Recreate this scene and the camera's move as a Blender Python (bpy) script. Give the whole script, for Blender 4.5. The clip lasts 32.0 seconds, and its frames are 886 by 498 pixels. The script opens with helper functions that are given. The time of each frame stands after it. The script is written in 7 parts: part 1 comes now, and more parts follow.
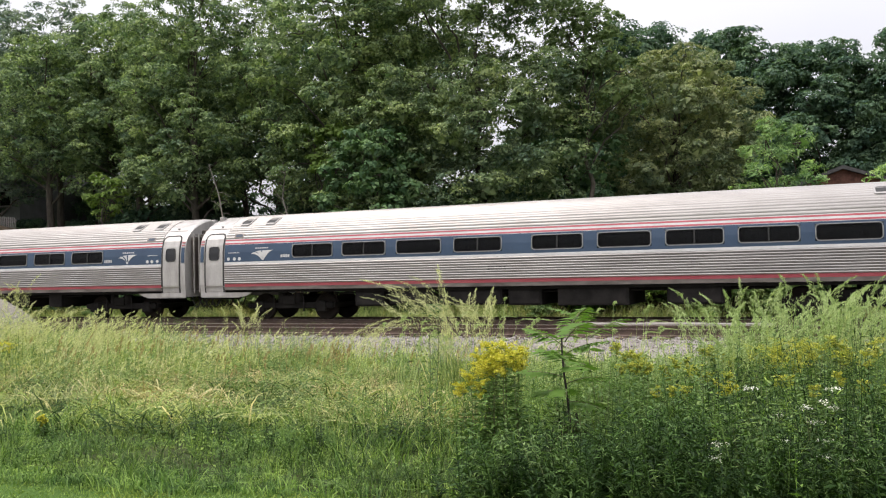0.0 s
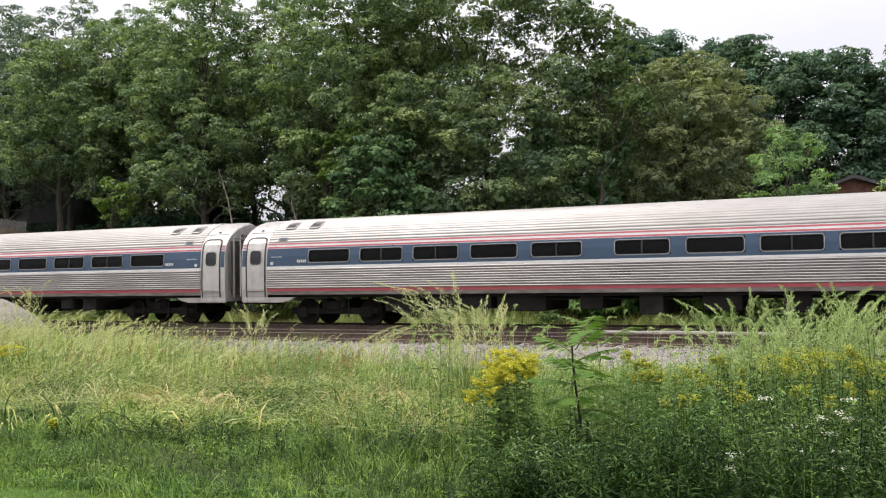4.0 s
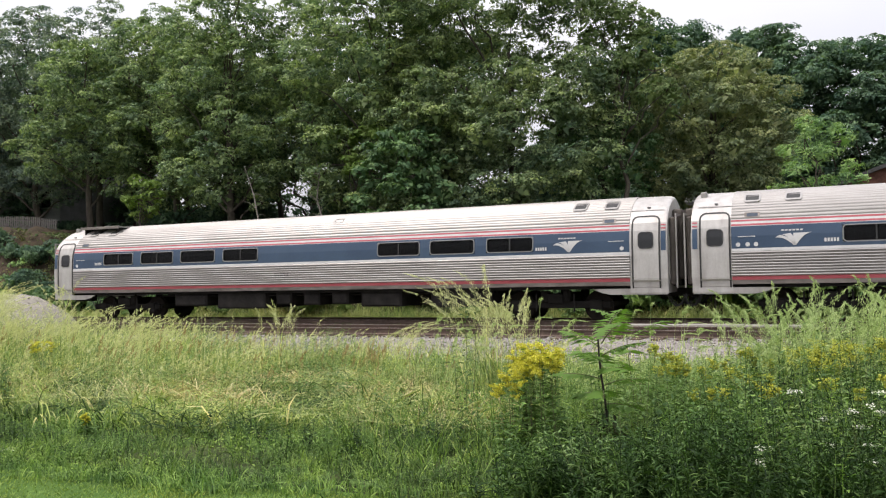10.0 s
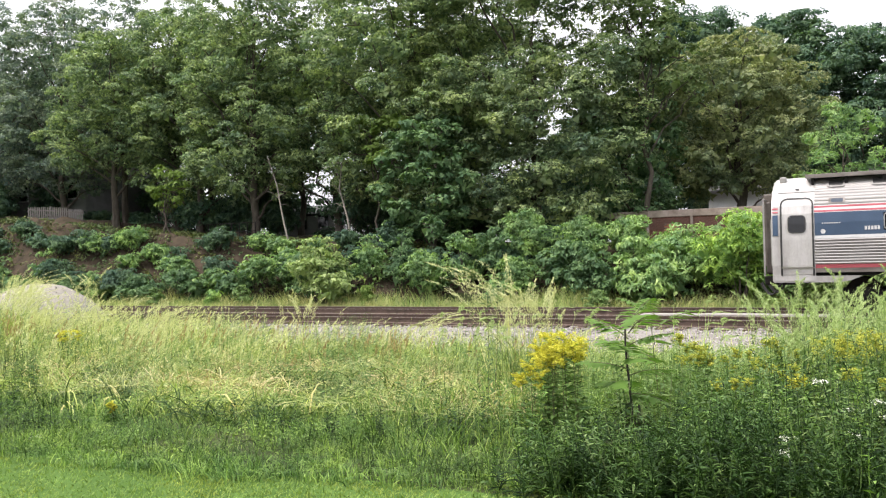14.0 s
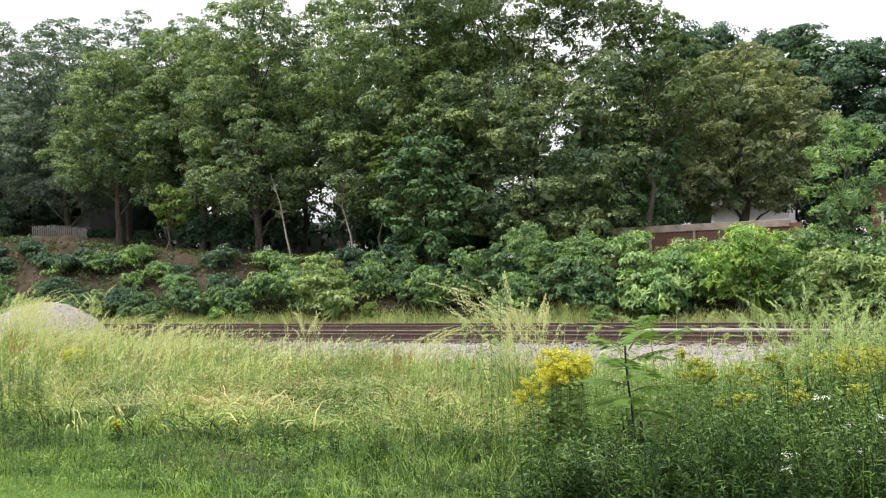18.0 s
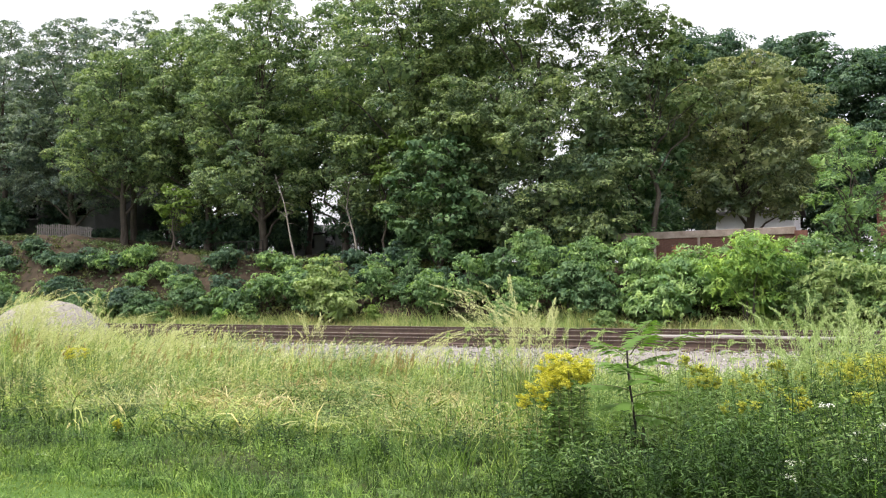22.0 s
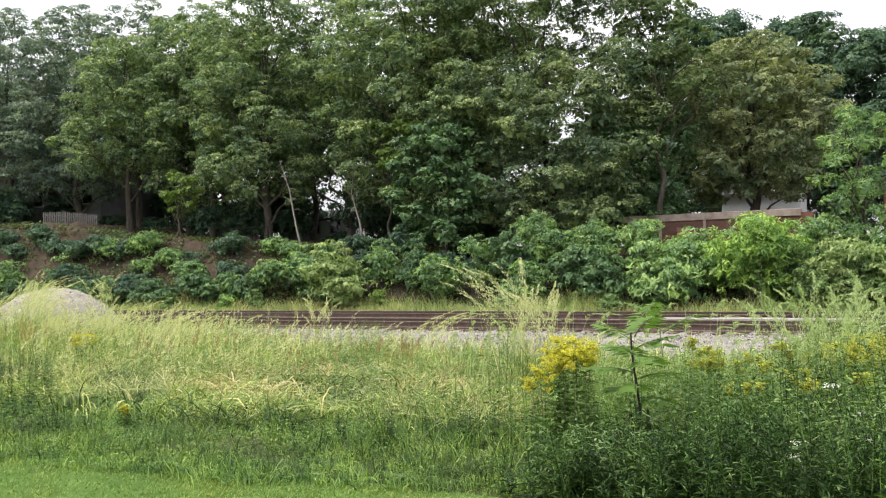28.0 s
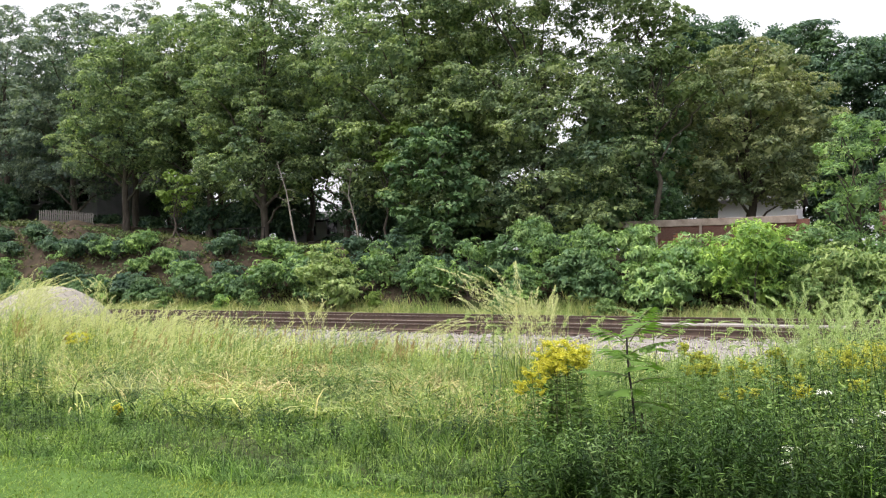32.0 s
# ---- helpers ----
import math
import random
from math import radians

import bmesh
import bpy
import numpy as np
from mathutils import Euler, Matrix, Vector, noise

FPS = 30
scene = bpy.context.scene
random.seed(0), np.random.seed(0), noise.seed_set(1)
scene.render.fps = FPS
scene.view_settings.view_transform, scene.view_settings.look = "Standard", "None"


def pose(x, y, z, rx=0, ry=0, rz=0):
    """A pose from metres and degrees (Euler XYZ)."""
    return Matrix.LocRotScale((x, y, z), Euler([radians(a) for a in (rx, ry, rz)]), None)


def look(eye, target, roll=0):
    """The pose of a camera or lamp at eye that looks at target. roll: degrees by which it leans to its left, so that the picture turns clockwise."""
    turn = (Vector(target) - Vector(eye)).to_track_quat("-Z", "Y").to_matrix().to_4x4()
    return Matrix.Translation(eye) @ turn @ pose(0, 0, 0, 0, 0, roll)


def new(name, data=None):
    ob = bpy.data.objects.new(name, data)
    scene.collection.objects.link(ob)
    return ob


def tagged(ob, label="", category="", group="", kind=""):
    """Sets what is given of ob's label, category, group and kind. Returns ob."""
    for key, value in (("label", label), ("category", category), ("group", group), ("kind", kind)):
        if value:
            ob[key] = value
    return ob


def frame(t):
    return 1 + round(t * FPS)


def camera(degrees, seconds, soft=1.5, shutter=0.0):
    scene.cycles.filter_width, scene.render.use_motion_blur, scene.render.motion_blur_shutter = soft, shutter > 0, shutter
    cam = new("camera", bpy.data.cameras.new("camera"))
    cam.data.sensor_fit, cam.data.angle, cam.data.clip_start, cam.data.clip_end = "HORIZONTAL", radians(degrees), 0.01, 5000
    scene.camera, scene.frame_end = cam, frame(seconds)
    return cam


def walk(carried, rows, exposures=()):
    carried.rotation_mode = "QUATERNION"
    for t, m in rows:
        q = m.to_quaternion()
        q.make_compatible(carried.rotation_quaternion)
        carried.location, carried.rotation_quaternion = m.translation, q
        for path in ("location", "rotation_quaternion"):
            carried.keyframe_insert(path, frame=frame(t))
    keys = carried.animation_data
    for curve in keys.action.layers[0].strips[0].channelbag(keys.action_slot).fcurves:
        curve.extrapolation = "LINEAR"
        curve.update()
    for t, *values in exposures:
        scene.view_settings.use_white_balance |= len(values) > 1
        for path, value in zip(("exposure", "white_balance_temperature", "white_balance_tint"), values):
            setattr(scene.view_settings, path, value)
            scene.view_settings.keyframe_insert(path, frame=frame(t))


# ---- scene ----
LENS = 55.02
cam = camera(LENS, 32.0, soft=1.2)


def aim(x, y, z, yaw, pitch, roll):
    """A camera pose: yaw to the left of +y, pitch upwards, roll as in look()."""
    a, b = radians(yaw), radians(pitch)
    return look((x, y, z), (x - math.sin(a) * math.cos(b), y + math.cos(a) * math.cos(b), z + math.sin(b)), roll)


PATH = [
    (0, aim(0.022, 0.011, 1.521, 22.94, 1.66, -1.22)),
    (0.5, aim(0.017, 0.016, 1.523, 23.05, 1.61, -1.37)),
    (1, aim(0.018, 0.021, 1.523, 23.06, 1.58, -1.45)),
    (1.5, aim(0.009, 0.018, 1.520, 23.23, 1.64, -1.42)),
    (2, aim(0.001, 0.020, 1.528, 23.24, 1.72, -1.64)),
    (2.5, aim(0.003, 0.004, 1.531, 23.18, 2.14, -1.52)),
    (4.5, aim(-0.024, 0.011, 1.520, 23.62, 2.07, -0.58)),
    (5, aim(-0.012, 0.003, 1.519, 23.93, 2.03, -0.66)),
    (5.5, aim(-0.006, 0.001, 1.523, 23.98, 2.03, -0.57)),
    (6, aim(-0.004, -0.001, 1.525, 24.27, 2.03, -0.51)),
    (6.5, aim(-0.008, 0.006, 1.521, 24.60, 2.08, -0.57)),
    (7, aim(-0.014, 0.010, 1.518, 24.74, 2.06, -0.81)),
    (7.5, aim(-0.024, 0.015, 1.520, 24.62, 1.82, -1.02)),
    (8, aim(-0.028, 0.026, 1.521, 24.65, 1.59, -1.00)),
    (8.5, aim(-0.019, 0.012, 1.526, 25.00, 1.55, -0.89)),
    (9, aim(-0.023, 0.006, 1.526, 25.19, 1.53, -0.79)),
    (9.5, aim(-0.016, 0.007, 1.528, 25.19, 1.69, -0.94)),
    (10, aim(-0.018, 0.002, 1.526, 25.14, 1.75, -1.21)),
    (10.5, aim(-0.017, 0.011, 1.527, 25.00, 1.49, -1.36)),
    (11, aim(-0.017, 0.020, 1.532, 24.81, 1.29, -1.38)),
    (11.5, aim(-0.015, 0.029, 1.532, 24.62, 1.31, -1.21)),
    (12, aim(-0.011, 0.025, 1.530, 24.63, 1.37, -1.26)),
    (12.5, aim(-0.015, 0.010, 1.529, 25.26, 1.29, -1.28)),
    (13, aim(-0.025, 0.018, 1.523, 26.01, 0.91, -1.46)),
    (13.5, aim(-0.023, 0.013, 1.521, 26.45, 0.68, -1.57)),
    (14, aim(-0.016, 0.011, 1.524, 26.66, 1.07, -1.26)),
    (14.5, aim(-0.008, 0.000, 1.524, 26.66, 1.57, -1.21)),
    (16.5, aim(0.004, -0.005, 1.529, 26.78, 1.68, -1.93)),
    (17, aim(0.014, -0.022, 1.537, 27.00, 1.86, -1.85)),
    (17.5, aim(0.013, -0.033, 1.541, 27.03, 1.95, -1.65)),
    (18, aim(0.014, -0.035, 1.544, 26.84, 2.14, -1.58)),
    (18.5, aim(0.016, -0.027, 1.538, 26.87, 2.17, -1.67)),
    (19, aim(0.010, -0.020, 1.539, 26.92, 1.85, -1.68)),
    (19.5, aim(0.007, -0.023, 1.531, 26.96, 1.58, -1.52)),
    (20, aim(-0.001, -0.015, 1.529, 27.02, 1.34, -1.39)),
    (20.5, aim(0.001, -0.023, 1.528, 27.08, 1.30, -1.31)),
    (21, aim(-0.002, -0.019, 1.530, 27.23, 1.44, -1.21)),
    (21.5, aim(0.008, -0.018, 1.530, 27.19, 1.94, -0.97)),
    (22, aim(0.001, -0.010, 1.532, 27.10, 2.40, -0.88)),
    (22.5, aim(0.003, 0.001, 1.530, 27.25, 2.37, -1.02)),
    (23, aim(0.002, -0.002, 1.530, 27.79, 2.31, -1.14)),
    (23.5, aim(0.005, -0.012, 1.528, 28.41, 2.36, -1.01)),
    (24, aim(0.004, -0.011, 1.529, 28.59, 2.31, -0.93)),
    (24.5, aim(0.005, -0.007, 1.525, 28.66, 2.18, -0.92)),
    (26.5, aim(0.002, 0.002, 1.522, 28.38, 1.47, -1.38)),
    (27, aim(0.002, 0.006, 1.523, 28.12, 1.18, -1.55)),
    (27.5, aim(0.016, 0.000, 1.526, 27.85, 1.13, -1.57)),
    (28, aim(0.011, 0.000, 1.522, 27.49, 1.38, -1.31)),
    (28.5, aim(0.017, 0.001, 1.522, 27.08, 1.71, -1.16)),
    (29, aim(0.017, 0.006, 1.521, 26.91, 1.74, -1.01)),
    (29.5, aim(0.020, 0.002, 1.518, 26.93, 1.46, -1.01)),
    (30, aim(0.022, 0.001, 1.516, 26.90, 1.20, -0.93)),
    (30.5, aim(0.017, -0.004, 1.516, 27.02, 1.17, -0.79)),
    (31, aim(0.017, -0.007, 1.518, 27.18, 1.28, -0.79)),
    (31.5, aim(0.016, -0.001, 1.519, 27.24, 1.37, -0.72)),
    (32, aim(0.022, -0.010, 1.520, 27.24, 1.56, -0.64)),
]
EXPOSURES = [(0.0, 0.14, 6500, 16), (11.5, 0.14, 6500, 16), (13.2, 0.42, 6500, 16), (14.1, 0.68, 6500, 16), (15.5, 0.6, 6500, 16), (17.0, 0.53, 6500, 16), (20.0, 0.5, 6500, 16), (23.0, 0.6, 6500, 16), (28.0, 0.5, 6500, 16), (32.0, 0.55, 6500, 16)]
walk(cam, PATH, EXPOSURES)

# ---------------------------------------------------------------- light
world = bpy.data.worlds.new("overcast_sky")
scene.world = world
world.use_nodes = True
wn = world.node_tree
wn.nodes.clear()
w_out = wn.nodes.new("ShaderNodeOutputWorld")
w_bg = wn.nodes.new("ShaderNodeBackground")
w_sky = wn.nodes.new("ShaderNodeTexSky")
w_sky.sky_type = "NISHITA"
w_sky.sun_disc = False
SUN_ELEVATION, SUN_ROTATION = radians(60), radians(238)
w_sky.sun_elevation, w_sky.sun_rotation = SUN_ELEVATION, SUN_ROTATION
w_sky.dust_density = 6.0
w_gain = wn.nodes.new("ShaderNodeMix")
w_gain.data_type = "RGBA"
w_gain.inputs[0].default_value = 0.86
w_coord = wn.nodes.new("ShaderNodeTexCoord")
w_noise = wn.nodes.new("ShaderNodeTexNoise")
w_noise.inputs["Scale"].default_value = 2.2
w_noise.inputs["Detail"].default_value = 6
w_ramp = wn.nodes.new("ShaderNodeValToRGB")
w_ramp.color_ramp.elements[0].position, w_ramp.color_ramp.elements[0].color = 0.3, (8.2, 8.5, 8.9, 1)
w_ramp.color_ramp.elements[1].position, w_ramp.color_ramp.elements[1].color = 0.72, (9.6, 9.7, 9.8, 1)
wn.links.new(w_coord.outputs["Generated"], w_noise.inputs["Vector"])
wn.links.new(w_noise.outputs["Fac"], w_ramp.inputs[0])
wn.links.new(w_sky.outputs[0], w_gain.inputs[6])
wn.links.new(w_ramp.outputs[0], w_gain.inputs[7])
# an overcast sky is about three times as bright overhead as at the horizon
w_sep = wn.nodes.new("ShaderNodeSeparateXYZ")
w_map = wn.nodes.new("ShaderNodeMapRange")
w_map.inputs["From Min"].default_value, w_map.inputs["From Max"].default_value = 0.0, 1.0
w_map.inputs["To Min"].default_value, w_map.inputs["To Max"].default_value = 0.6, 2.0
w_mul = wn.nodes.new("ShaderNodeMix")
w_mul.data_type, w_mul.blend_type = "RGBA", "MULTIPLY"
w_mul.inputs[0].default_value = 1.0
wn.links.new(w_coord.outputs["Generated"], w_sep.inputs[0])
wn.links.new(w_sep.outputs["Z"], w_map.inputs["Value"])
wn.links.new(w_gain.outputs[2], w_mul.inputs[6])
wn.links.new(w_map.outputs[0], w_mul.inputs[7])
wn.links.new(w_mul.outputs[2], w_bg.inputs[0])
w_bg.inputs[1].default_value = 0.115
wn.links.new(w_bg.outputs[0], w_out.inputs[0])
sun = new("sun", bpy.data.lights.new("sun", "SUN"))
sun.data.energy, sun.data.angle, sun.data.color = 2.8, radians(16), (1.0, 0.95, 0.85)
SUN_FROM = Vector((math.sin(SUN_ROTATION) * math.cos(SUN_ELEVATION), math.cos(SUN_ROTATION) * math.cos(SUN_ELEVATION), math.sin(SUN_ELEVATION)))
sun.matrix_world = look(SUN_FROM * 100, (0, 0, 0))


# ---------------------------------------------------------------- materials
def shader(name):
    m = bpy.data.materials.new(name)
    m.use_nodes = True
    return m, m.node_tree, m.node_tree.nodes["Principled BSDF"]


def ramp_node(nt, fac, stops):
    r = nt.nodes.new("ShaderNodeValToRGB")
    while len(r.color_ramp.elements) < len(stops):
        r.color_ramp.elements.new(0.5)
    for e, (p, c) in zip(r.color_ramp.elements, stops):
        e.position, e.color = p, (*c, 1)
    nt.links.new(fac, r.inputs[0])
    return r.outputs[0]


def noise_node(nt, scale, detail=4, rough=0.6, coords="Object", stretch=None):
    tc = nt.nodes.new("ShaderNodeTexCoord")
    n = nt.nodes.new("ShaderNodeTexNoise")
    n.inputs["Scale"].default_value, n.inputs["Detail"].default_value, n.inputs["Roughness"].default_value = scale, detail, rough
    src = tc.outputs[coords]
    if stretch:
        mp = nt.nodes.new("ShaderNodeMapping")
        mp.inputs["Scale"].default_value = stretch
        nt.links.new(src, mp.inputs[0])
        src = mp.outputs[0]
    nt.links.new(src, n.inputs["Vector"])
    return n.outputs["Fac"]


def mix_node(nt, fac, a, b, blend="MIX"):
    m = nt.nodes.new("ShaderNodeMix")
    m.data_type, m.blend_type = "RGBA", blend
    for value, slot in ((fac, 0), (a, 6), (b, 7)):
        if isinstance(value, (int, float)):
            m.inputs[slot].default_value = value
        elif isinstance(value, tuple):
            m.inputs[slot].default_value = (*value, 1)
        else:
            nt.links.new(value, m.inputs[slot])
    return m.outputs[2]


def bump_node(nt, bsdf, height, strength, distance):
    b = nt.nodes.new("ShaderNodeBump")
    b.inputs["Strength"].default_value, b.inputs["Distance"].default_value = strength, distance
    nt.links.new(height, b.inputs["Height"])
    nt.links.new(b.outputs[0], bsdf.inputs["Normal"])


def plain(name, stops, scale=3.0, rough=0.7, metal=0.0, bump=0.0, stretch=None, grain=40.0):
    """A surface whose colour wanders between the stops at two scales, with fine relief."""
    m, nt, b = shader(name)
    n1 = noise_node(nt, scale, 5, stretch=stretch)
    n2 = noise_node(nt, grain, 3, stretch=stretch)
    col = ramp_node(nt, n1, stops)
    dark = ramp_node(nt, n2, [(0.3, (0.78, 0.78, 0.78)), (0.7, (1.0, 1.0, 1.0))])
    nt.links.new(mix_node(nt, 1.0, col, dark, "MULTIPLY"), b.inputs["Base Color"])
    b.inputs["Roughness"].default_value, b.inputs["Metallic"].default_value = rough, metal
    if rough > 0.85:
        b.inputs["Specular IOR Level"].default_value = 0.12
    if bump:
        bump_node(nt, b, n2, 0.5, bump)
    return m


def leafy(name, stops, patch=None, patch_scale=0.5, light=0.3, rough=0.6, gloss=0.16, tuft=None):
    """Leaves or blades: each one its own shade, in wider drifts of colour, letting some light through. tuft: clump
    light and shade mixed into the colour.
    """
    m, nt, b = shader(name)
    geo = nt.nodes.new("ShaderNodeNewGeometry")
    col = ramp_node(nt, geo.outputs["Random Per Island"], stops)
    if patch:
        drift = ramp_node(nt, noise_node(nt, patch_scale, 3), [(0.38, (1, 1, 1)), (0.62, patch)])
        col = mix_node(nt, 1.0, col, drift, "MULTIPLY")
    # random tuft tones, cool-dark to warm-bright, also standing for shaded and lit clumps
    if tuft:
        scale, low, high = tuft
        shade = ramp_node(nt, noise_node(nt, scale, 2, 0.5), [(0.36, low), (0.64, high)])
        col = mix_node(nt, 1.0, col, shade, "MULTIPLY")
    nt.links.new(col, b.inputs["Base Color"])
    b.inputs["Roughness"].default_value = rough
    b.inputs["Specular IOR Level"].default_value = gloss
    tr = nt.nodes.new("ShaderNodeBsdfTranslucent")
    nt.links.new(mix_node(nt, 1.0, col, (1.0, 1.15, 0.55), "MULTIPLY"), tr.inputs[0])
    mx = nt.nodes.new("ShaderNodeMixShader")
    mx.inputs[0].default_value = light
    out = nt.nodes["Material Output"]
    nt.links.new(b.outputs[0], mx.inputs[1])
    nt.links.new(tr.outputs[0], mx.inputs[2])
    nt.links.new(mx.outputs[0], out.inputs[0])
    return m


M_SOIL = plain("soil_and_thatch", [(0.3, (0.02, 0.03, 0.01)), (0.5, (0.04, 0.055, 0.018)), (0.7, (0.085, 0.09, 0.035))], 0.8, 0.95, bump=0.02)
M_LAWNBASE = plain("lawn_thatch", [(0.3, (0.04, 0.085, 0.014)), (0.7, (0.08, 0.15, 0.03))], 3.0, 0.95, bump=0.01)
M_BANKSOIL = plain("bare_earth", [(0.3, (0.03, 0.025, 0.017)), (0.7, (0.09, 0.068, 0.047))], 1.5, 0.95, bump=0.03)
M_BALLAST = plain("ballast_bed", [(0.3, (0.1625, 0.15, 0.1375)), (0.7, (0.3125, 0.2937, 0.2687))], 6, 0.95, bump=0.02)
M_GRAVEL = plain("heap_gravel", [(0.3, (0.21, 0.195, 0.165)), (0.7, (0.34, 0.32, 0.275))], 9, 0.9, bump=0.012)
M_TIE = plain("creosoted_timber", [(0.3, (0.065, 0.0455, 0.0351)), (0.7, (0.169, 0.1235, 0.0975))], 4, 0.9, bump=0.01, stretch=(1, 6, 6))
M_RUST = plain("rusty_rail_steel", [(0.3, (0.072, 0.0504, 0.0408)), (0.7, (0.156, 0.108, 0.0864))], 5, 0.8, 0.2, bump=0.002)
M_RAILTOP = plain("worn_rail_head", [(0.3, (0.38, 0.36, 0.35)), (0.7, (0.55, 0.53, 0.52))], 8, 0.35, 0.8)
M_STEEL = plain("stainless_steel", [(0.3, (0.33, 0.32, 0.305)), (0.7, (0.45, 0.435, 0.415))], 0.7, 0.3, 0.85, stretch=(1, 4, 4))
M_STEELROOF = plain("weathered_stainless_roof", [(0.3, (0.3, 0.285, 0.27)), (0.7, (0.4, 0.385, 0.37))], 0.6, 0.45, 0.5, stretch=(1, 3, 3))
M_SILL = plain("grimy_sill", [(0.3, (0.1, 0.085, 0.075)), (0.7, (0.3, 0.27, 0.25))], 1.2, 0.6, 0.3, stretch=(1, 1, 4))
M_LENS = plain("marker_lens_blue", [(0.3, (0.03, 0.045, 0.07)), (0.7, (0.05, 0.07, 0.1))], 6, 0.7)
M_END = plain("brushed_vestibule_steel", [(0.3, (0.36, 0.345, 0.33)), (0.5, (0.46, 0.445, 0.43)), (0.7, (0.54, 0.53, 0.515))], 1.1, 0.5, 0.35, stretch=(3, 3, 0.7))
M_BLUE = plain("blue_band_paint", [(0.3, (0.026, 0.052, 0.1)), (0.7, (0.042, 0.078, 0.135))], 0.8, 0.35)
M_RED = plain("red_stripe_paint", [(0.3, (0.36, 0.06, 0.08)), (0.7, (0.46, 0.105, 0.125))], 1.5, 0.4)
M_WHITE = plain("white_stripe_paint", [(0.3, (0.52, 0.52, 0.52)), (0.7, (0.64, 0.64, 0.64))], 1.5, 0.4)
M_RUBBER = plain("black_rubber", [(0.3, (0.018, 0.018, 0.018)), (0.7, (0.035, 0.035, 0.035))], 3, 0.7)
M_UNDER = plain("sooty_underframe", [(0.3, (0.009, 0.0085, 0.008)), (0.7, (0.024, 0.022, 0.02))], 2, 0.92)
M_GREYBOX = plain("grimy_grey_case", [(0.3, (0.012, 0.0115, 0.011)), (0.7, (0.035, 0.032, 0.03))], 2, 0.9)
M_DIAPH = plain("diaphragm_grey", [(0.3, (0.06, 0.05, 0.042)), (0.7, (0.13, 0.11, 0.095))], 2, 0.7)
M_SEAT = plain("seat_cloth", [(0.3, (0.05, 0.06, 0.08)), (0.7, (0.08, 0.09, 0.12))], 3, 0.9)
M_BARK = plain("bark", [(0.3, (0.05, 0.042, 0.034)), (0.7, (0.14, 0.12, 0.10))], 3, 0.95, bump=0.03, stretch=(3, 3, 0.6))
M_BARKPALE = plain("pale_bark", [(0.3, (0.2, 0.18, 0.15)), (0.7, (0.36, 0.33, 0.29))], 3, 0.95, bump=0.02, stretch=(3, 3, 0.6))
M_CONCRETE = plain("weathered_concrete", [(0.3, (0.24, 0.19, 0.155)), (0.7, (0.42, 0.35, 0.3))], 3.0, 0.9, bump=0.01)
M_BRICK = plain("red_brick", [(0.3, (0.11, 0.055, 0.042)), (0.7, (0.23, 0.115, 0.088))], 5, 0.9, bump=0.006)
M_BRICKORANGE = plain("orange_brick", [(0.3, (0.35, 0.12, 0.07)), (0.7, (0.48, 0.2, 0.13))], 5, 0.9, bump=0.006)
M_MORTAR = plain("mortar", [(0.3, (0.2, 0.16, 0.13)), (0.7, (0.32, 0.27, 0.23))], 5, 0.95)
M_ROOFING = plain("dark_shingle", [(0.3, (0.05, 0.05, 0.05)), (0.7, (0.1, 0.1, 0.1))], 4, 0.9)
M_SIDINGGREY = plain("grey_siding", [(0.3, (0.16, 0.16, 0.16)), (0.7, (0.23, 0.23, 0.23))], 2, 0.8)
M_SIDINGWHITE = plain("white_siding", [(0.3, (0.72, 0.73, 0.74)), (0.7, (0.82, 0.83, 0.84))], 2, 0.7)
M_SIDINGTAN = plain("tan_siding", [(0.3, (0.42, 0.31, 0.24)), (0.7, (0.55, 0.42, 0.33))], 2, 0.8)
M_PICKET = plain("grey_weathered_picket", [(0.3, (0.1, 0.095, 0.09)), (0.7, (0.18, 0.17, 0.16))], 6, 0.9)

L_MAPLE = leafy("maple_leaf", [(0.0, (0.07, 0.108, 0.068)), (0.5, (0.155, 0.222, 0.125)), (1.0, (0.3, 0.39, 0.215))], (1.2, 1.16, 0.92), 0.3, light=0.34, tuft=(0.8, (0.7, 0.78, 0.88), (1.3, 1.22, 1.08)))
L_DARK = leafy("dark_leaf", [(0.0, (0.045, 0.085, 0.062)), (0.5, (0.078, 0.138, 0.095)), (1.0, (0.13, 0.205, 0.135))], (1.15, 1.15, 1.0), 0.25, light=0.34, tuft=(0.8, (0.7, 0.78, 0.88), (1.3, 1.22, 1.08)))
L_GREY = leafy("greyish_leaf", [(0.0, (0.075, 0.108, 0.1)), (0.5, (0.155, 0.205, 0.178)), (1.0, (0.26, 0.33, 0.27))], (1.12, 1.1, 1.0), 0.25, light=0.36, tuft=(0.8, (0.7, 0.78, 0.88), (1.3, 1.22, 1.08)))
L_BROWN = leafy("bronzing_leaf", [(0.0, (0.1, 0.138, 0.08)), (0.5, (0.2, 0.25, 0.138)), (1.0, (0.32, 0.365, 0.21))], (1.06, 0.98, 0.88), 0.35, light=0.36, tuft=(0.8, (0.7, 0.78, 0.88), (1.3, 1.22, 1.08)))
L_YELLOW = leafy("yellow_green_leaf", [(0.0, (0.104, 0.17, 0.039)), (0.5, (0.16, 0.24, 0.0585)), (1.0, (0.224, 0.31, 0.091))], None, 0.3, light=0.35)
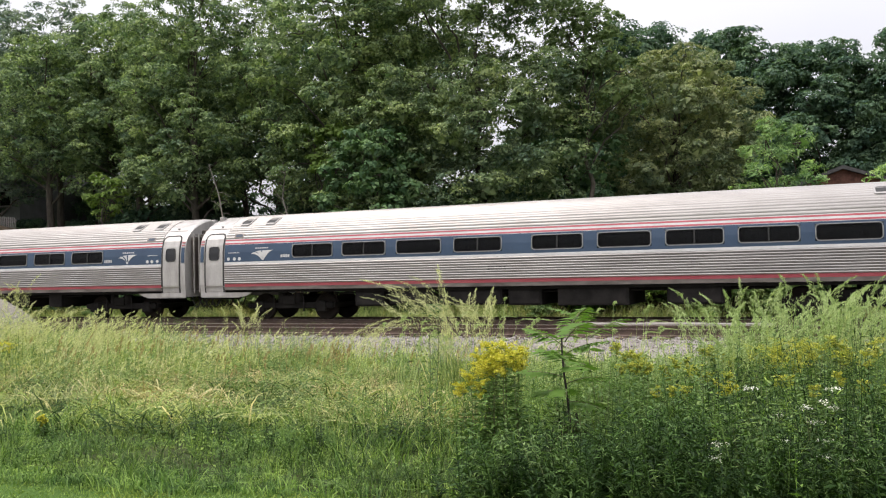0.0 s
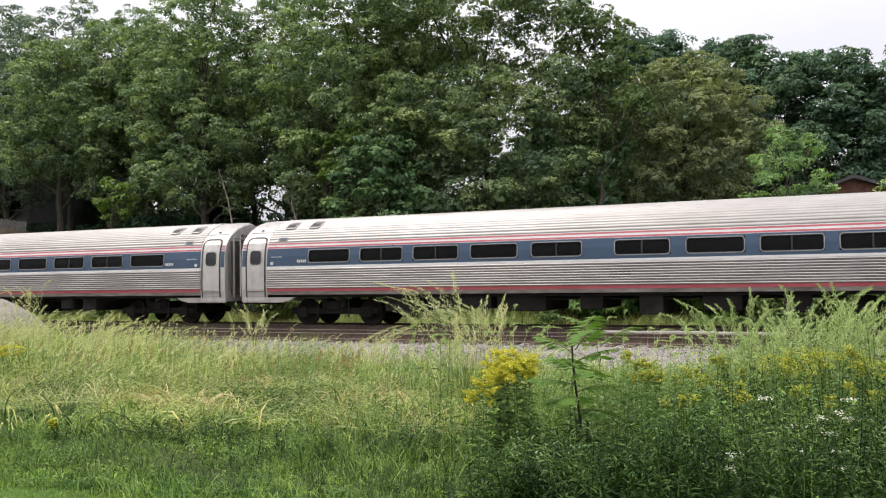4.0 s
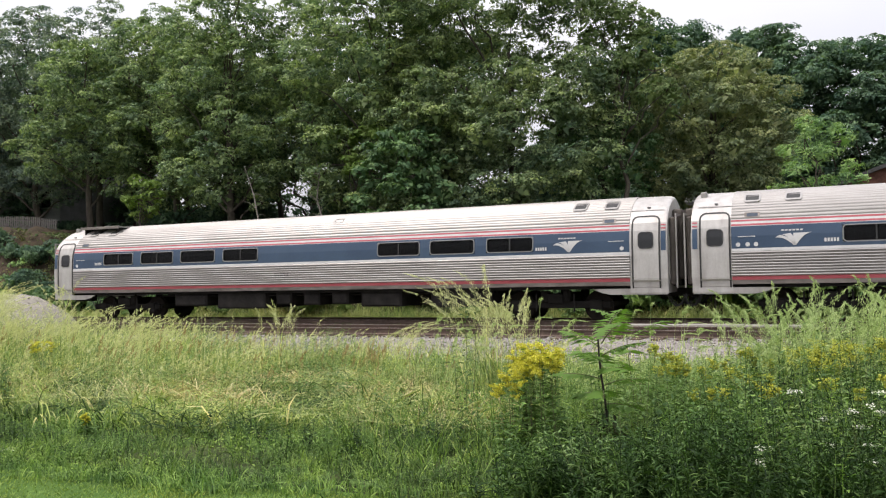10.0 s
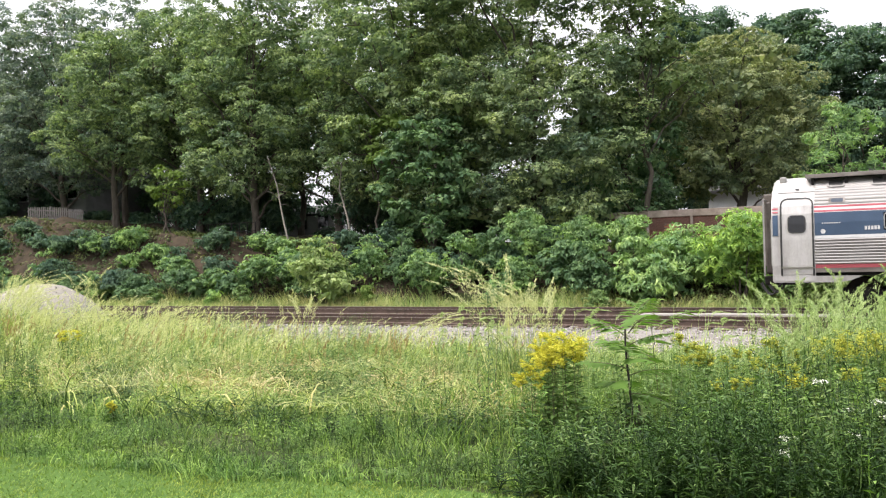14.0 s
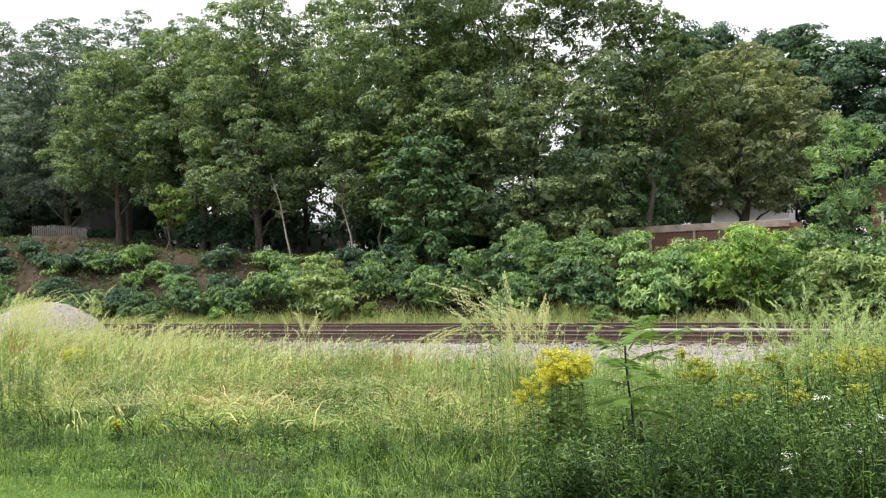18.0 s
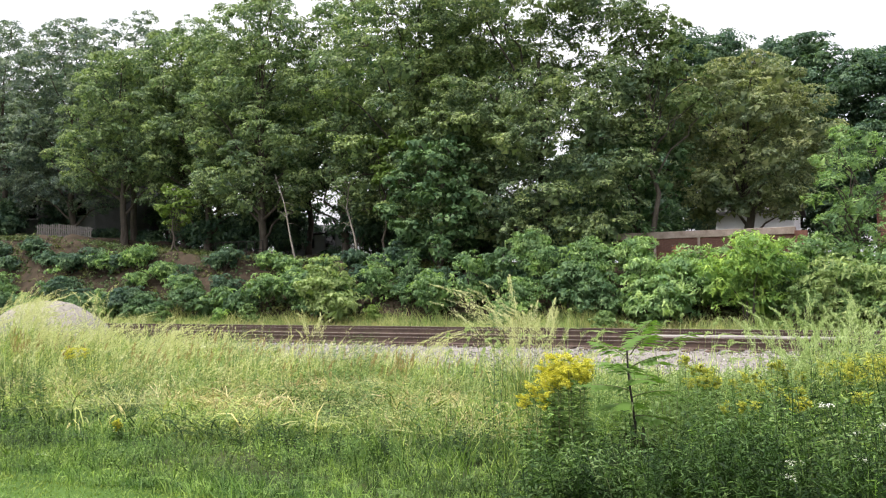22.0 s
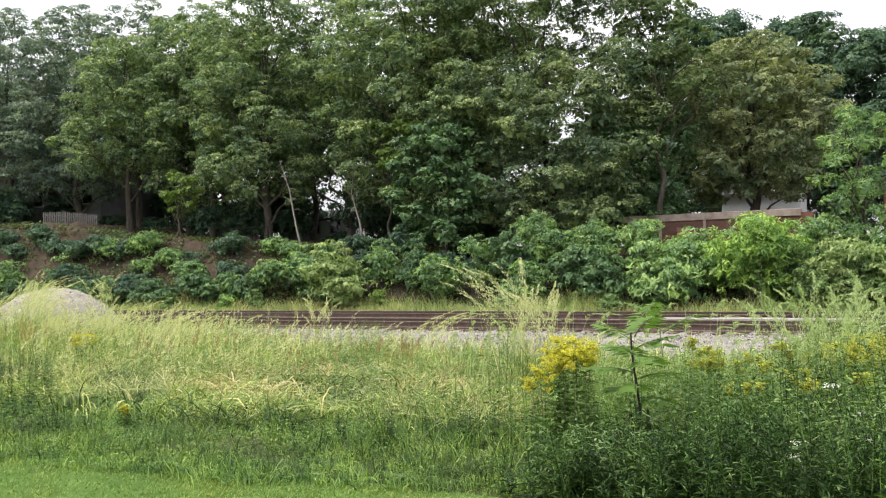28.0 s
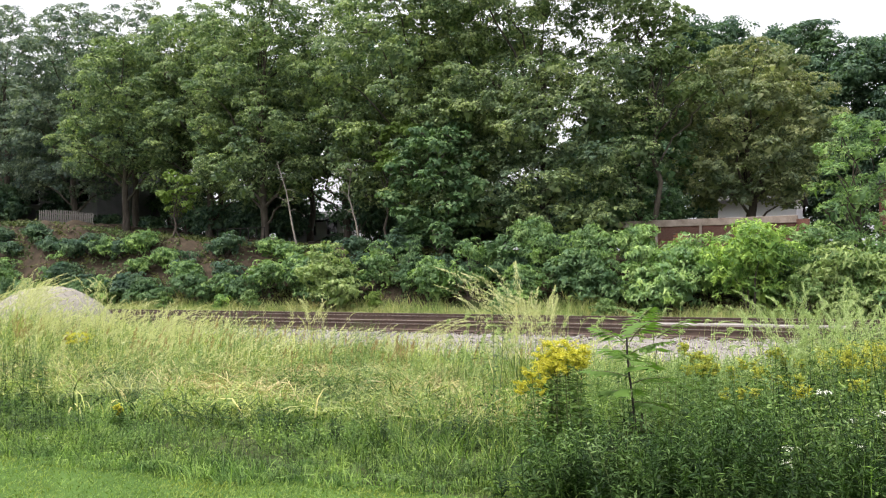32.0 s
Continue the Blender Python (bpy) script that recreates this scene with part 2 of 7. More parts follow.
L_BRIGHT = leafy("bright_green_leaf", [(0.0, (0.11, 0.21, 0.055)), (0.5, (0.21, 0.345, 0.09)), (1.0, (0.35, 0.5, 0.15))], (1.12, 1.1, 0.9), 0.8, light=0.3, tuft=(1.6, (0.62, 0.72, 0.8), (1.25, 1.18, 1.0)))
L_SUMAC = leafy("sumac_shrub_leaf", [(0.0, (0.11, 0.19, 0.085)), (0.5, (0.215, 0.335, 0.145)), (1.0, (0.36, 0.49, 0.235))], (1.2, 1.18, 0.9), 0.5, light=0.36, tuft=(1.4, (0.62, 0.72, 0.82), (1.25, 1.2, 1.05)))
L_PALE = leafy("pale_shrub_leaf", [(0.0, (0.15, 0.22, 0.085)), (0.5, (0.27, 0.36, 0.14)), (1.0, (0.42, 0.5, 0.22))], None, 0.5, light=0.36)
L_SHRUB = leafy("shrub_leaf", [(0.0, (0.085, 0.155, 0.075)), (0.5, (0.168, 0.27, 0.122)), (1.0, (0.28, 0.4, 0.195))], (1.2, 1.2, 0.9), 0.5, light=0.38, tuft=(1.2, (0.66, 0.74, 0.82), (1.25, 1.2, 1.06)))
L_WEED = leafy("weed_leaf", [(0.0, (0.0715, 0.13, 0.0468)), (0.5, (0.1235, 0.208, 0.078)), (1.0, (0.2015, 0.299, 0.1248))], (1.25, 1.15, 0.9), 0.7, light=0.3)
G_LAWN = leafy("lawn_blade", [(0.0, (0.075, 0.135, 0.03)), (0.5, (0.16, 0.255, 0.06)), (1.0, (0.28, 0.39, 0.115))], (1.25, 1.05, 0.9), 1.2, light=0.3)
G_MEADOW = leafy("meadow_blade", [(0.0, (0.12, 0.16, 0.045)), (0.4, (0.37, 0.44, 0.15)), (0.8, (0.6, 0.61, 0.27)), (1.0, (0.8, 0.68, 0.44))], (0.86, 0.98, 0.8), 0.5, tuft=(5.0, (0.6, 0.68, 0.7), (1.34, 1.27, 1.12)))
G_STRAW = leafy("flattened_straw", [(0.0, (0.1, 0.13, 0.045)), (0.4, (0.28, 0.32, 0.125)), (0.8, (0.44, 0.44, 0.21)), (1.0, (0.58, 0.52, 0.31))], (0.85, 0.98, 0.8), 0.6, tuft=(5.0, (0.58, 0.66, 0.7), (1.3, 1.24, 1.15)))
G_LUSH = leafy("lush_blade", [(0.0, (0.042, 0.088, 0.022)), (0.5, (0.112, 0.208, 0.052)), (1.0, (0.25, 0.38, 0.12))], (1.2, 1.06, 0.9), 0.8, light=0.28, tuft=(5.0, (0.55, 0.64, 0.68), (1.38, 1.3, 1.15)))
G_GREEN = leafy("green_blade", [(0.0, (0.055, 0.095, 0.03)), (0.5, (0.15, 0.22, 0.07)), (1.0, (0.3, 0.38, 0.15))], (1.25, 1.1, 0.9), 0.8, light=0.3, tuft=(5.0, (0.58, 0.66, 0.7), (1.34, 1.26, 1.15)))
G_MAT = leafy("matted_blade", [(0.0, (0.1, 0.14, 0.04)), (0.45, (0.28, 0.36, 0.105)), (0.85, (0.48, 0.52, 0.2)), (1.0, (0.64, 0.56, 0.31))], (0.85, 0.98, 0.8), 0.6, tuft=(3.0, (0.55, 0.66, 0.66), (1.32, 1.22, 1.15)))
# dark green blades whose depth of colour also paints the shadow between mounds
G_DARKTUFT = leafy("dark_tussock_blade", [(0.0, (0.018, 0.04, 0.012)), (0.5, (0.045, 0.09, 0.026)), (1.0, (0.14, 0.22, 0.07))], (1.2, 1.1, 0.9), 0.8, light=0.2)
G_TANTUFT = leafy("tawny_tussock_blade", [(0.0, (0.17, 0.13, 0.06)), (0.5, (0.46, 0.37, 0.19)), (1.0, (0.72, 0.6, 0.38))], (0.9, 0.98, 0.85), 0.8, light=0.2)
G_DRY = leafy("dry_verge_blade", [(0.0, (0.18, 0.22, 0.085)), (0.5, (0.4, 0.41, 0.18)), (1.0, (0.6, 0.5, 0.29))], (0.8, 1.0, 0.8), 0.4, tuft=(1.6, (0.66, 0.78, 0.72), (1.25, 1.18, 1.18)))
G_PLUME = leafy("pale_seed_plume", [(0.0, (0.44, 0.46, 0.23)), (1.0, (0.7, 0.69, 0.42))], None)
F_YELLOW = leafy("goldenrod_floret", [(0.0, (0.4, 0.37, 0.035)), (0.5, (0.6, 0.55, 0.06)), (1.0, (0.74, 0.69, 0.15))], None, light=0.32)
F_DULL = leafy("fading_goldenrod_floret", [(0.0, (0.3, 0.34, 0.06)), (0.5, (0.46, 0.47, 0.08)), (1.0, (0.62, 0.6, 0.13))], None, 0.3, light=0.25)
F_WHITE = leafy("white_floret", [(0.0, (0.55, 0.56, 0.5)), (1.0, (0.75, 0.76, 0.7))], None, light=0.2)


def tinted_glass(name):
    m, nt, b = shader(name)
    b.inputs["Base Color"].default_value = (0.035, 0.037, 0.04, 1)
    b.inputs["Roughness"].default_value = 0.05
    b.inputs["Transmission Weight"].default_value = 0.9
    b.inputs["IOR"].default_value = 1.2
    return m


M_GLASS = tinted_glass("tinted_window_glass")


# ---------------------------------------------------------------- mesh tools
def bulk(name, co, faces, material, smooth=False):
    """A mesh from an (n, 3) array of places and an (m, k) array of corners."""
    me = bpy.data.meshes.new(name)
    co, faces = np.ascontiguousarray(co, dtype=np.float32), np.ascontiguousarray(faces, dtype=np.int32)
    me.vertices.add(len(co))
    me.vertices.foreach_set("co", co.ravel())
    m, k = faces.shape
    me.loops.add(m * k)
    me.loops.foreach_set("vertex_index", faces.ravel())
    me.polygons.add(m)
    me.polygons.foreach_set("loop_start", np.arange(0, m * k, k, dtype=np.int32))
    if smooth:
        me.polygons.foreach_set("use_smooth", np.ones(m, dtype=bool))
    me.materials.append(material)
    me.update(calc_edges=True)
    return me


def link(name, me, parent=None, label="", place=None):
    ob = new(name, me)
    if parent is not None:
        ob.parent = parent
    if place is not None:
        ob.matrix_basis = place
    if label:
        ob["label"] = label
    return ob


def part(name, bm, material, parent, label="", smooth=False):
    """Links a bmesh as one mesh object under a thing or a part."""
    me = bpy.data.meshes.new(name)
    bm.normal_update()
    bm.to_mesh(me)
    bm.free()
    if smooth:
        me.polygons.foreach_set("use_smooth", np.ones(len(me.polygons), dtype=bool))
    me.materials.append(material)
    return link(name, me, parent, label)


def empty(name, m, label, category, group="", kind=""):
    ob = new(name)
    ob.empty_display_size = 0.3
    ob.matrix_basis = m
    return tagged(ob, label, category, group, kind)


def box(bm, x0, x1, y0, y1, z0, z1, bevel=0.0):
    r = bmesh.ops.create_cube(bm, size=1.0, matrix=Matrix.Translation(((x0 + x1) / 2, (y0 + y1) / 2, (z0 + z1) / 2)) @ Matrix.Diagonal((abs(x1 - x0), abs(y1 - y0), abs(z1 - z0), 1)))
    if bevel:
        edges = list({e for v in r["verts"] for e in v.link_edges})
        bmesh.ops.bevel(bm, geom=edges, offset=bevel, segments=2, affect="EDGES", profile=0.5)


def boxed(*dims, bevel=0.0):
    bm = bmesh.new()
    box(bm, *dims, bevel=bevel)
    return bm


def tube(path, radii, sides=6):
    """Places and quads of a tapered tube along a polyline."""
    path = np.asarray(path, float)
    tang = np.gradient(path, axis=0)
    tang /= np.linalg.norm(tang, axis=1)[:, None] + 1e-9
    ref = np.where(np.abs(tang[:, 2:3]) > 0.9, np.array([[1.0, 0, 0]]), np.array([[0, 0, 1.0]]))
    a = np.cross(tang, ref)
    a /= np.linalg.norm(a, axis=1)[:, None] + 1e-9
    b = np.cross(tang, a)
    ang = np.linspace(0, 2 * np.pi, sides, endpoint=False)
    ring = a[:, None] * np.cos(ang)[None, :, None] + b[:, None] * np.sin(ang)[None, :, None]
    co = (path[:, None] + ring * np.asarray(radii, float)[:, None, None]).reshape(-1, 3)
    i, j = np.meshgrid(np.arange(len(path) - 1), np.arange(sides), indexing="ij")
    q = np.stack([i * sides + j, i * sides + (j + 1) % sides, (i + 1) * sides + (j + 1) % sides, (i + 1) * sides + j], -1).reshape(-1, 4)
    return co, q


def merge(pieces):
    co, fa, n = [], [], 0
    for c, f in pieces:
        co.append(c)
        fa.append(f + n)
        n += len(c)
    return np.concatenate(co), np.concatenate(fa)


def leaves(rng, centres, normals, size, slim=0.55, spread=0.7, fold=0.15):
    """One bent four-cornered leaf at each centre, facing roughly along its normal."""
    n = len(centres)
    nor = normals + rng.normal(0, spread, (n, 3))
    nor /= np.linalg.norm(nor, axis=1)[:, None] + 1e-9
    t = rng.normal(0, 1, (n, 3)) + np.array([0, 0, -0.4])
    t -= nor * (t * nor).sum(1)[:, None]
    t /= np.linalg.norm(t, axis=1)[:, None] + 1e-9
    s = np.cross(nor, t)
    ln = size * rng.uniform(0.65, 1.35, (n, 1))
    w = ln * slim
    base, tip = centres - t * ln * 0.5, centres + t * ln * 0.5 - nor * ln * fold
    co = np.stack([base, centres + s * w * 0.5, tip, centres - s * w * 0.5], 1).reshape(-1, 3)
    return co, np.arange(4 * n).reshape(n, 4)


def blades(rng, roots, height, lean, width, curve=0.35, wind=(0.0, 0.0)):
    """Grass blades of two bent segments each. lean: radians from upright."""
    n = len(roots)
    hgt = np.broadcast_to(height, (n,)) * rng.uniform(0.6, 1.25, n)
    az = rng.uniform(0, 2 * np.pi, n)
    ln = np.abs(rng.normal(0, 1, n)) * lean
    d = np.stack([np.cos(az) * np.sin(ln) + wind[0], np.sin(az) * np.sin(ln) + wind[1], np.cos(ln)], 1)
    d /= np.linalg.norm(d, axis=1)[:, None]
    side = np.stack([-np.sin(az + 0.8), np.cos(az + 0.8), np.zeros(n)], 1) * (width * rng.uniform(0.6, 1.4, n))[:, None]
    mid = roots + d * hgt[:, None] * 0.55
    out = np.stack([np.cos(az), np.sin(az), np.zeros(n)], 1) + np.array([wind[0], wind[1], 0]) * 2
    d2 = d + out * curve * rng.uniform(0.3, 2.0, (n, 1)) + np.array([0, 0, -1]) * curve * rng.uniform(0, 1.4, (n, 1))
    tip = mid + d2 / np.linalg.norm(d2, axis=1)[:, None] * hgt[:, None] * 0.5
    co = np.stack([roots - side * 0.5, roots + side * 0.5, mid + side * 0.4, mid - side * 0.4, tip + side * 0.06, tip - side * 0.06], 1).reshape(-1, 3)
    k = (np.arange(n) * 6)[:, None]
    return co, np.concatenate([k + np.array([[0, 1, 2, 3]]), k + np.array([[3, 2, 4, 5]])], 1).reshape(-1, 4)


def strands(rng, roots, length, width, az, tilt, bend, seg=5, curl=0.5):
    """Long grass leaves that bend over along their length. tilt: start from upright; bend: added towards the tip, radians."""
    n = len(roots)
    s = (np.arange(seg) + 0.5)[None] / seg
    ln = (np.broadcast_to(length, (n,)) * rng.uniform(0.65, 1.3, n))[:, None]
    th = np.broadcast_to(tilt, (n,))[:, None] + np.broadcast_to(bend, (n,))[:, None] * s ** 1.3
    aa = np.broadcast_to(az, (n,))[:, None] + rng.normal(0, curl, (n, 1)) * s
    d = np.stack([np.cos(aa) * np.sin(th), np.sin(aa) * np.sin(th), np.cos(th)], 2) * (ln / seg)[:, :, None]
    p = np.concatenate([roots[:, None], roots[:, None] + np.cumsum(d, 1)], 1)
    floor = (roots[:, 2] + rng.uniform(0.02, 0.09, n))[:, None]
    p[:, 1:, 2] = np.maximum(p[:, 1:, 2], floor)
    a0 = aa[:, :1] + rng.uniform(-0.7, 0.7, (n, 1))
    side = np.stack([-np.sin(a0), np.cos(a0), rng.normal(0, 0.35, (n, 1))], 2)
    w = (width * rng.uniform(0.6, 1.4, (n, 1)) * np.array([0.5] + [0.5 - 0.44 * (k / seg) ** 2 for k in range(1, seg + 1)])[None])[:, :, None]
    co = np.stack([p - side * w, p + side * w], 2).reshape(-1, 3)
    k = np.arange(n)[:, None] * (seg + 1) * 2 + np.arange(seg)[None] * 2
    k = k.reshape(-1, 1)
    return co, k + np.array([[0, 1, 3, 2]])


# ---------------------------------------------------------------- the lie of the land
def ramp(v, xs, ys):
    return np.interp(v, xs, ys)


def crest(x):
    return ramp(x, [-60, -46, -34, -22, -10, 0, 20], [5.3, 4.6, 3.2, 2.4, 1.9, 1.7, 1.6])


def bank(x, y):
    return np.clip((y - 31.6) / 3.4, 0, 1) ** 0.85 * (crest(x) + 0.2) - 0.2


def ground_height(x, y):
    x, y = np.asarray(x, float), np.asarray(y, float)
    z = ramp(y, [-50, 5, 8, 13, 17.2, 20.9, 29.6, 31.6], [-0.1, -0.1, -0.18, -0.38, -0.52, -0.36, -0.36, -0.2])
    z = np.where(y > 31.6, bank(x, y), z)
    return z


def build_ground():
    xs = np.concatenate([[-3000, -800, -250, -120], np.arange(-80, 30.1, 0.5), [60, 150, 500, 3000]])
    ys = np.concatenate([[-3000, -600, -100, -30, -10], np.arange(0, 42.1, 0.4), [50, 70, 120, 300, 900, 3000]])
    gx, gy = np.meshgrid(xs, ys, indexing="ij")
    gz = ground_height(gx, gy)
    rng = np.random.default_rng(3)
    bump = np.sin(gx * 1.3 + np.sin(gy * 0.9) * 2) * np.sin(gy * 1.1 + gx * 0.3) * 0.04
    gz = gz + np.where((gy > 5.8) & (gy < 18), bump, 0) + np.where((gy > 31.8) & (gy < 45), bump * 6 + 0.35 * np.sin(gx * 0.55 + 1.3 * np.sin(gy * 0.4)) * np.clip((gy - 32) / 3, 0, 1) + rng.normal(0, 0.05, gx.shape), 0)
    co = np.stack([gx, gy, gz], -1).reshape(-1, 3)
    i, j = np.meshgrid(np.arange(len(xs) - 1), np.arange(len(ys) - 1), indexing="ij")
    w = len(ys)
    q = np.stack([i * w + j, (i + 1) * w + j, (i + 1) * w + j + 1, i * w + j + 1], -1).reshape(-1, 4)
    me = bulk("ground", co, q, M_SOIL, True)
    me.materials.append(M_BANKSOIL)
    cy = co[q[:, 0], 1]
    me.materials.append(M_LAWNBASE)
    me.polygons.foreach_set("material_index", (((cy > 31.7) & (cy < 60)) + 2 * (cy < 5.5)).astype(np.int32))
    tagged(link("ground", me), "rough earth under grass, rising in a bank behind the tracks", "ground", kind="structure")


# ---------------------------------------------------------------- railway
FAR_TRACK, NEAR_TRACK = 26.99, 22.8
RAIL_X0, RAIL_X1 = -130.0, 240.0


def rail_mesh(x0, x1):
    prof = [(-0.075, -0.185), (0.075, -0.185), (0.075, -0.172), (0.012, -0.15), (0.012, -0.045), (0.036, -0.035), (0.036, -0.006), (0.028, 0.0), (-0.028, 0.0), (-0.036, -0.006), (-0.036, -0.035), (-0.012, -0.045), (-0.012, -0.15), (-0.075, -0.172)]
    bm = bmesh.new()
    a = [bm.verts.new((x0, y, z)) for y, z in prof]
    b = [bm.verts.new((x1, y, z)) for y, z in prof]
    n = len(prof)
    for i in range(n):
        f = bm.faces.new((a[i], b[i], b[(i + 1) % n], a[(i + 1) % n]))
        f.material_index = 1 if i == 7 else 0
    bm.faces.new(a)
    bm.faces.new(b[::-1])
    return bm


def build_track(centre, label, seed):
    rng = random.Random(seed)
    root = empty("railway_track", pose(0, centre, 0), label, "railway track", "tracks")
    for side in (-0.7525, 0.7525):
        r = part("rail", rail_mesh(RAIL_X0, RAIL_X1), M_RUST, root, "rusty steel rail with a worn bright head")
        r.data.materials.append(M_RAILTOP)
        r.location = (0, side, 0)
    tie_me = []
    for k in range(4):
        bm = bmesh.new()
        box(bm, -0.115, 0.115, -1.3, 1.3, -0.36, -0.19, bevel=0.012)
        for v in bm.verts:
            v.co += Vector((rng.uniform(-0.008, 0.008), rng.uniform(-0.03, 0.03), rng.uniform(-0.008, 0.006)))
        me = bpy.data.meshes.new("tie")
        bm.to_mesh(me)
        bm.free()
        me.materials.append(M_TIE)
        tie_me.append(me)
    plate_bm = boxed(-0.1, 0.1, -0.15, 0.15, -0.192, -0.176, bevel=0.004)
    plate = bpy.data.meshes.new("tie_plate")
    plate_bm.to_mesh(plate)
    plate_bm.free()
    plate.materials.append(M_RUST)
    x = -62.0
    while x < 8:
        t = link("tie", tie_me[rng.randrange(4)], root, "", pose(x, rng.uniform(-0.05, 0.05), 0, 0, 0, rng.uniform(-1.5, 1.5)))
        if -34 < x < 3:
            for side in (-0.7525, 0.7525):
                link("tie_plate", plate, t, "", pose(0, side, 0))
        x += 0.52 + rng.uniform(-0.03, 0.03)
    bm = bmesh.new()
    for k in range(130):
        box(bm, -62.7 - 0.52 * k, -62.47 - 0.52 * k, -1.3, 1.3, -0.36, -0.19)
    for k in range(440):
        box(bm, 8.4 + 0.52 * k, 8.63 + 0.52 * k, -1.3, 1.3, -0.36, -0.19)
    tagged(part("tie_run", bm, M_TIE, root, "timber ties of the track running on"), kind="stuff")


def build_ballast():
    """The stone bed: a low sheet under a scatter of separate stones."""
    xs = np.concatenate([np.arange(-132, -60, 2.0), np.arange(-60, 10, 0.4), np.arange(10, 243, 2.0)])
    ys = np.array([17.4, 18.2, 19.0, 20.0, 21.0, 22, 23, 24, 24.9, 26, 27, 28, 29, 29.9, 30.6])
    zs = np.array([-0.56, -0.47, -0.42, -0.34, -0.24, -0.235, -0.235, -0.25, -0.27, -0.24, -0.235, -0.235, -0.25, -0.33, -0.42])
    gx, gy = np.meshgrid(xs, ys, indexing="ij")
    rng = np.random.default_rng(8)
    gz = np.broadcast_to(zs, gx.shape) + rng.normal(0, 0.012, gx.shape)
    co = np.stack([gx, gy + rng.normal(0, 0.1, gx.shape), gz], -1).reshape(-1, 3)
    i, j = np.meshgrid(np.arange(len(xs) - 1), np.arange(len(ys) - 1), indexing="ij")
    w = len(ys)
    q = np.stack([i * w + j, (i + 1) * w + j, (i + 1) * w + j + 1, i * w + j + 1], -1).reshape(-1, 4)
    tagged(link("ballast_bed", bulk("ballast_bed", co, q, M_BALLAST, True)), "grey crushed stone bed under two tracks", "ballast", kind="structure")
    # stones
    n = 16000
    x = rng.uniform(-34, 3, n)
    y = np.concatenate([rng.uniform(17.3, 21.6, 12000), rng.uniform(21.6, 25.5, n - 12000)])
    z = np.interp(y, ys, zs) + 0.01
    base = np.array([[1, 0, 0], [-1, 0, 0], [0, 1, 0], [0, -1, 0], [0, 0, 1], [0, 0, -1]], float)
    tri = np.array([[0, 2, 4], [2, 1, 4], [1, 3, 4], [3, 0, 4], [2, 0, 5], [1, 2, 5], [3, 1, 5], [0, 3, 5]])
    sc = rng.uniform(0.018, 0.04, (n, 1, 1))
    v = base[None] * sc * rng.uniform(0.6, 1.3, (n, 6, 1)) + rng.normal(0, 0.006, (n, 6, 3))
    a = rng.uniform(0, 6.28, n)
    ca, sa = np.cos(a)[:, None], np.sin(a)[:, None]
    v = np.stack([v[:, :, 0] * ca - v[:, :, 1] * sa, v[:, :, 0] * sa + v[:, :, 1] * ca, v[:, :, 2]], -1)
    v += np.stack([x, y, z], -1)[:, None]
    f = tri[None] + (np.arange(n) * 6)[:, None, None]
    tagged(link("ballast_stones", bulk("ballast_stones", v.reshape(-1, 3), f.reshape(-1, 3), M_STONES)), "loose grey ballast stones on the track shoulder", "stones", kind="stuff")


M_STONES = leafy("loose_stone", [(0.0, (0.125, 0.1125, 0.1025)), (0.5, (0.25, 0.2375, 0.2188)), (1.0, (0.425, 0.4, 0.375))], None, light=0.0, rough=0.9, gloss=0.15)


# ---------------------------------------------------------------- the train
CAR_LENGTH, BODY_U0, BODY_U1 = 26.0, -0.27, 25.04
FLAT_U0, FLAT_U1 = 0.84, 23.93
SIDE_Y = 1.6
PROFILE = [(0.94, 0.10), (1.04, 0.03), (1.3, 0.0), (2.0, 0.0), (2.45, 0.02), (2.72, 0.055), (2.95, 0.12), (3.12, 0.22), (3.3, 0.38), (3.48, 0.6), (3.62, 0.85), (3.73, 1.12), (3.80, 1.36), (3.84, 1.6)]


def inset(z):
    return float(np.interp(z, [p[0] for p in PROFILE], [p[1] for p in PROFILE]))


def arc_points(z0, z1, steps):
    """Places (inset, z) along the car's cross-section between two heights."""
    zs = np.linspace(z0, z1, 400)
    ins = np.interp(zs, [p[0] for p in PROFILE], [p[1] for p in PROFILE])
    d = np.concatenate([[0], np.cumsum(np.hypot(np.diff(zs), np.diff(ins)))])
    k = np.linspace(0, d[-1], steps)
    return np.stack([np.interp(k, d, ins), np.interp(k, d, zs)], 1), d[-1]


def strip(u0, u1, prof, side, proud=0.0):
    """A strip of the car's side along u. prof: places (inset, z)."""
    bm = bmesh.new()
    rows = []
    for u in (u0, u1):
        rows.append([bm.verts.new((u, side * (SIDE_Y - i + proud), z)) for i, z in prof])
    for k in range(len(prof) - 1):
        f = (rows[0][k], rows[1][k], rows[1][k + 1], rows[0][k + 1])
        bm.faces.new(f if side < 0 else f[::-1])
    return bm


def fluted(z0, z1, count, depth):
    """A ribbed stretch of the cross-section: count ribs of the given depth."""
    pts, _ = arc_points(z0, z1, count * 4 + 1)
    tang = np.gradient(pts, axis=0)
    nor = np.stack([-tang[:, 1], tang[:, 0]], 1)
    nor /= np.linalg.norm(nor, axis=1)[:, None]
    off = np.array([0.0, 0.75, 1.0, 0.75])[np.arange(len(pts)) % 4] * depth
    off[-1] = 0
    return [tuple(p + n * o) for p, n, o in zip(pts, nor, off)]


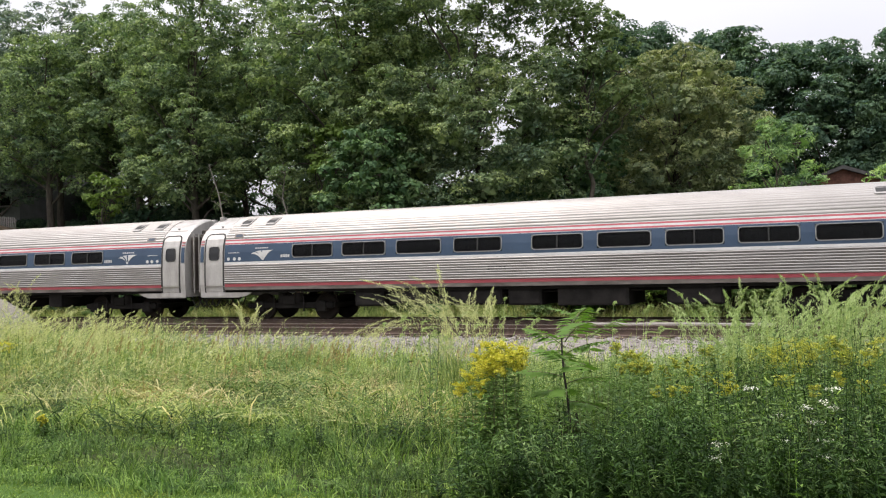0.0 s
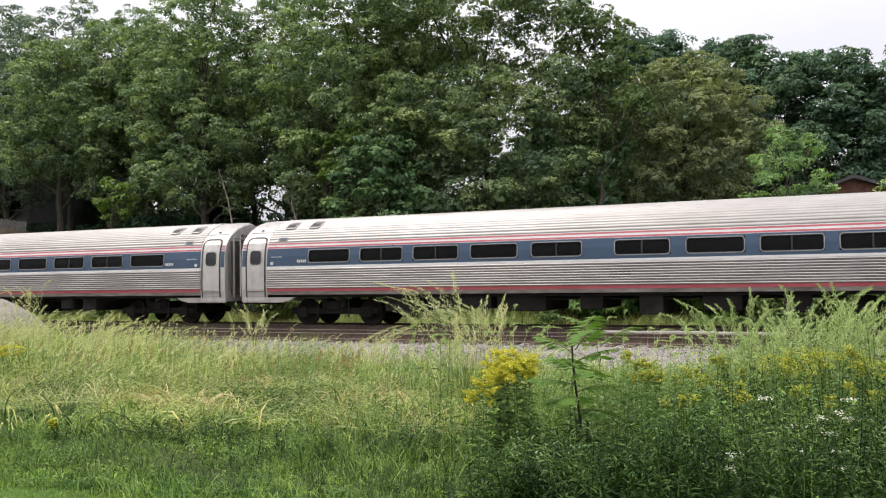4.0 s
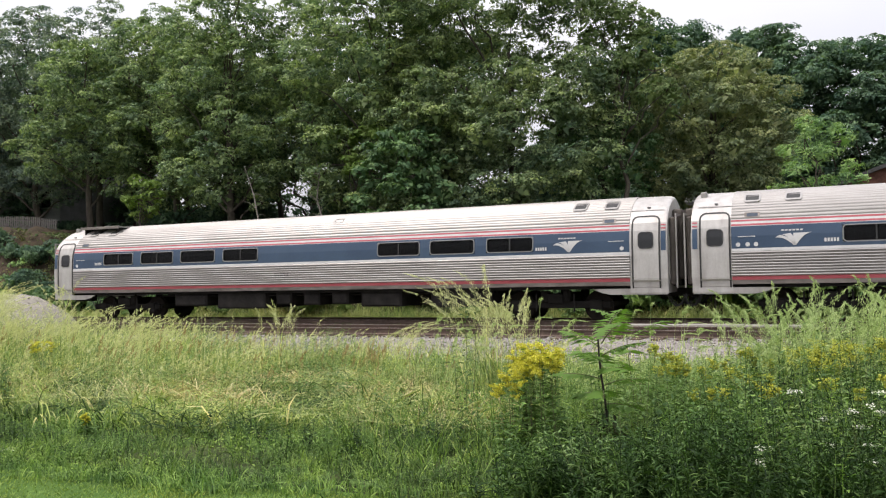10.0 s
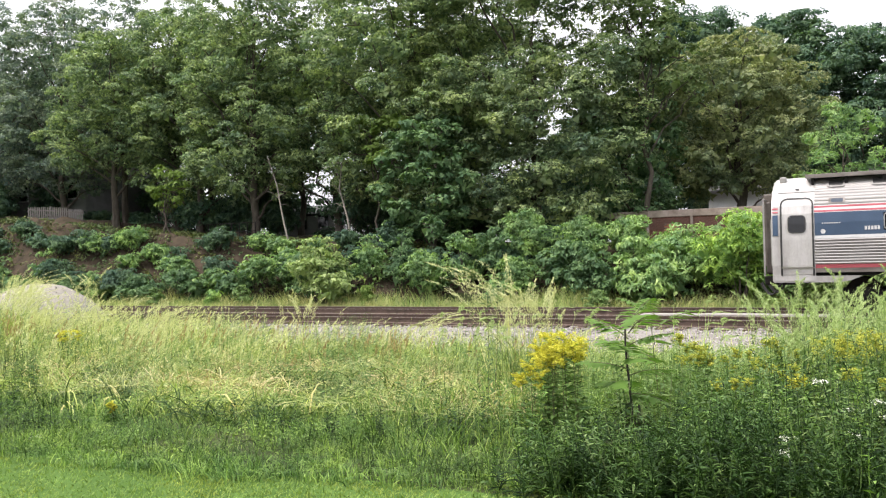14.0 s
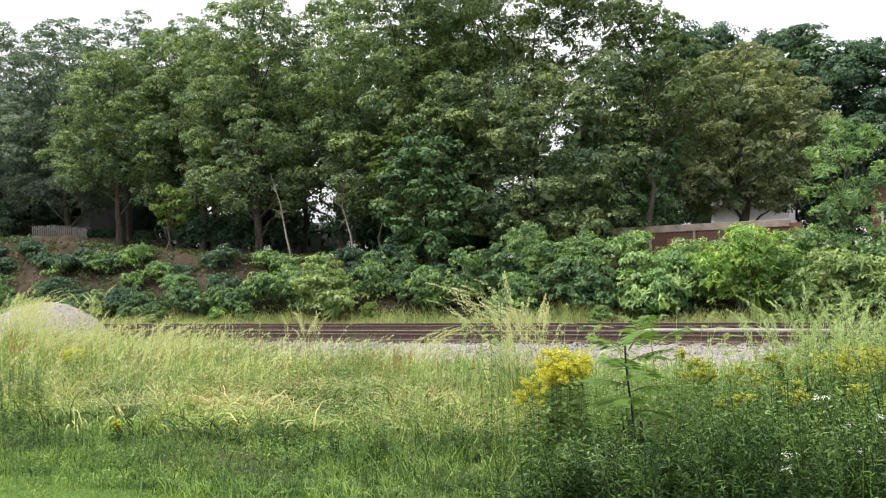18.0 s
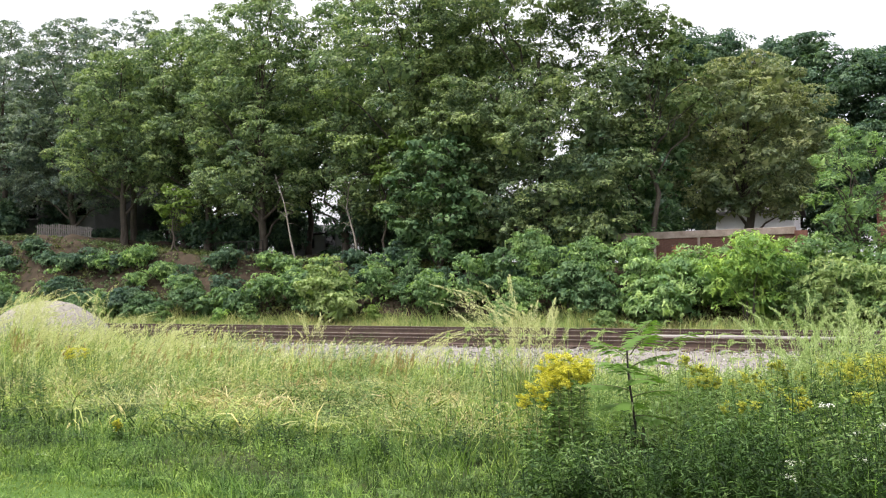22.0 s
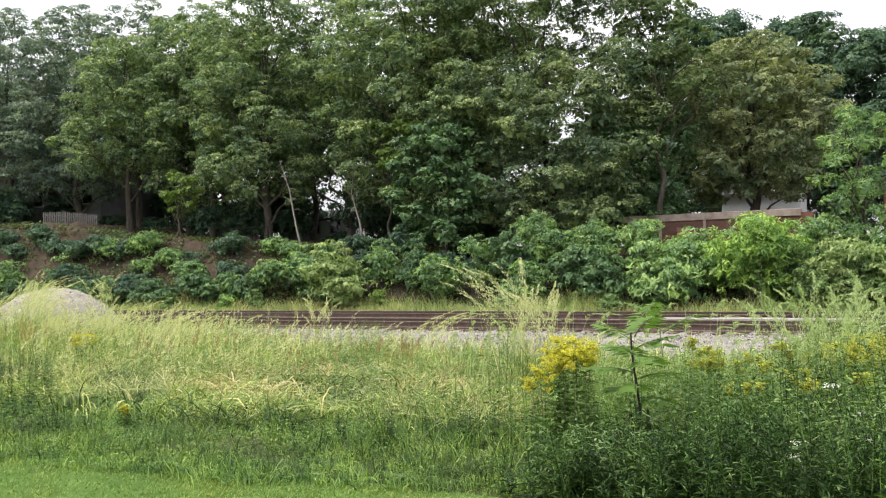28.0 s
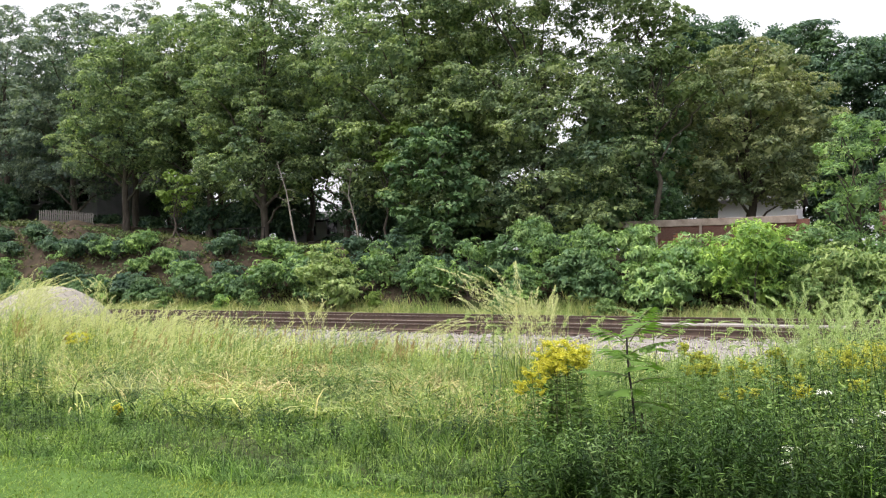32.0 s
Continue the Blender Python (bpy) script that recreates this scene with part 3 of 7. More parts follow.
def rounded(u0, u1, z0, z1, radius, m=0.0):
    """A closed outline with rounded corners, with extra places up its sides so that it can follow the curved body."""
    r = radius + m
    mid = [z for z, _ in PROFILE if z0 + radius < z < z1 - radius]
    out = [(u1 + m, z) for z in mid]
    for cu, cz, a0 in ((u1 - radius, z1 - radius, 0), (u0 + radius, z1 - radius, 90), (u0 + radius, z0 + radius, 180), (u1 - radius, z0 + radius, 270)):
        if a0 == 180:
            out += [(u0 - m, z) for z in mid[::-1]]
        out += [(cu + r * math.cos(radians(a0 + k * 30)), cz + r * math.sin(radians(a0 + k * 30))) for k in range(4)]
    return out


def plate(u0, u1, z0, z1, side, proud, thick=0.02, radius=0.0):
    """A panel that follows the side between two heights, with rounded corners."""
    bm = bmesh.new()
    zs = sorted({round(z, 4) for z in [z0, z1] + [z for z, _ in PROFILE if z0 < z < z1] + ([z0 + radius * f for f in (0.13, 0.5, 1.0)] + [z1 - radius * f for f in (0.13, 0.5, 1.0)] if radius else [])})
    rows = []
    for z in zs:
        d = min(z - z0, z1 - z)
        cut = radius - math.sqrt(max(0.0, radius ** 2 - (radius - d) ** 2)) if radius and d < radius else 0.0
        y = SIDE_Y - inset(z) + proud
        rows.append([bm.verts.new((u, side * yy, z)) for u, yy in ((u0 + cut, y), (u1 - cut, y), (u1 - cut, y - thick), (u0 + cut, y - thick))])
    for p, q in zip(rows, rows[1:]):
        for k in range(4):
            bm.faces.new((p[k], p[(k + 1) % 4], q[(k + 1) % 4], q[k]))
    bm.faces.new(rows[0])
    bm.faces.new(rows[-1])
    bmesh.ops.recalc_face_normals(bm, faces=bm.faces)
    return bm


def ring(u0, u1, z0, z1, side, proud, border, radius, thick=0.025):
    """A rounded frame around an opening."""
    bm = bmesh.new()
    loops = []
    for m, p in ((0.0, proud - thick), (0.0, proud), (border, proud), (border, proud - thick)):
        loops.append([bm.verts.new((u, side * (SIDE_Y - inset(z) + p), z)) for u, z in rounded(u0, u1, z0, z1, radius, m)])
    n = len(loops[0])
    for a, b in zip(loops, loops[1:]):
        for k in range(n):
            bm.faces.new((a[k], b[k], b[(k + 1) % n], a[(k + 1) % n]))
    bmesh.ops.recalc_face_normals(bm, faces=bm.faces)
    return bm


def wheelset_mesh():
    bm = bmesh.new()
    for y in (-0.7525, 0.7525):
        sgn = 1 if y > 0 else -1
        for r, w, o in ((0.457, 0.10, 0.0), (0.485, 0.03, -0.065 * sgn), (0.2, 0.16, 0.0)):
            bmesh.ops.create_cone(bm, cap_ends=True, segments=28, radius1=r, radius2=r, depth=w, matrix=Matrix.Translation((0, y + o, 0)) @ pose(0, 0, 0, 90))
    bmesh.ops.create_cone(bm, cap_ends=True, segments=12, radius1=0.08, radius2=0.08, depth=2.1, matrix=pose(0, 0, 0, 90))
    for k in range(5):
        a = k * 2 * math.pi / 5
        for y in (-0.806, 0.806):
            box(bm, 0.26 * math.cos(a) - 0.03, 0.26 * math.cos(a) + 0.03, y - 0.006, y + 0.006, 0.26 * math.sin(a) - 0.03, 0.26 * math.sin(a) + 0.03)
    return bm


WHEELSETS = []


def build_truck(car, u, flip):
    bm = bmesh.new()
    for y in (-1.05, 1.05):
        box(bm, u - 1.75, u + 1.75, y - 0.07, y + 0.07, 0.40, 0.62, bevel=0.03)
        for a in (-1.295, 1.295):
            box(bm, u + a - 0.2, u + a + 0.2, y - 0.12, y + 0.12, 0.28, 0.66, bevel=0.04)
        for a in (-0.35, 0.35):
            bmesh.ops.create_cone(bm, cap_ends=True, segments=12, radius1=0.15, radius2=0.15, depth=0.34, matrix=pose(u + a, y, 0.78))
    box(bm, u - 0.25, u + 0.25, -1.2, 1.2, 0.55, 0.86, bevel=0.03)
    for a in (-1.75, 1.75):
        box(bm, u + a - 0.08, u + a + 0.08, -1.05, 1.05, 0.45, 0.6)
    truck = part("truck", bm, M_UNDER, car, "sooty inside-bearing wheel truck")
    for a in (-0.62, 0.62):
        for y in (-1.19, 1.19):
            part("damper", boxed(u + a - 0.02, u + a + 0.02, y - 0.015, y + 0.015, 0.3, 0.85), M_GREYBOX, truck)
    for a in (-1.295, 1.295):
        w = part("wheelset", wheelset_mesh(), M_WHEEL, car, "dark steel wheels on an axle")
        w.location = (u + a, 0, 0.457)
        WHEELSETS.append((w, (u + a, 0, 0.457), -1 if flip else 1))


M_WHEEL = plain("brown_wheel_steel", [(0.3, (0.014, 0.012, 0.011)), (0.7, (0.032, 0.026, 0.022))], 3, 0.9, 0.0)


def build_logo(car, u0, z0, w, h, side):
    """A sweep of three tapering white bands under a short bar of letter-like blocks."""
    bm = bmesh.new()

    def at(u, z):
        return bm.verts.new((u, side * (SIDE_Y - inset(z) + 0.012), z))

    tip = (u0 + (0.52 if side < 0 else 0.48) * w, z0)
    fan = ((0.0, 0.66, 0.13, 0.86), (0.2, 0.9, 0.44, 1.0), (0.52, 1.0, 1.02, 1.02)) if side < 0 else ((1.0, 0.66, 0.87, 0.86), (0.8, 0.9, 0.56, 1.0), (0.48, 1.0, -0.02, 1.02))
    for a, b, c, d in fan:
        rows = []
        for k in range(6):
            s = k / 5
            bend = 0.16 * math.sin(s * math.pi) * h
            p = (tip[0] * (1 - s) + (u0 + a * w) * s, tip[1] * (1 - s) + (z0 + b * h * 0.72) * s + bend)
            q = (tip[0] * (1 - s) + 0.07 * w * (1 - s) + (u0 + c * w) * s, tip[1] * (1 - s) + (z0 + d * h * 0.72) * s + bend)
            rows.append((at(*p), at(*q)))
        for r0, r1 in zip(rows, rows[1:]):
            bm.faces.new((r0[0], r0[1], r1[1], r1[0]))
    for k in range(6):
        a = u0 + w * (0.18 + 0.105 * k)
        z1 = z0 + h * 0.86
        bm.faces.new((at(a, z1), at(a + 0.075 * w, z1), at(a + 0.085 * w, z1 + 0.09 * h), at(a + 0.01 * w, z1 + 0.09 * h)))
    bmesh.ops.recalc_face_normals(bm, faces=bm.faces)
    part("emblem", bm, M_WHITE, car, "plain white sweeping emblem")


def bars(car, u0, z0, n, w, h, gap, side, mat, name="fleet_number"):
    bm = bmesh.new()
    for k in range(n):
        a = u0 + k * (w + gap)
        y = side * (SIDE_Y - inset(z0 + h / 2) + 0.016)
        vs = [bm.verts.new(p) for p in ((a, y, z0), (a + w, y, z0), (a + w, y, z0 + h), (a, y, z0 + h))]
        bm.faces.new(vs if side < 0 else vs[::-1])
    part(name, bm, mat, car)


def end_shell(car, u_flat, u_end):
    """The smooth vestibule end of the body, rounded down at its roof, with the step skirt."""
    bm = bmesh.new()
    zs = [0.86, 0.95] + [p[0] for p in PROFILE[1:]]
    cuts = [(0.0, 0.0), (0.7, 0.0), (0.88, 0.01), (0.96, 0.03), (1.0, 0.075)]
    rings = []
    for s, drop in cuts:
        u = u_flat + (u_end - u_flat) * s
        row = []
        for side in (-1, 1):
            half = []
            for z in zs:
                zz = z if z < 2.9 else 2.9 + (z - 2.9) * (1 - drop * 1.1)
                half.append(bm.verts.new((u, side * max(0.0, SIDE_Y - (inset(z) if z > 1.04 else 0.03) - drop * 0.12), zz)))
            row.append(half)
        rings.append(row[0] + row[1][::-1])
    n = len(rings[0])
    for a, b in zip(rings, rings[1:]):
        for k in range(n - 1):
            bm.faces.new((a[k], b[k], b[k + 1], a[k + 1]))
    bm.faces.new(rings[-1])
    bmesh.ops.recalc_face_normals(bm, faces=bm.faces)
    shell = part("vestibule_end", bm, M_END, car, "smooth brushed stainless car end", smooth=False)
    return shell


def build_door(car, u0, u1, side, name="vestibule_door"):
    door = part(name, plate(u0, u1, 0.84, 3.13, side, 0.012, 0.03, 0.14), M_END, car, "brushed stainless sliding door with a small window")
    part("door_seal", ring(u0, u1, 0.84, 3.13, side, 0.024, 0.045, 0.14), M_RUBBER, door)
    m = (u0 + u1) / 2
    part("window_seal", ring(m - 0.2, m + 0.2, 2.21, 2.65, side, 0.03, 0.03, 0.08), M_RUBBER, door)
    part("pane", plate(m - 0.2, m + 0.2, 2.21, 2.65, side, 0.022, 0.006, 0.08), M_DARKGLASS, door, "dark door window")
    part("sill_plate", plate(u0 - 0.03, u1 + 0.05, 1.21, 1.245, side, 0.035, 0.03), M_STEEL, door)


def dark_glass():
    m, nt, b = shader("dark_vestibule_glass")
    b.inputs["Base Color"].default_value = (0.012, 0.013, 0.014, 1)
    b.inputs["Roughness"].default_value = 0.07
    return m


M_DARKGLASS = dark_glass()


def build_car(x0, windows, split, logo_at, flip, label, seed, vent_mid, tail):
    """One coach. u runs from the edge of one end door along the car; the far side mirrors the near one."""
    rng = random.Random(seed)
    car = empty("passenger_coach", pose(x0, FAR_TRACK, 0), label, "train car", "coaches of one train")
    for side in (-1, 1):
        part("lower_side", strip(FLAT_U0, FLAT_U1, fluted(1.31, 2.02, 9, 0.034), side), M_STEEL, car, "fluted stainless lower side")
        part("red_sill_stripe", strip(FLAT_U0, FLAT_U1, [(inset(z), z) for z in (1.21, 1.25, 1.31)], side, 0.004), M_RED, car, "red stripe")
        part("side_sill", strip(FLAT_U0, FLAT_U1, [(inset(z) + d, z) for z, d in ((1.09, 0.25), (1.09, 0.0), (1.12, 0.0), (1.16, 0.0), (1.21, 0.0))], side, 0.001), M_SILL, car, "grimy side sill")
        part("white_line", strip(FLAT_U0, FLAT_U1, [(inset(z), z) for z in (2.02, 2.06, 2.10)], side, 0.006), M_WHITE, car, "white stripe")
        # the blue band, with an opening for each window
        bm = bmesh.new()
        cuts = [FLAT_U0] + [c for w in windows for c in (w[0] - 0.03, w[1] + 0.03)] + [FLAT_U1]
        z_lo, z_hi, w_lo, w_hi = 2.10, 2.73, 2.2, 2.67

        def quad(u0, u1, za, zb, side=side, bm=bm):
            pts = [(u0, za), (u1, za), (u1, zb), (u0, zb)]
            vs = [bm.verts.new((u, side * (SIDE_Y - inset(z) + 0.002), z)) for u, z in pts]
            bm.faces.new(vs if side < 0 else vs[::-1])

        for a, b in zip(cuts[0::2], cuts[1::2]):
            quad(a, b, z_lo, w_lo)
            quad(a, b, w_lo, 2.45)
            quad(a, b, 2.45, w_hi)
            quad(a, b, w_hi, z_hi)
        for a, b in zip(cuts[1:-1:2], cuts[2:-1:2]):
            quad(a, b, z_lo, w_lo)
            quad(a, b, w_hi, z_hi)
        part("blue_band", bm, M_BLUE, car, "blue painted window band")
        for k, (a, b) in enumerate(windows):
            win = part("window", ring(a, b, 2.22, 2.65, side, 0.016, 0.024, 0.09, 0.06), M_STEEL, car, "dark tinted coach window in a bright frame")
            part("pane", plate(a - 0.02, b + 0.02, 2.2, 2.67, side, -0.03, 0.008, 0.09), M_GLASS, win)
            part("gasket", ring(a + 0.012, b - 0.012, 2.232, 2.638, side, 0.004, 0.014, 0.08, 0.03), M_RUBBER, win)
            if split[k % len(split)]:
                m = a + (b - a) * 0.5
                part("mullion", plate(m - 0.02, m + 0.02, 2.22, 2.65, side, 0.0, 0.03), M_RUBBER, win)
        for z in (2.745, 2.865):
            part("red_stripe", strip(FLAT_U0, FLAT_U1, [(inset(z), z), (inset(z + 0.052), z + 0.052)], side, 0.006), M_RED, car, "red stripe")
        part("white_stripe", strip(FLAT_U0, FLAT_U1, [(inset(z), z) for z in (2.73, 2.8, 2.865, 2.94)], side, 0.002), M_WHITE, car, "white stripe between red ones")
        build_door(car, 0.0, 0.77, side)
        build_door(car, 24.04, 24.79, side)
        for a, b in ((-0.24, -0.1), (24.86, 25.0)):
            part("corner_band", plate(a, b, 2.12, 2.7, side, 0.012, 0.03), M_BLUE, car, "blue paint behind the door")
            part("corner_stripe", plate(a, b, 2.76, 2.8, side, 0.012, 0.03), M_RED, car)
            part("corner_stripe", plate(a, b, 2.86, 2.9, side, 0.012, 0.03), M_RED, car)
        lu = logo_at
        build_logo(car, lu, 2.15, 0.92, 0.47, side)
        for num in (windows[0][0] - 0.48, windows[-1][1] + 0.1):
            bars(car, num, 2.22, 5, 0.055, 0.1, 0.022, side, M_WHITE)
        bars(car, 11.0, 1.6, 5, 0.09, 0.12, 0.04, side, M_RUBBER)
        for u in (1.02, 1.28, 1.5, 23.72) if lu < 12 else (1.05, 23.7):
            b = bmesh.new()
            bmesh.ops.create_cone(b, cap_ends=True, segments=14, radius1=0.062, radius2=0.062, depth=0.012, matrix=pose(u, side * (SIDE_Y - inset(2.2) + 0.008), 2.21, 90))
            part("round_emblem", b, M_WHITE, car)
        for u in (1.02, 23.3):
            bars(car, u, 2.42, 8, 0.045, 0.028, 0.015, side, M_WHITE, "lettering")
        for u in (1.2, 23.1):
            part("marker_lamp", plate(u, u + 0.42, 2.985, 3.125, side, 0.03, 0.05, 0.03), M_SILL, car)
            part("marker_lens", plate(u + 0.06, u + 0.36, 3.005, 3.105, side, 0.036, 0.02, 0.03), M_LENS, car, "dark blue-grey lens")
        for u in (1.2, 2.3, 22.1, 23.1):
            part("roof_vent", ring(u, u + 0.36, 3.5, 3.67, side, 0.075, 0.05, 0.02, 0.1), M_STEELROOF, car, "small square roof vent")
            part("vent_grille", plate(u, u + 0.36, 3.5, 3.67, side, 0.055, 0.03, 0.02), M_RUBBER, car)
        for u0, u1 in ((-0.1, 2.6), (22.2, 24.9)):
            part("roof_seam", plate(u0, u1, 3.34, 3.365, side, 0.025, 0.03), M_STEELROOF, car)
        for u in (0.35, 24.4):
            part("drip_light", plate(u, u + 0.09, 3.42, 3.45, side, 0.05, 0.06), M_RUBBER, car)
        if vent_mid:
            part("roof_vent", ring(13.2, 13.5, 3.5, 3.62, side, 0.05, 0.04, 0.02, 0.09), M_STEELROOF, car)
        # roof, ribbed, one half at a time
        part("roof", strip(FLAT_U0, FLAT_U1, fluted(2.94, 3.84, 15, 0.024), side), M_STEELROOF, car, "ribbed stainless roof")
    for side in (-1, 1):
        for u_in, u_out in ((2.0, BODY_U0 + 0.02), (FLAT_U1 - 1.16, BODY_U1 - 0.02)):
            # the step skirt below the end door, curving up towards the truck
            bm = bmesh.new()
            top, low = [], []
            for k in range(9):
                s = k / 8
                u = u_out + (u_in - u_out) * s
                z = 0.82 + 0.18 * max(0.0, (s - 0.72) / 0.28) ** 2
                y = side * (SIDE_Y - 0.03)
                top.append((bm.verts.new((u, y, 1.0)), bm.verts.new((u, y - side * 0.05, 1.0))))
                low.append((bm.verts.new((u, y - side * 0.02, z - 0.001)), bm.verts.new((u, y - side * 0.08, z + 0.01))))
            for k in range(8):
                for p4 in ((top[k][0], top[k + 1][0], low[k + 1][0], low[k][0]), (low[k][0], low[k + 1][0], low[k + 1][1], low[k][1]), (top[k][1], low[k][1], low[k + 1][1], top[k + 1][1])):
                    bm.faces.new(p4)
            bmesh.ops.recalc_face_normals(bm, faces=bm.faces)
            part("step_skirt", bm, M_END, car, "brushed skirt curving up beside the truck")
    end_shell(car, FLAT_U0, BODY_U0)
    end_shell(car, FLAT_U1, BODY_U1)
    part("floor_pan", boxed(BODY_U0 + 0.05, BODY_U1 - 0.05, -1.45, 1.45, 0.99, 1.06), M_UNDER, car)
    part("ceiling_panel", boxed(1.2, 23.6, -1.2, 1.2, 3.18, 3.22), M_SEAT, car)
    part("aisle_floor", boxed(0.9, 23.9, -1.5, 1.5, 1.28, 1.31), M_SEAT, car)
    for (a, b) in windows:
        for u in (a + 0.3, a + 1.15):
            for y in (-1.0, 1.0):
                part("coach_seat", boxed(u, u + 0.16, y - 0.45, y + 0.45, 1.5, 2.46, bevel=0.05), M_SEAT, car)
    # end walls, diaphragms and couplers
    for u, s in ((BODY_U0, -1), (BODY_U1, 1)):
        d = boxed(min(u, u + 0.3 * s), max(u, u + 0.3 * s), -0.62, 0.62, 1.25, 3.38, bevel=0.05)
        part("diaphragm", d, M_DIAPH, car, "grey rubber gangway diaphragm")
        for y0, y1, z0, z1 in ((-1.36, -1.3, 1.0, 3.2), (1.3, 1.36, 1.0, 3.2), (-1.3, 1.3, 3.14, 3.2)):
            part("gangway_frame", boxed(min(u + 0.2 * s, u + 0.25 * s), max(u + 0.2 * s, u + 0.25 * s), y0, y1, z0, z1, bevel=0.01), M_STEELROOF, car, "thin pale frame round the gangway")
        part("end_bellows", boxed(min(u + 0.02 * s, u + 0.18 * s), max(u + 0.02 * s, u + 0.18 * s), -1.26, 1.26, 1.1, 3.1, bevel=0.04), M_DIAPH, car, "brown-grey end bellows")
        part("buffer_plate", boxed(min(u, u + 0.24 * s), max(u, u + 0.24 * s), -0.75, 0.75, 1.05, 1.25, bevel=0.02), M_UNDER, car)
        part("coupler", boxed(min(u - 0.6 * s, u + 0.36 * s), max(u - 0.6 * s, u + 0.36 * s), -0.14, 0.14, 0.72, 0.98, bevel=0.04), M_UNDER, car)
        for k, y in enumerate((-1.0, -0.6, 0.6, 1.0)):
            pts = [(u - 0.15 * s + 0.55 * s * i / 8, y + 0.02 * i, 0.8 - 0.34 * math.sin(math.pi * i / 8)) for i in range(9)]
            co, q = tube(pts, [0.022] * 9, 6)
            link("jumper_hose", bulk("jumper_hose", co, q, M_RUBBER, True), car)
        part("grab_rail", boxed(u + 0.01 * s, u + 0.04 * s, -1.42, -1.38, 1.3, 2.6), M_STEEL, car)
    part("roof_fitting", boxed(-0.1, 0.08, -0.62, -0.42, 3.66, 3.84, bevel=0.03), M_STEELROOF, car, "low roof fitting")
    if tail:
        part("roof_rack", boxed(0.6, 2.75, -0.95, -0.35, 3.77, 3.82, bevel=0.012), M_STEELROOF, car, "flat grey equipment rack on the roof")
        part("rack_lip", boxed(0.6, 2.75, -0.99, -0.955, 3.73, 3.84, bevel=0.008), M_SILL, car)
        for u in (0.75, 1.6, 2.55):
            part("rack_foot", boxed(u, u + 0.08, -0.9, -0.4, 3.5, 3.768), M_GREYBOX, car)
    build_truck(car, 3.3, flip)
    build_truck(car, 21.45, flip)
    u = 6.1
    while u < 18.6:
        w = rng.choice((0.7, 1.1, 1.6, 2.2))
        lo = rng.uniform(0.42, 0.62)
        case = part("equipment_case", boxed(u, u + w, -1.4, 1.4, lo, 1.0, bevel=0.03), rng.choice((M_UNDER, M_GREYBOX, M_UNDER)), car, "grimy underfloor equipment case")
        part("case_door", boxed(u + 0.08, u + w - 0.08, -1.42, -1.4, lo + 0.06, 0.92), M_GREYBOX, case)
        u += w + rng.choice((0.2, 0.5, 1.1))
    for y in (-1.2, 1.2):
        co, q = tube([(5.2, y, 0.93), (10, y, 0.9), (19.5, y, 0.93)], [0.035] * 3, 6)
        link("air_pipe", bulk("air_pipe", co, q, M_UNDER, True), car)
    if flip:
        car.matrix_basis = pose(x0 + 24.77, FAR_TRACK, 0, 0, 0, 180)
    return car


W_COACH = [(3.74, 5.33), (5.74, 7.36), (7.8, 9.38), (9.86, 11.46), (12.48, 14.06), (14.54, 16.1), (16.55, 18.14), (18.56, 20.14), (20.57, 22.19)]
W_CAFE = [(2.55, 4.1), (4.55, 6.17), (6.58, 8.22), (8.64, 10.22), (15.3, 16.88), (17.3, 18.87), (19.33, 20.88)]
# the travel of the train along its track, seconds and metres
RUN = [(0.0, 0.0), (2.0, 13.77), (6.0, 41.12), (9.0, 61.68), (12.5, 85.72), (14.0, 96.05), (32.0, 220.2)]
CARS = []


def build_train():
    steel = "ribbed stainless passenger coach with a blue window band and red stripes"
    for x0, wins, logo, flip, label, mid, tail in (
        (-98.25, W_CAFE, 21.55, False, "ribbed stainless cafe coach with a long blank blue panel", True, True),
        (-72.25, W_COACH, 2.0, False, steel, False, False),
        (-46.2, W_COACH, 2.0, True, steel, False, False),
        (-20.2, W_COACH, 2.0, False, steel, False, False),
    ):
        car = build_car(x0, wins, (True, True, False, True, True, False), logo, flip, label, int(-x0), mid, tail)
        CARS.append((car, x0, flip))


# ---------------------------------------------------------------- trees and shrubs
def clump_leaves(rng, centres, outward, per, clump, leaf, flat=0.6, spread=0.7, slim=0.6):
    n = len(centres)
    off = rng.normal(0, 1, (n, per, 3))
    off /= np.linalg.norm(off, axis=2)[:, :, None] + 1e-9
    off *= (rng.uniform(0, 1, (n, per, 1)) ** 0.45) * clump * rng.uniform(0.6, 1.3, (n, 1, 1))
    off[:, :, 2] *= flat
    pos = (centres[:, None] + off).reshape(-1, 3)
    nor = (outward[:, None] * 0.7 + off / (clump + 1e-9) * 0.5 + np.array([0, 0, 0.75])).reshape(-1, 3)
    return leaves(rng, pos, nor, leaf, slim, spread)


def small_leaves(rng, centres, normals, size, slim, spread, droop=0.5):
    """One three-cornered leaf at each centre, hanging a little at its tip."""
    n = len(centres)
    nor = normals + rng.normal(0, spread, (n, 3))
    nor /= np.linalg.norm(nor, axis=1)[:, None] + 1e-9
    t = rng.normal(0, 1, (n, 3)) + np.array([0, 0, -droop])
    t -= nor * (t * nor).sum(1)[:, None]
    t /= np.linalg.norm(t, axis=1)[:, None] + 1e-9
    s = np.cross(nor, t)
    ln = size * rng.uniform(0.6, 1.4, (n, 1))
    base = centres - t * ln * 0.4
    co = np.stack([base + s * ln * slim * 0.5, base - s * ln * slim * 0.5, centres + t * ln * 0.6 - nor * ln * 0.15], 1).reshape(-1, 3)
    return co, np.arange(3 * n).reshape(n, 3)


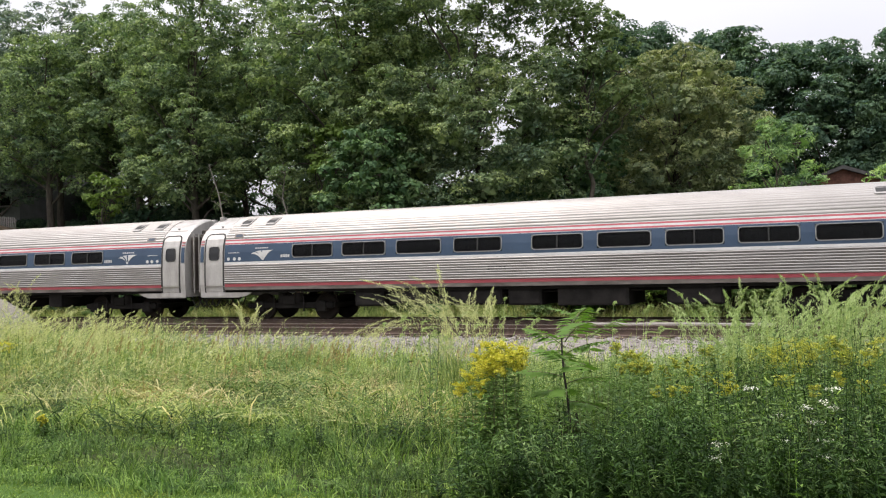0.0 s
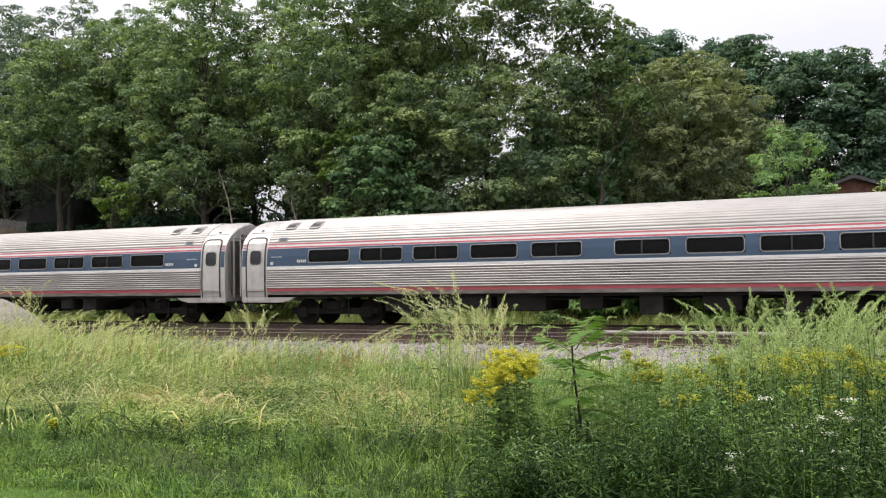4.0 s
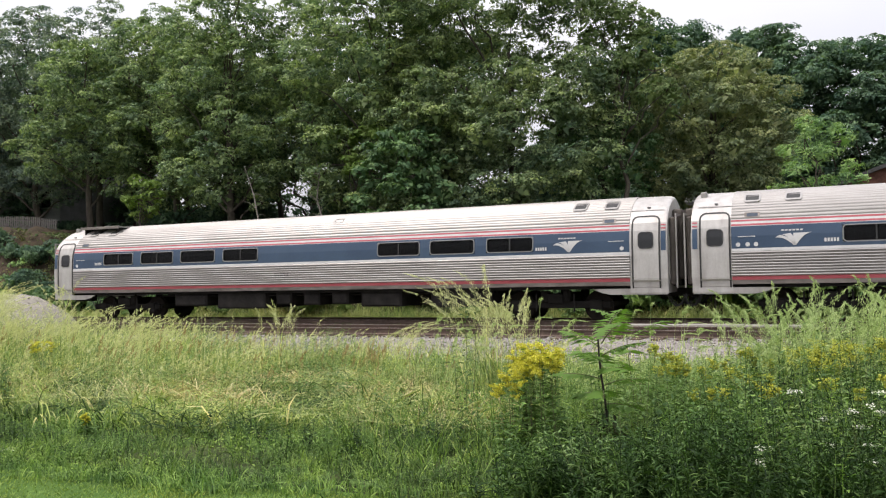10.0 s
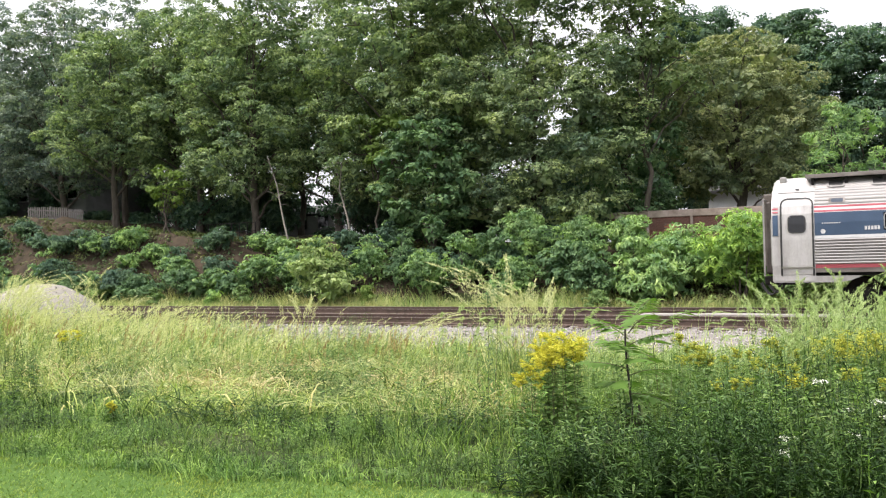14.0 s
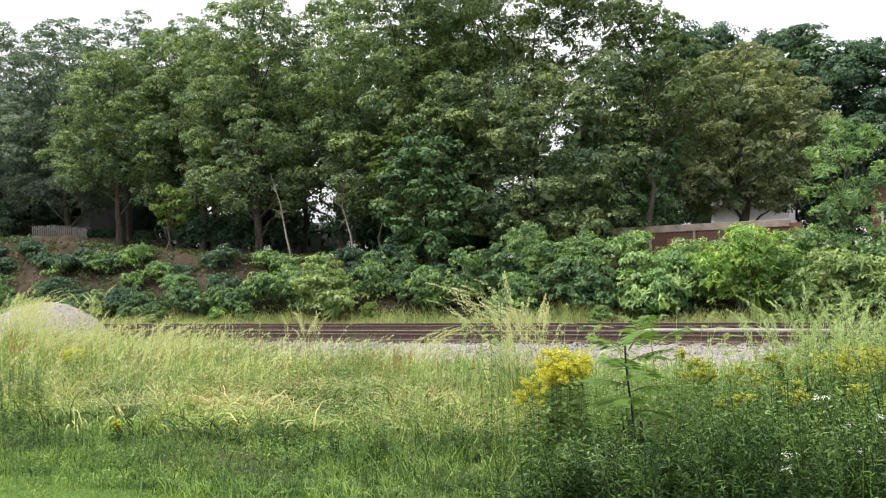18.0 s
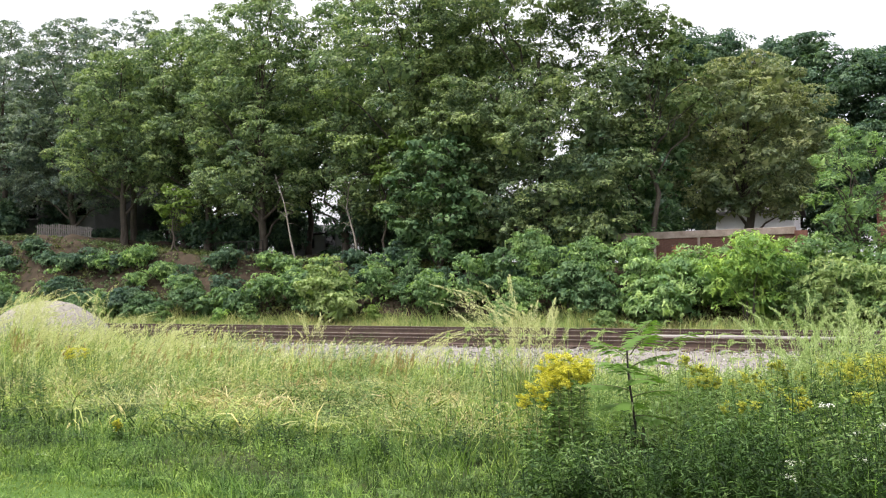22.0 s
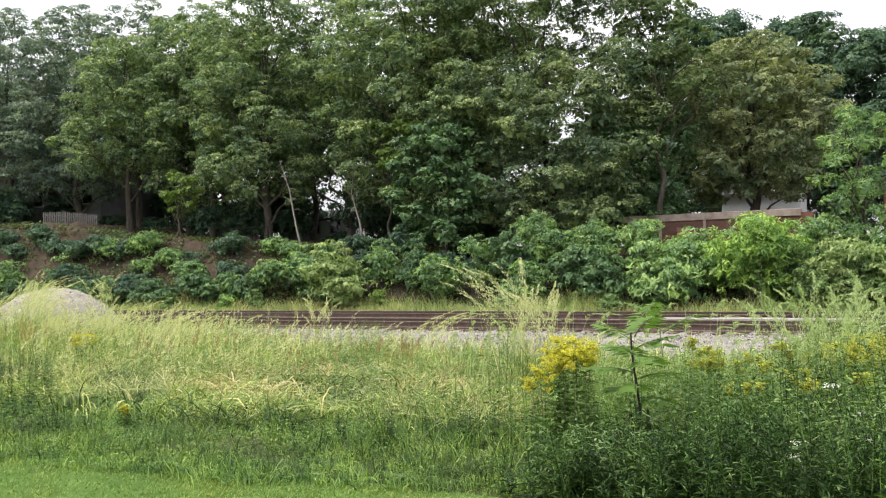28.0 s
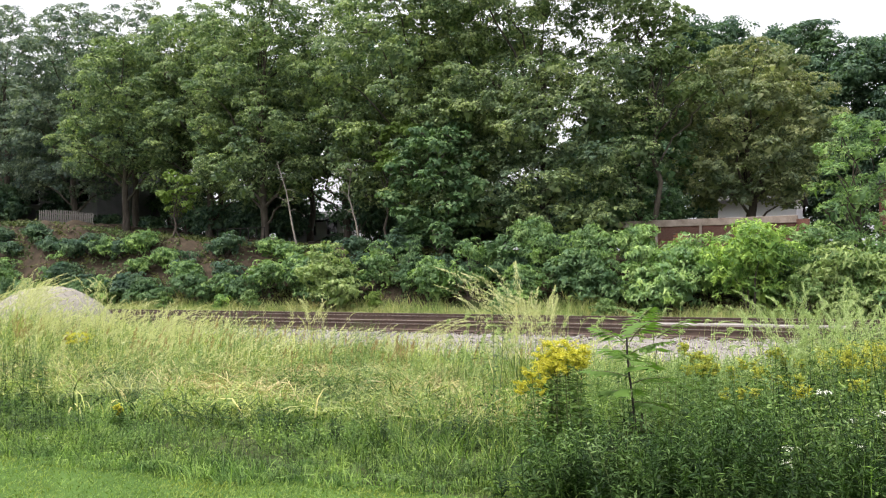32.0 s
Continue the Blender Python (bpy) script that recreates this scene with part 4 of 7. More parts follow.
def crown_mesh(rng, lobes, density, per, clump, leaf, material, flat=0.6, slim=0.7, inner=4.0, droop=0.5, top_fill=0.3):
    """Each bough is a mass of small domed sprays of leaves over a dark filling of larger inner ones."""
    cs, os_, ins = [], [], []
    crest_z = 0.66 * max(l[2] + l[5] for l in lobes)
    for cx, cy, cz, rx, ry, rz in lobes:
        area = 4 * math.pi * ((rx * ry) ** 1.6 / 3 + (rx * rz) ** 1.6 / 3 + (ry * rz) ** 1.6 / 3) ** (1 / 1.6)
        n = max(6, int(area * density))
        d = rng.normal(0, 1, (n, 3))
        d[:, 2] = np.where(rng.uniform(0, 1, n) < 0.8, np.abs(d[:, 2]), d[:, 2])
        d[:, 1] = np.where(rng.uniform(0, 1, n) < 0.45, -np.abs(d[:, 1]), d[:, 1])
        d /= np.linalg.norm(d, axis=1)[:, None]
        cs.append(np.array([cx, cy, cz]) + d * rng.uniform(0.72, 1.12, n)[:, None] * np.array([rx, ry, rz]))
        os_.append(d)
        k = rng.normal(0, 1, (max(2, int(area * inner * (top_fill if cz > crest_z else 1.0))), 3))
        k *= (rng.uniform(0.15, 0.72, len(k)) / (np.linalg.norm(k, axis=1) + 1e-9))[:, None]
        ins.append(np.array([cx, cy + ry * 0.15, cz - rz * 0.1]) + k * np.array([rx, ry, rz]))
    c, o, k = np.concatenate(cs), np.concatenate(os_), np.concatenate(ins)
    e = rng.normal(0, 1, (len(c), per, 3)) * 0.75 + o[:, None] * 0.7 + np.array([0, 0, 0.55])
    e /= np.linalg.norm(e, axis=2)[:, :, None] + 1e-9
    pos = c[:, None] + e * np.array([1, 1, flat]) * clump * rng.uniform(0.55, 1.3, (len(c), 1, 1)) * rng.uniform(0.75, 1.05, (len(c), per, 1))
    shell = small_leaves(rng, pos.reshape(-1, 3), (e * 0.8 + np.array([0, 0, 0.45])).reshape(-1, 3), leaf, slim, 0.3, droop)
    fill = small_leaves(rng, k, np.tile([0, -0.6, 0.3], (len(k), 1)), min(max(0.3, leaf * 2.2), 0.4), 0.8, 0.7)
    return bulk("crown", *merge([shell, fill]), material)


def limb(rng, a, b, r0, r1, wob=0.25, n=6):
    a, b = np.array(a, float), np.array(b, float)
    t = np.linspace(0, 1, n)[:, None]
    p = a * (1 - t) + b * t
    p[:, 2] += np.sin(t[:, 0] * np.pi) * np.linalg.norm((b - a)[:2]) * 0.12
    p[1:-1] += rng.normal(0, wob, (n - 2, 3)) * np.array([1, 1, 0.4])
    return tube(p, np.linspace(r0, r1, n), 7)


def auto_lobes(rng, height, low, width, depth, n):
    """Separate flattened boughs set round an egg-shaped crown, over a core of larger masses."""
    out = []
    m = int(n * 2.9)
    for k in range(m):
        f = (k + rng.uniform(0.1, 0.9)) / m
        z = low + (height - low) * f
        girth = max(0.12, math.sin(math.pi * (0.16 + 0.8 * f)) ** 0.65)
        a = k * 2.39996 + rng.uniform(-0.4, 0.4)
        r = rng.uniform(0.085, 0.15) * width * (0.65 + 0.35 * girth)
        rad = rng.uniform(0.72, 1.06) * girth
        out.append((math.cos(a) * rad * (width / 2 - r * 0.4), math.sin(a) * rad * (depth / 2 - r * 0.4), min(z, height - r * 0.4), r, r * 0.95, r * rng.uniform(0.48, 0.7)))
    for k in range(max(3, n // 4)):
        f = (k + 0.5) / max(3, n // 4)
        girth = max(0.2, math.sin(math.pi * (0.16 + 0.8 * f)) ** 0.65)
        out.append((rng.uniform(-0.08, 0.08) * width, rng.uniform(0.0, 0.12) * depth, low + (height - low) * f * 0.93, width * 0.26 * girth, depth * 0.24 * girth, (height - low) / max(3, n // 4) * 0.55))
    return out


def build_tree(name, x, y, height, low, width, label, material, seed, lobes=None, n=12, density=2.2, per=26, clump=0.55, leaf=0.24, trunk_r=0.22, bark=None, stems=1, z0=None, limbs=True, flat=0.6, slim=0.7, inner=4.0, top_fill=0.3):
    rng = np.random.default_rng(seed)
    z0 = float(ground_height(x, y)) - 0.15 if z0 is None else z0
    root = empty(name, pose(x, y, z0), label, "tree", "trees on the bank")
    lobes = lobes or auto_lobes(rng, height, low, width, width * 0.9, n)
    pieces = []
    for s in range(stems):
        bx, by = (0, 0) if stems == 1 else (rng.uniform(-0.4, 0.4), rng.uniform(-0.4, 0.4))
        tx, ty = rng.uniform(-0.12, 0.12, 2) * width if stems > 1 else rng.uniform(-0.04, 0.04, 2) * width
        top = np.array([tx, ty, low + (height - low) * 0.7])
        path = [np.array([bx, by, 0]) * (1 - t) + top * t + np.append(rng.normal(0, 0.12, 2), 0) * (t > 0) for t in np.linspace(0, 1, 9)]
        rr = trunk_r / math.sqrt(stems)
        radii = [rr * 1.35] + list(np.linspace(rr, rr * 0.25, 8))
        pieces.append(tube(path, radii, 9))
        if limbs:
            for i in range(s, len(lobes), max(stems, len(lobes) // 14)):
                cx, cy, cz, rx, ry, rz = lobes[i]
                h0 = max(low * 0.5, min(cz - 1.2, top[2]) * rng.uniform(0.6, 0.95))
                t0 = min(1.0, h0 / top[2])
                start = np.array([bx, by, 0]) * (1 - t0) + top * t0
                pieces.append(limb(rng, start, (cx, cy, cz), rr * 0.42 * (1 - 0.5 * t0), 0.02, 0.15))
                for k in range(3):
                    d = rng.normal(0, 1, 3)
                    d /= np.linalg.norm(d)
                    pieces.append(limb(rng, (cx, cy, cz), np.array([cx, cy, cz]) + d * np.array([rx, ry, rz]) * 0.9, 0.035, 0.008, 0.08, 4))
    co, q = merge(pieces)
    link("trunk", bulk("trunk", co, q, bark or M_BARK, True), root, "brown trunk and limbs")
    link("crown", crown_mesh(rng, lobes, density, per, clump, leaf, material, flat=flat, slim=slim, inner=inner, top_fill=top_fill), root)
    return root


def build_shrub(x, y, height, width, label, material, seed, leaf=0.17, density=4.2, per=18, clump=0.3, z0=None, slim=0.45, inner=3.0):
    rng = np.random.default_rng(seed)
    z0 = float(ground_height(x, y)) - 0.05 if z0 is None else z0
    root = empty("shrub", pose(x, y, z0), label, "shrub", "shrubs along the bank")
    lobes = []
    for k in range(7):
        a = k * 2.4 + rng.uniform(-0.6, 0.6)
        f = rng.uniform(0.25, 0.85)
        r = width * rng.uniform(0.2, 0.3)
        rad = rng.uniform(0.2, 0.9) * (width / 2 - r * 0.6)
        lobes.append((math.cos(a) * rad, math.sin(a) * rad * 0.7, max(r * 0.7, f * height - r * 0.2), r, r * 0.9, r * 0.75))
    lobes.append((0, 0, height - width * 0.16, width * 0.2, width * 0.2, width * 0.16))
    pieces = [limb(rng, (rng.uniform(-0.15, 0.15), rng.uniform(-0.15, 0.15), 0), l[:3], 0.035, 0.008, 0.06, 5) for l in lobes]
    co, q = merge(pieces)
    link("woody_stem", bulk("woody_stem", co, q, M_BARK, True), root)
    link("foliage", crown_mesh(rng, lobes, density, per, clump, leaf, material, flat=0.5, slim=slim, inner=inner, droop=1.2), root)
    return root


def build_woods():
    tall = "tall leafy deciduous tree with a full dark green crown"
    # x, y, height, lowest leaves, width, material, seed, leaf masses
    for x, y, h, low, w, mat, seed, n, inner in (
        (-65.0, 43.0, 17.5, 2.0, 12.0, L_GREY, 11, 17, 3.0),
        (-56.5, 40.5, 15.8, 2.2, 10.5, L_GREY, 12, 19, 2.2),
        (-50.0, 41.0, 15.6, 2.4, 9.5, L_GREY, 13, 19, 2.4),
        (-45.6, 42.5, 16.0, 4.8, 8.0, L_GREY, 35, 17, 3.0),
        (-42.6, 38.8, 12.4, 3.7, 9.0, L_MAPLE, 14, 18, 3.6),
        (-40.2, 41.5, 14.6, 4.6, 8.0, L_MAPLE, 36, 17, 4.0),
        (-36.8, 40.0, 14.4, 2.6, 9.0, L_MAPLE, 15, 20, 4.0),
        (-33.6, 41.0, 13.8, 3.5, 7.5, L_MAPLE, 37, 16, 4.5),
        (-31.0, 38.2, 15.2, 2.7, 9.0, L_MAPLE, 16, 21, 4.5),
        (-26.6, 40.0, 15.2, 3.0, 8.5, L_MAPLE, 31, 19, 4.5),
        (-21.2, 38.6, 17.0, 2.4, 10.5, L_MAPLE, 17, 22, 4.5),
        (-18.6, 41.0, 17.5, 3.0, 9.0, L_GREY2, 32, 18, 4.5),
    ):
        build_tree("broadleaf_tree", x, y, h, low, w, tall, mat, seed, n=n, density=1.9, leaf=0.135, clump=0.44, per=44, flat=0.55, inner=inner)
    # the great tree with airy gaps near its top
    lobes = [(-4.6, 0, 5.2, 2.4, 2.2, 1.7), (-2.4, -1, 4.0, 2.2, 2.0, 1.5), (0.2, -1.2, 3.4, 2.2, 2.0, 1.6), (2.8, -0.6, 4.2, 2.3, 2.0, 1.7), (4.4, 0, 5.6, 1.9, 2.0, 1.7), (-4.9, 0, 8.2, 2.1, 2, 1.5), (-2.4, -1.2, 7.0, 2.3, 2, 1.5), (0.4, -1.5, 6.2, 2.4, 2, 1.5), (3.2, -1.0, 7.2, 2.3, 2, 1.6), (4.6, 0, 8.6, 1.5, 1.8, 1.6), (-4.0, 0.5, 10.6, 1.9, 1.8, 1.3), (-1.8, 0.2, 12.2, 1.8, 1.7, 1.2), (1.0, 0.2, 13.0, 1.9, 1.7, 1.1), (3.6, 0, 12.2, 1.7, 1.6, 1.2), (4.3, -0.2, 10.9, 1.3, 1.5, 1.3), (0.0, 0.6, 9.4, 1.3, 1.2, 0.8), (2.4, 0.6, 9.6, 1.0, 1.0, 0.7)]
    gr = np.random.default_rng(181)
    great = []
    for k in range(120):
        x, z = gr.uniform(-6.4, 5.6), gr.uniform(1.6, 14.6)
        if abs(x + 0.3) > 6.3 * math.sin(math.pi * min(1, 0.22 + 0.62 * z / 14.6)) ** 0.5:
            continue
        r = gr.uniform(0.7, 1.25)
        airy = -2.8 < x < 3.2 and 8.6 < z < 12.0
        if airy and gr.uniform() < 0.35:
            continue
        r *= 0.75 if airy else 1
        great.append((x, (gr.uniform(-3.4, -0.5) if not airy else gr.uniform(-1.5, 1.5)) * math.cos(x / 7.5), z, r, r, r * 0.55))
    great += [(gr.uniform(0.2, 3.6), gr.uniform(-1.0, 1.0), gr.uniform(10.4, 13.2), r, r, r * 0.6) for r in (0.7, 0.8, 0.9, 0.7, 0.8, 0.6, 0.9, 0.7, 0.8, 0.9, 0.7, 0.6)]
    great += [(u, gr.uniform(-0.5, 1.0), z, 0.6, 0.6, 0.42) for u, z in ((0.7, 10.2), (0.4, 9.3), (0.7, 8.2), (-0.3, 4.8), (-0.1, 5.9), (1.3, 11.2), (-0.5, 10.6), (1.7, 10.5), (2.5, 9.6), (0.0, 7.2), (-0.6, 8.6))]
    great += [(0.6, -2.4, 1.8, 1.5, 1.2, 1.0), (2.2, -2.2, 1.5, 1.4, 1.2, 0.9), (3.8, -2.0, 1.7, 1.4, 1.2, 0.9), (-1.0, -2.2, 2.0, 1.5, 1.2, 1.0)]
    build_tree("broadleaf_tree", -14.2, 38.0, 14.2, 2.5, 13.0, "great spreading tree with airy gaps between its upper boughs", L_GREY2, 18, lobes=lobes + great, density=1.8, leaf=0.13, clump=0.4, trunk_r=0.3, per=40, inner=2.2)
    vine = [(0.5, 0, 10.5, 1.1, 0.9, 0.8), (-0.6, 0, 9.9, 1.0, 0.9, 0.8), (1.1, 0, 9.4, 0.9, 0.8, 0.7), (1.5, 0, 8.4, 0.7, 0.7, 0.6), (1.95, -0.1, 7.4, 0.5, 0.5, 0.6), (0.5, 0, 8.7, 0.9, 0.8, 0.6), (-0.3, 0, 11.4, 0.8, 0.8, 0.5), (2.1, -0.1, 6.8, 0.3, 0.3, 0.4), (1.2, 0, 7.3, 0.6, 0.6, 0.4)]
    build_tree("broadleaf_tree", -8.6, 37.0, 11.4, 5.6, 3.4, "slender tree hung with bright vine leaves", L_VINE, 33, lobes=vine, density=3.0, leaf=0.16, clump=0.34, trunk_r=0.13, per=36)
    build_tree("broadleaf_tree", -5.3, 41.0, 9.9, 2.8, 7.6, "round crowned tree with bronzing olive leaves", L_BROWN, 19, n=28, density=2.6, leaf=0.12, clump=0.36, per=44, inner=5.0, top_fill=1.0)
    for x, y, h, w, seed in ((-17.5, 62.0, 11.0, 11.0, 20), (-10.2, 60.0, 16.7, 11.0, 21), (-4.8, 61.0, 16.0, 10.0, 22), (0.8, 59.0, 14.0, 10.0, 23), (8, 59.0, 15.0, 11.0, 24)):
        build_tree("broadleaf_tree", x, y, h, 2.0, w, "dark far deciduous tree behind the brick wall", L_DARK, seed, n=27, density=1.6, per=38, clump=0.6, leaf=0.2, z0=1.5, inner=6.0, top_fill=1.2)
    build_tree("broadleaf_tree", -9.6, 38.6, 9.4, 1.0, 4.6, "full green tree beside the brick wall", L_SHRUBDARK, 34, n=18, density=2.3, per=34, leaf=0.15, clump=0.4, trunk_r=0.14)
    build_tree("maple_tree", -18.2, 35.0, 6.2, 0.6, 5.2, "young dark green maple with broad leaves", L_SHRUBDARK, 25, n=11, density=2.4, leaf=0.22, clump=0.42, trunk_r=0.1, per=30)
    build_tree("sapling_tree", -21.6, 35.8, 7.0, 3.5, 4.0, "thin tree with yellow-green leaf tufts", L_YELLOW, 26, lobes=[(-1.0, 0.2, 6.1, 1.0, 0.8, 0.55), (1.2, 0, 5.9, 1.4, 0.9, 0.6), (0.7, -0.2, 4.4, 0.9, 0.7, 0.45), (0.1, 0, 5.0, 0.6, 0.6, 0.4)], density=3.0, leaf=0.22, clump=0.35, per=26, trunk_r=0.07, flat=0.4, inner=2.0)
    build_tree("sapling_tree", -34.9, 35.6, 4.4, 0.9, 2.4, "small yellow-green sapling with a slim trunk", L_YELLOW, 27, lobes=[(-0.3, 0, 3.9, 0.6, 0.5, 0.3), (0.4, 0, 3.5, 0.6, 0.5, 0.3), (0.75, 0, 2.9, 0.55, 0.5, 0.28), (-0.75, 0, 2.9, 0.5, 0.5, 0.25), (-0.1, -0.2, 2.7, 0.6, 0.5, 0.3), (0.3, 0, 2.1, 0.6, 0.5, 0.3), (-0.5, 0, 1.9, 0.5, 0.5, 0.25)], density=3.0, leaf=0.2, clump=0.3, per=20, trunk_r=0.09, stems=2, inner=1.5)
    build_tree("bushy_tree", -0.7, 33.4, 6.0, 0.3, 3.0, "feathery green young tree", L_SHRUB, 28, n=11, density=2.8, leaf=0.17, clump=0.36, per=34, trunk_r=0.08, slim=0.28)
    # a second rank behind, with its shade put into a darker leaf colour
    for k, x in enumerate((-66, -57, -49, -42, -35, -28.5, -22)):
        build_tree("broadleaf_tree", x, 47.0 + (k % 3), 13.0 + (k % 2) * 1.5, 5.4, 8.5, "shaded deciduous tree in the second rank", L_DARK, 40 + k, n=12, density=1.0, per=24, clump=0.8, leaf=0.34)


L_GREY2 = leafy("ash_leaf", [(0.0, (0.075, 0.112, 0.068)), (0.5, (0.162, 0.224, 0.13)), (1.0, (0.295, 0.375, 0.215))], (1.2, 1.15, 0.92), 0.3, light=0.36, tuft=(0.8, (0.7, 0.78, 0.88), (1.3, 1.22, 1.08)))
L_VINE = leafy("vine_leaf", [(0.0, (0.075, 0.12, 0.05)), (0.5, (0.15, 0.21, 0.085)), (1.0, (0.26, 0.33, 0.15))], None, 0.3, light=0.38)
L_SHRUBDARK = leafy("broad_maple_leaf", [(0.0, (0.05, 0.105, 0.05)), (0.5, (0.1, 0.18, 0.08)), (1.0, (0.175, 0.27, 0.125))], None, 0.3, light=0.3, tuft=(1.2, (0.7, 0.76, 0.82), (1.2, 1.16, 1.06)))


def open_view(x, y):
    """True on the two lines between the trunks where daylight shows."""
    return -1.19 < x / y < -1.03 or -0.725 < x / y < -0.67


def build_shrubs():
    rng = random.Random(5)
    x = -50.0
    k = 0
    while x < 2.5:
        w = rng.uniform(2.0, 3.0)
        h = rng.uniform(1.7, 2.5) if x > -24 else rng.uniform(1.1, 1.9)
        mat = rng.choice((L_SUMAC, L_SUMAC, L_SHRUB) if x > -8.5 else (L_SHRUB, L_SHRUB, L_SHRUBDARK) if x > -24 else (L_SHRUB, L_SHRUBDARK, L_DARK))
        build_shrub(x, rng.uniform(31.4, 32.6), h, w, "dense green sumac-like shrub at the foot of the bank", mat, 100 + k, leaf=rng.uniform(0.14, 0.22))
        x += w * 0.62
        k += 1
    x = -48.0
    while x < -12:
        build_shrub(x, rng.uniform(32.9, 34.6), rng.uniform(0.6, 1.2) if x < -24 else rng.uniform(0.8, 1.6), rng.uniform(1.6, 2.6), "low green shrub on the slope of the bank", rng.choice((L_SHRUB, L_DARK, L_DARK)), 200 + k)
        x += rng.uniform(1.0, 1.9) if x < -24 else rng.uniform(0.9, 1.7)
        k += 1
    x = -64.0
    while x < -9.5:
        y = rng.uniform(38.5, 45.0)
        # shade beneath the crowns is put into the dark leaf colour
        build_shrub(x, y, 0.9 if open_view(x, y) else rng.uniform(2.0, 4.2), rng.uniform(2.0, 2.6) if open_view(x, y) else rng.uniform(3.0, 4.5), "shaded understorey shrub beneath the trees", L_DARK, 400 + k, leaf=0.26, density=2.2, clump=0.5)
        x += rng.uniform(1.6, 2.6)
        k += 1
    # added backing row that closes off the sky, coloured dark for shade
    for k2 in range(14):
        if open_view(-80 + k2 * 5.0, 51.0):
            continue
        build_shrub(-80 + k2 * 5.0, 51.0 + rng.uniform(-1.5, 1.5), rng.uniform(3.6, 5.4), 7.0, "tall dark backing shrub added far behind the trees", L_DARK, 900 + k2, leaf=0.4, density=1.3, clump=0.7)
    build_shrub(-21.6, 31.0, 3.1, 3.4, "pale green shrub with drooping leaves", L_PALE, 301, leaf=0.2, density=3.4)
    build_shrub(-4.0, 30.9, 3.5, 3.2, "bright yellow-green shrub beside the track", L_BRIGHT, 302, leaf=0.2, slim=0.32, density=4.8)
    for x, y, h, w in ((-13.0, 34.0, 2.3, 3.2), (-10.6, 33.6, 2.2, 3.0), (-8.8, 34.0, 1.9, 2.6), (-6.4, 33.8, 1.75, 2.6), (-4.4, 34.0, 1.8, 2.6), (-2.2, 33.6, 2.0, 2.8), (1.4, 32.4, 3.2, 3.0), (2.8, 33.4, 4.0, 3.4)):
        build_shrub(x, y, h, w, "dense sumac-like shrub in front of the brick wall", L_SUMAC if x > -9.5 else L_SHRUB, 350 + int(x * 3), leaf=0.2, slim=0.3, density=4.8)
    build_shrub(-1.3, 30.7, 2.5, 2.6, "light green leafy shrub beside the track", L_PALE, 304, leaf=0.2, slim=0.35)
    build_shrub(0.7, 30.6, 2.3, 2.4, "light green leafy shrub beside the track", L_PALE, 305, leaf=0.18, slim=0.35)
    build_shrub(-6.9, 31.2, 2.0, 2.8, "green sumac shrub beside the track", L_SUMAC, 303, leaf=0.22, slim=0.35)


# ---------------------------------------------------------------- what stands behind the trees
def build_fence():
    root = empty("picket_fence", pose(0, 37.0, 0), "grey weathered wooden picket fence at the top of the bank", "fence")
    rng = random.Random(4)
    x = -48.4
    me = bpy.data.meshes.new("picket")
    bm = boxed(-0.045, 0.045, -0.012, 0.012, 0, 0.95, bevel=0.004)
    for v in bm.verts:
        if v.co.z > 0.9 and abs(v.co.x) > 0.02:
            v.co.z -= 0.06
    bm.to_mesh(me)
    bm.free()
    me.materials.append(M_PICKET)
    while x < -43.5:
        z = float(ground_height(x, 37.0)) + 0.2
        link("picket", me, root, "", pose(x, 0, z + rng.uniform(0.0, 0.05), 0, rng.uniform(-1.5, 1.5), 0))
        x += 0.175
    for z in (0.25, 0.75):
        za, zb = float(ground_height(-48.4, 37)) + 0.2, float(ground_height(-43.5, 37)) + 0.2
        co, q = tube([(-48.5, 0.03, za + z), (-43.4, 0.03, zb + z)], [0.035, 0.035], 4)
        link("rail", bulk("rail", co, q, M_PICKET), root)


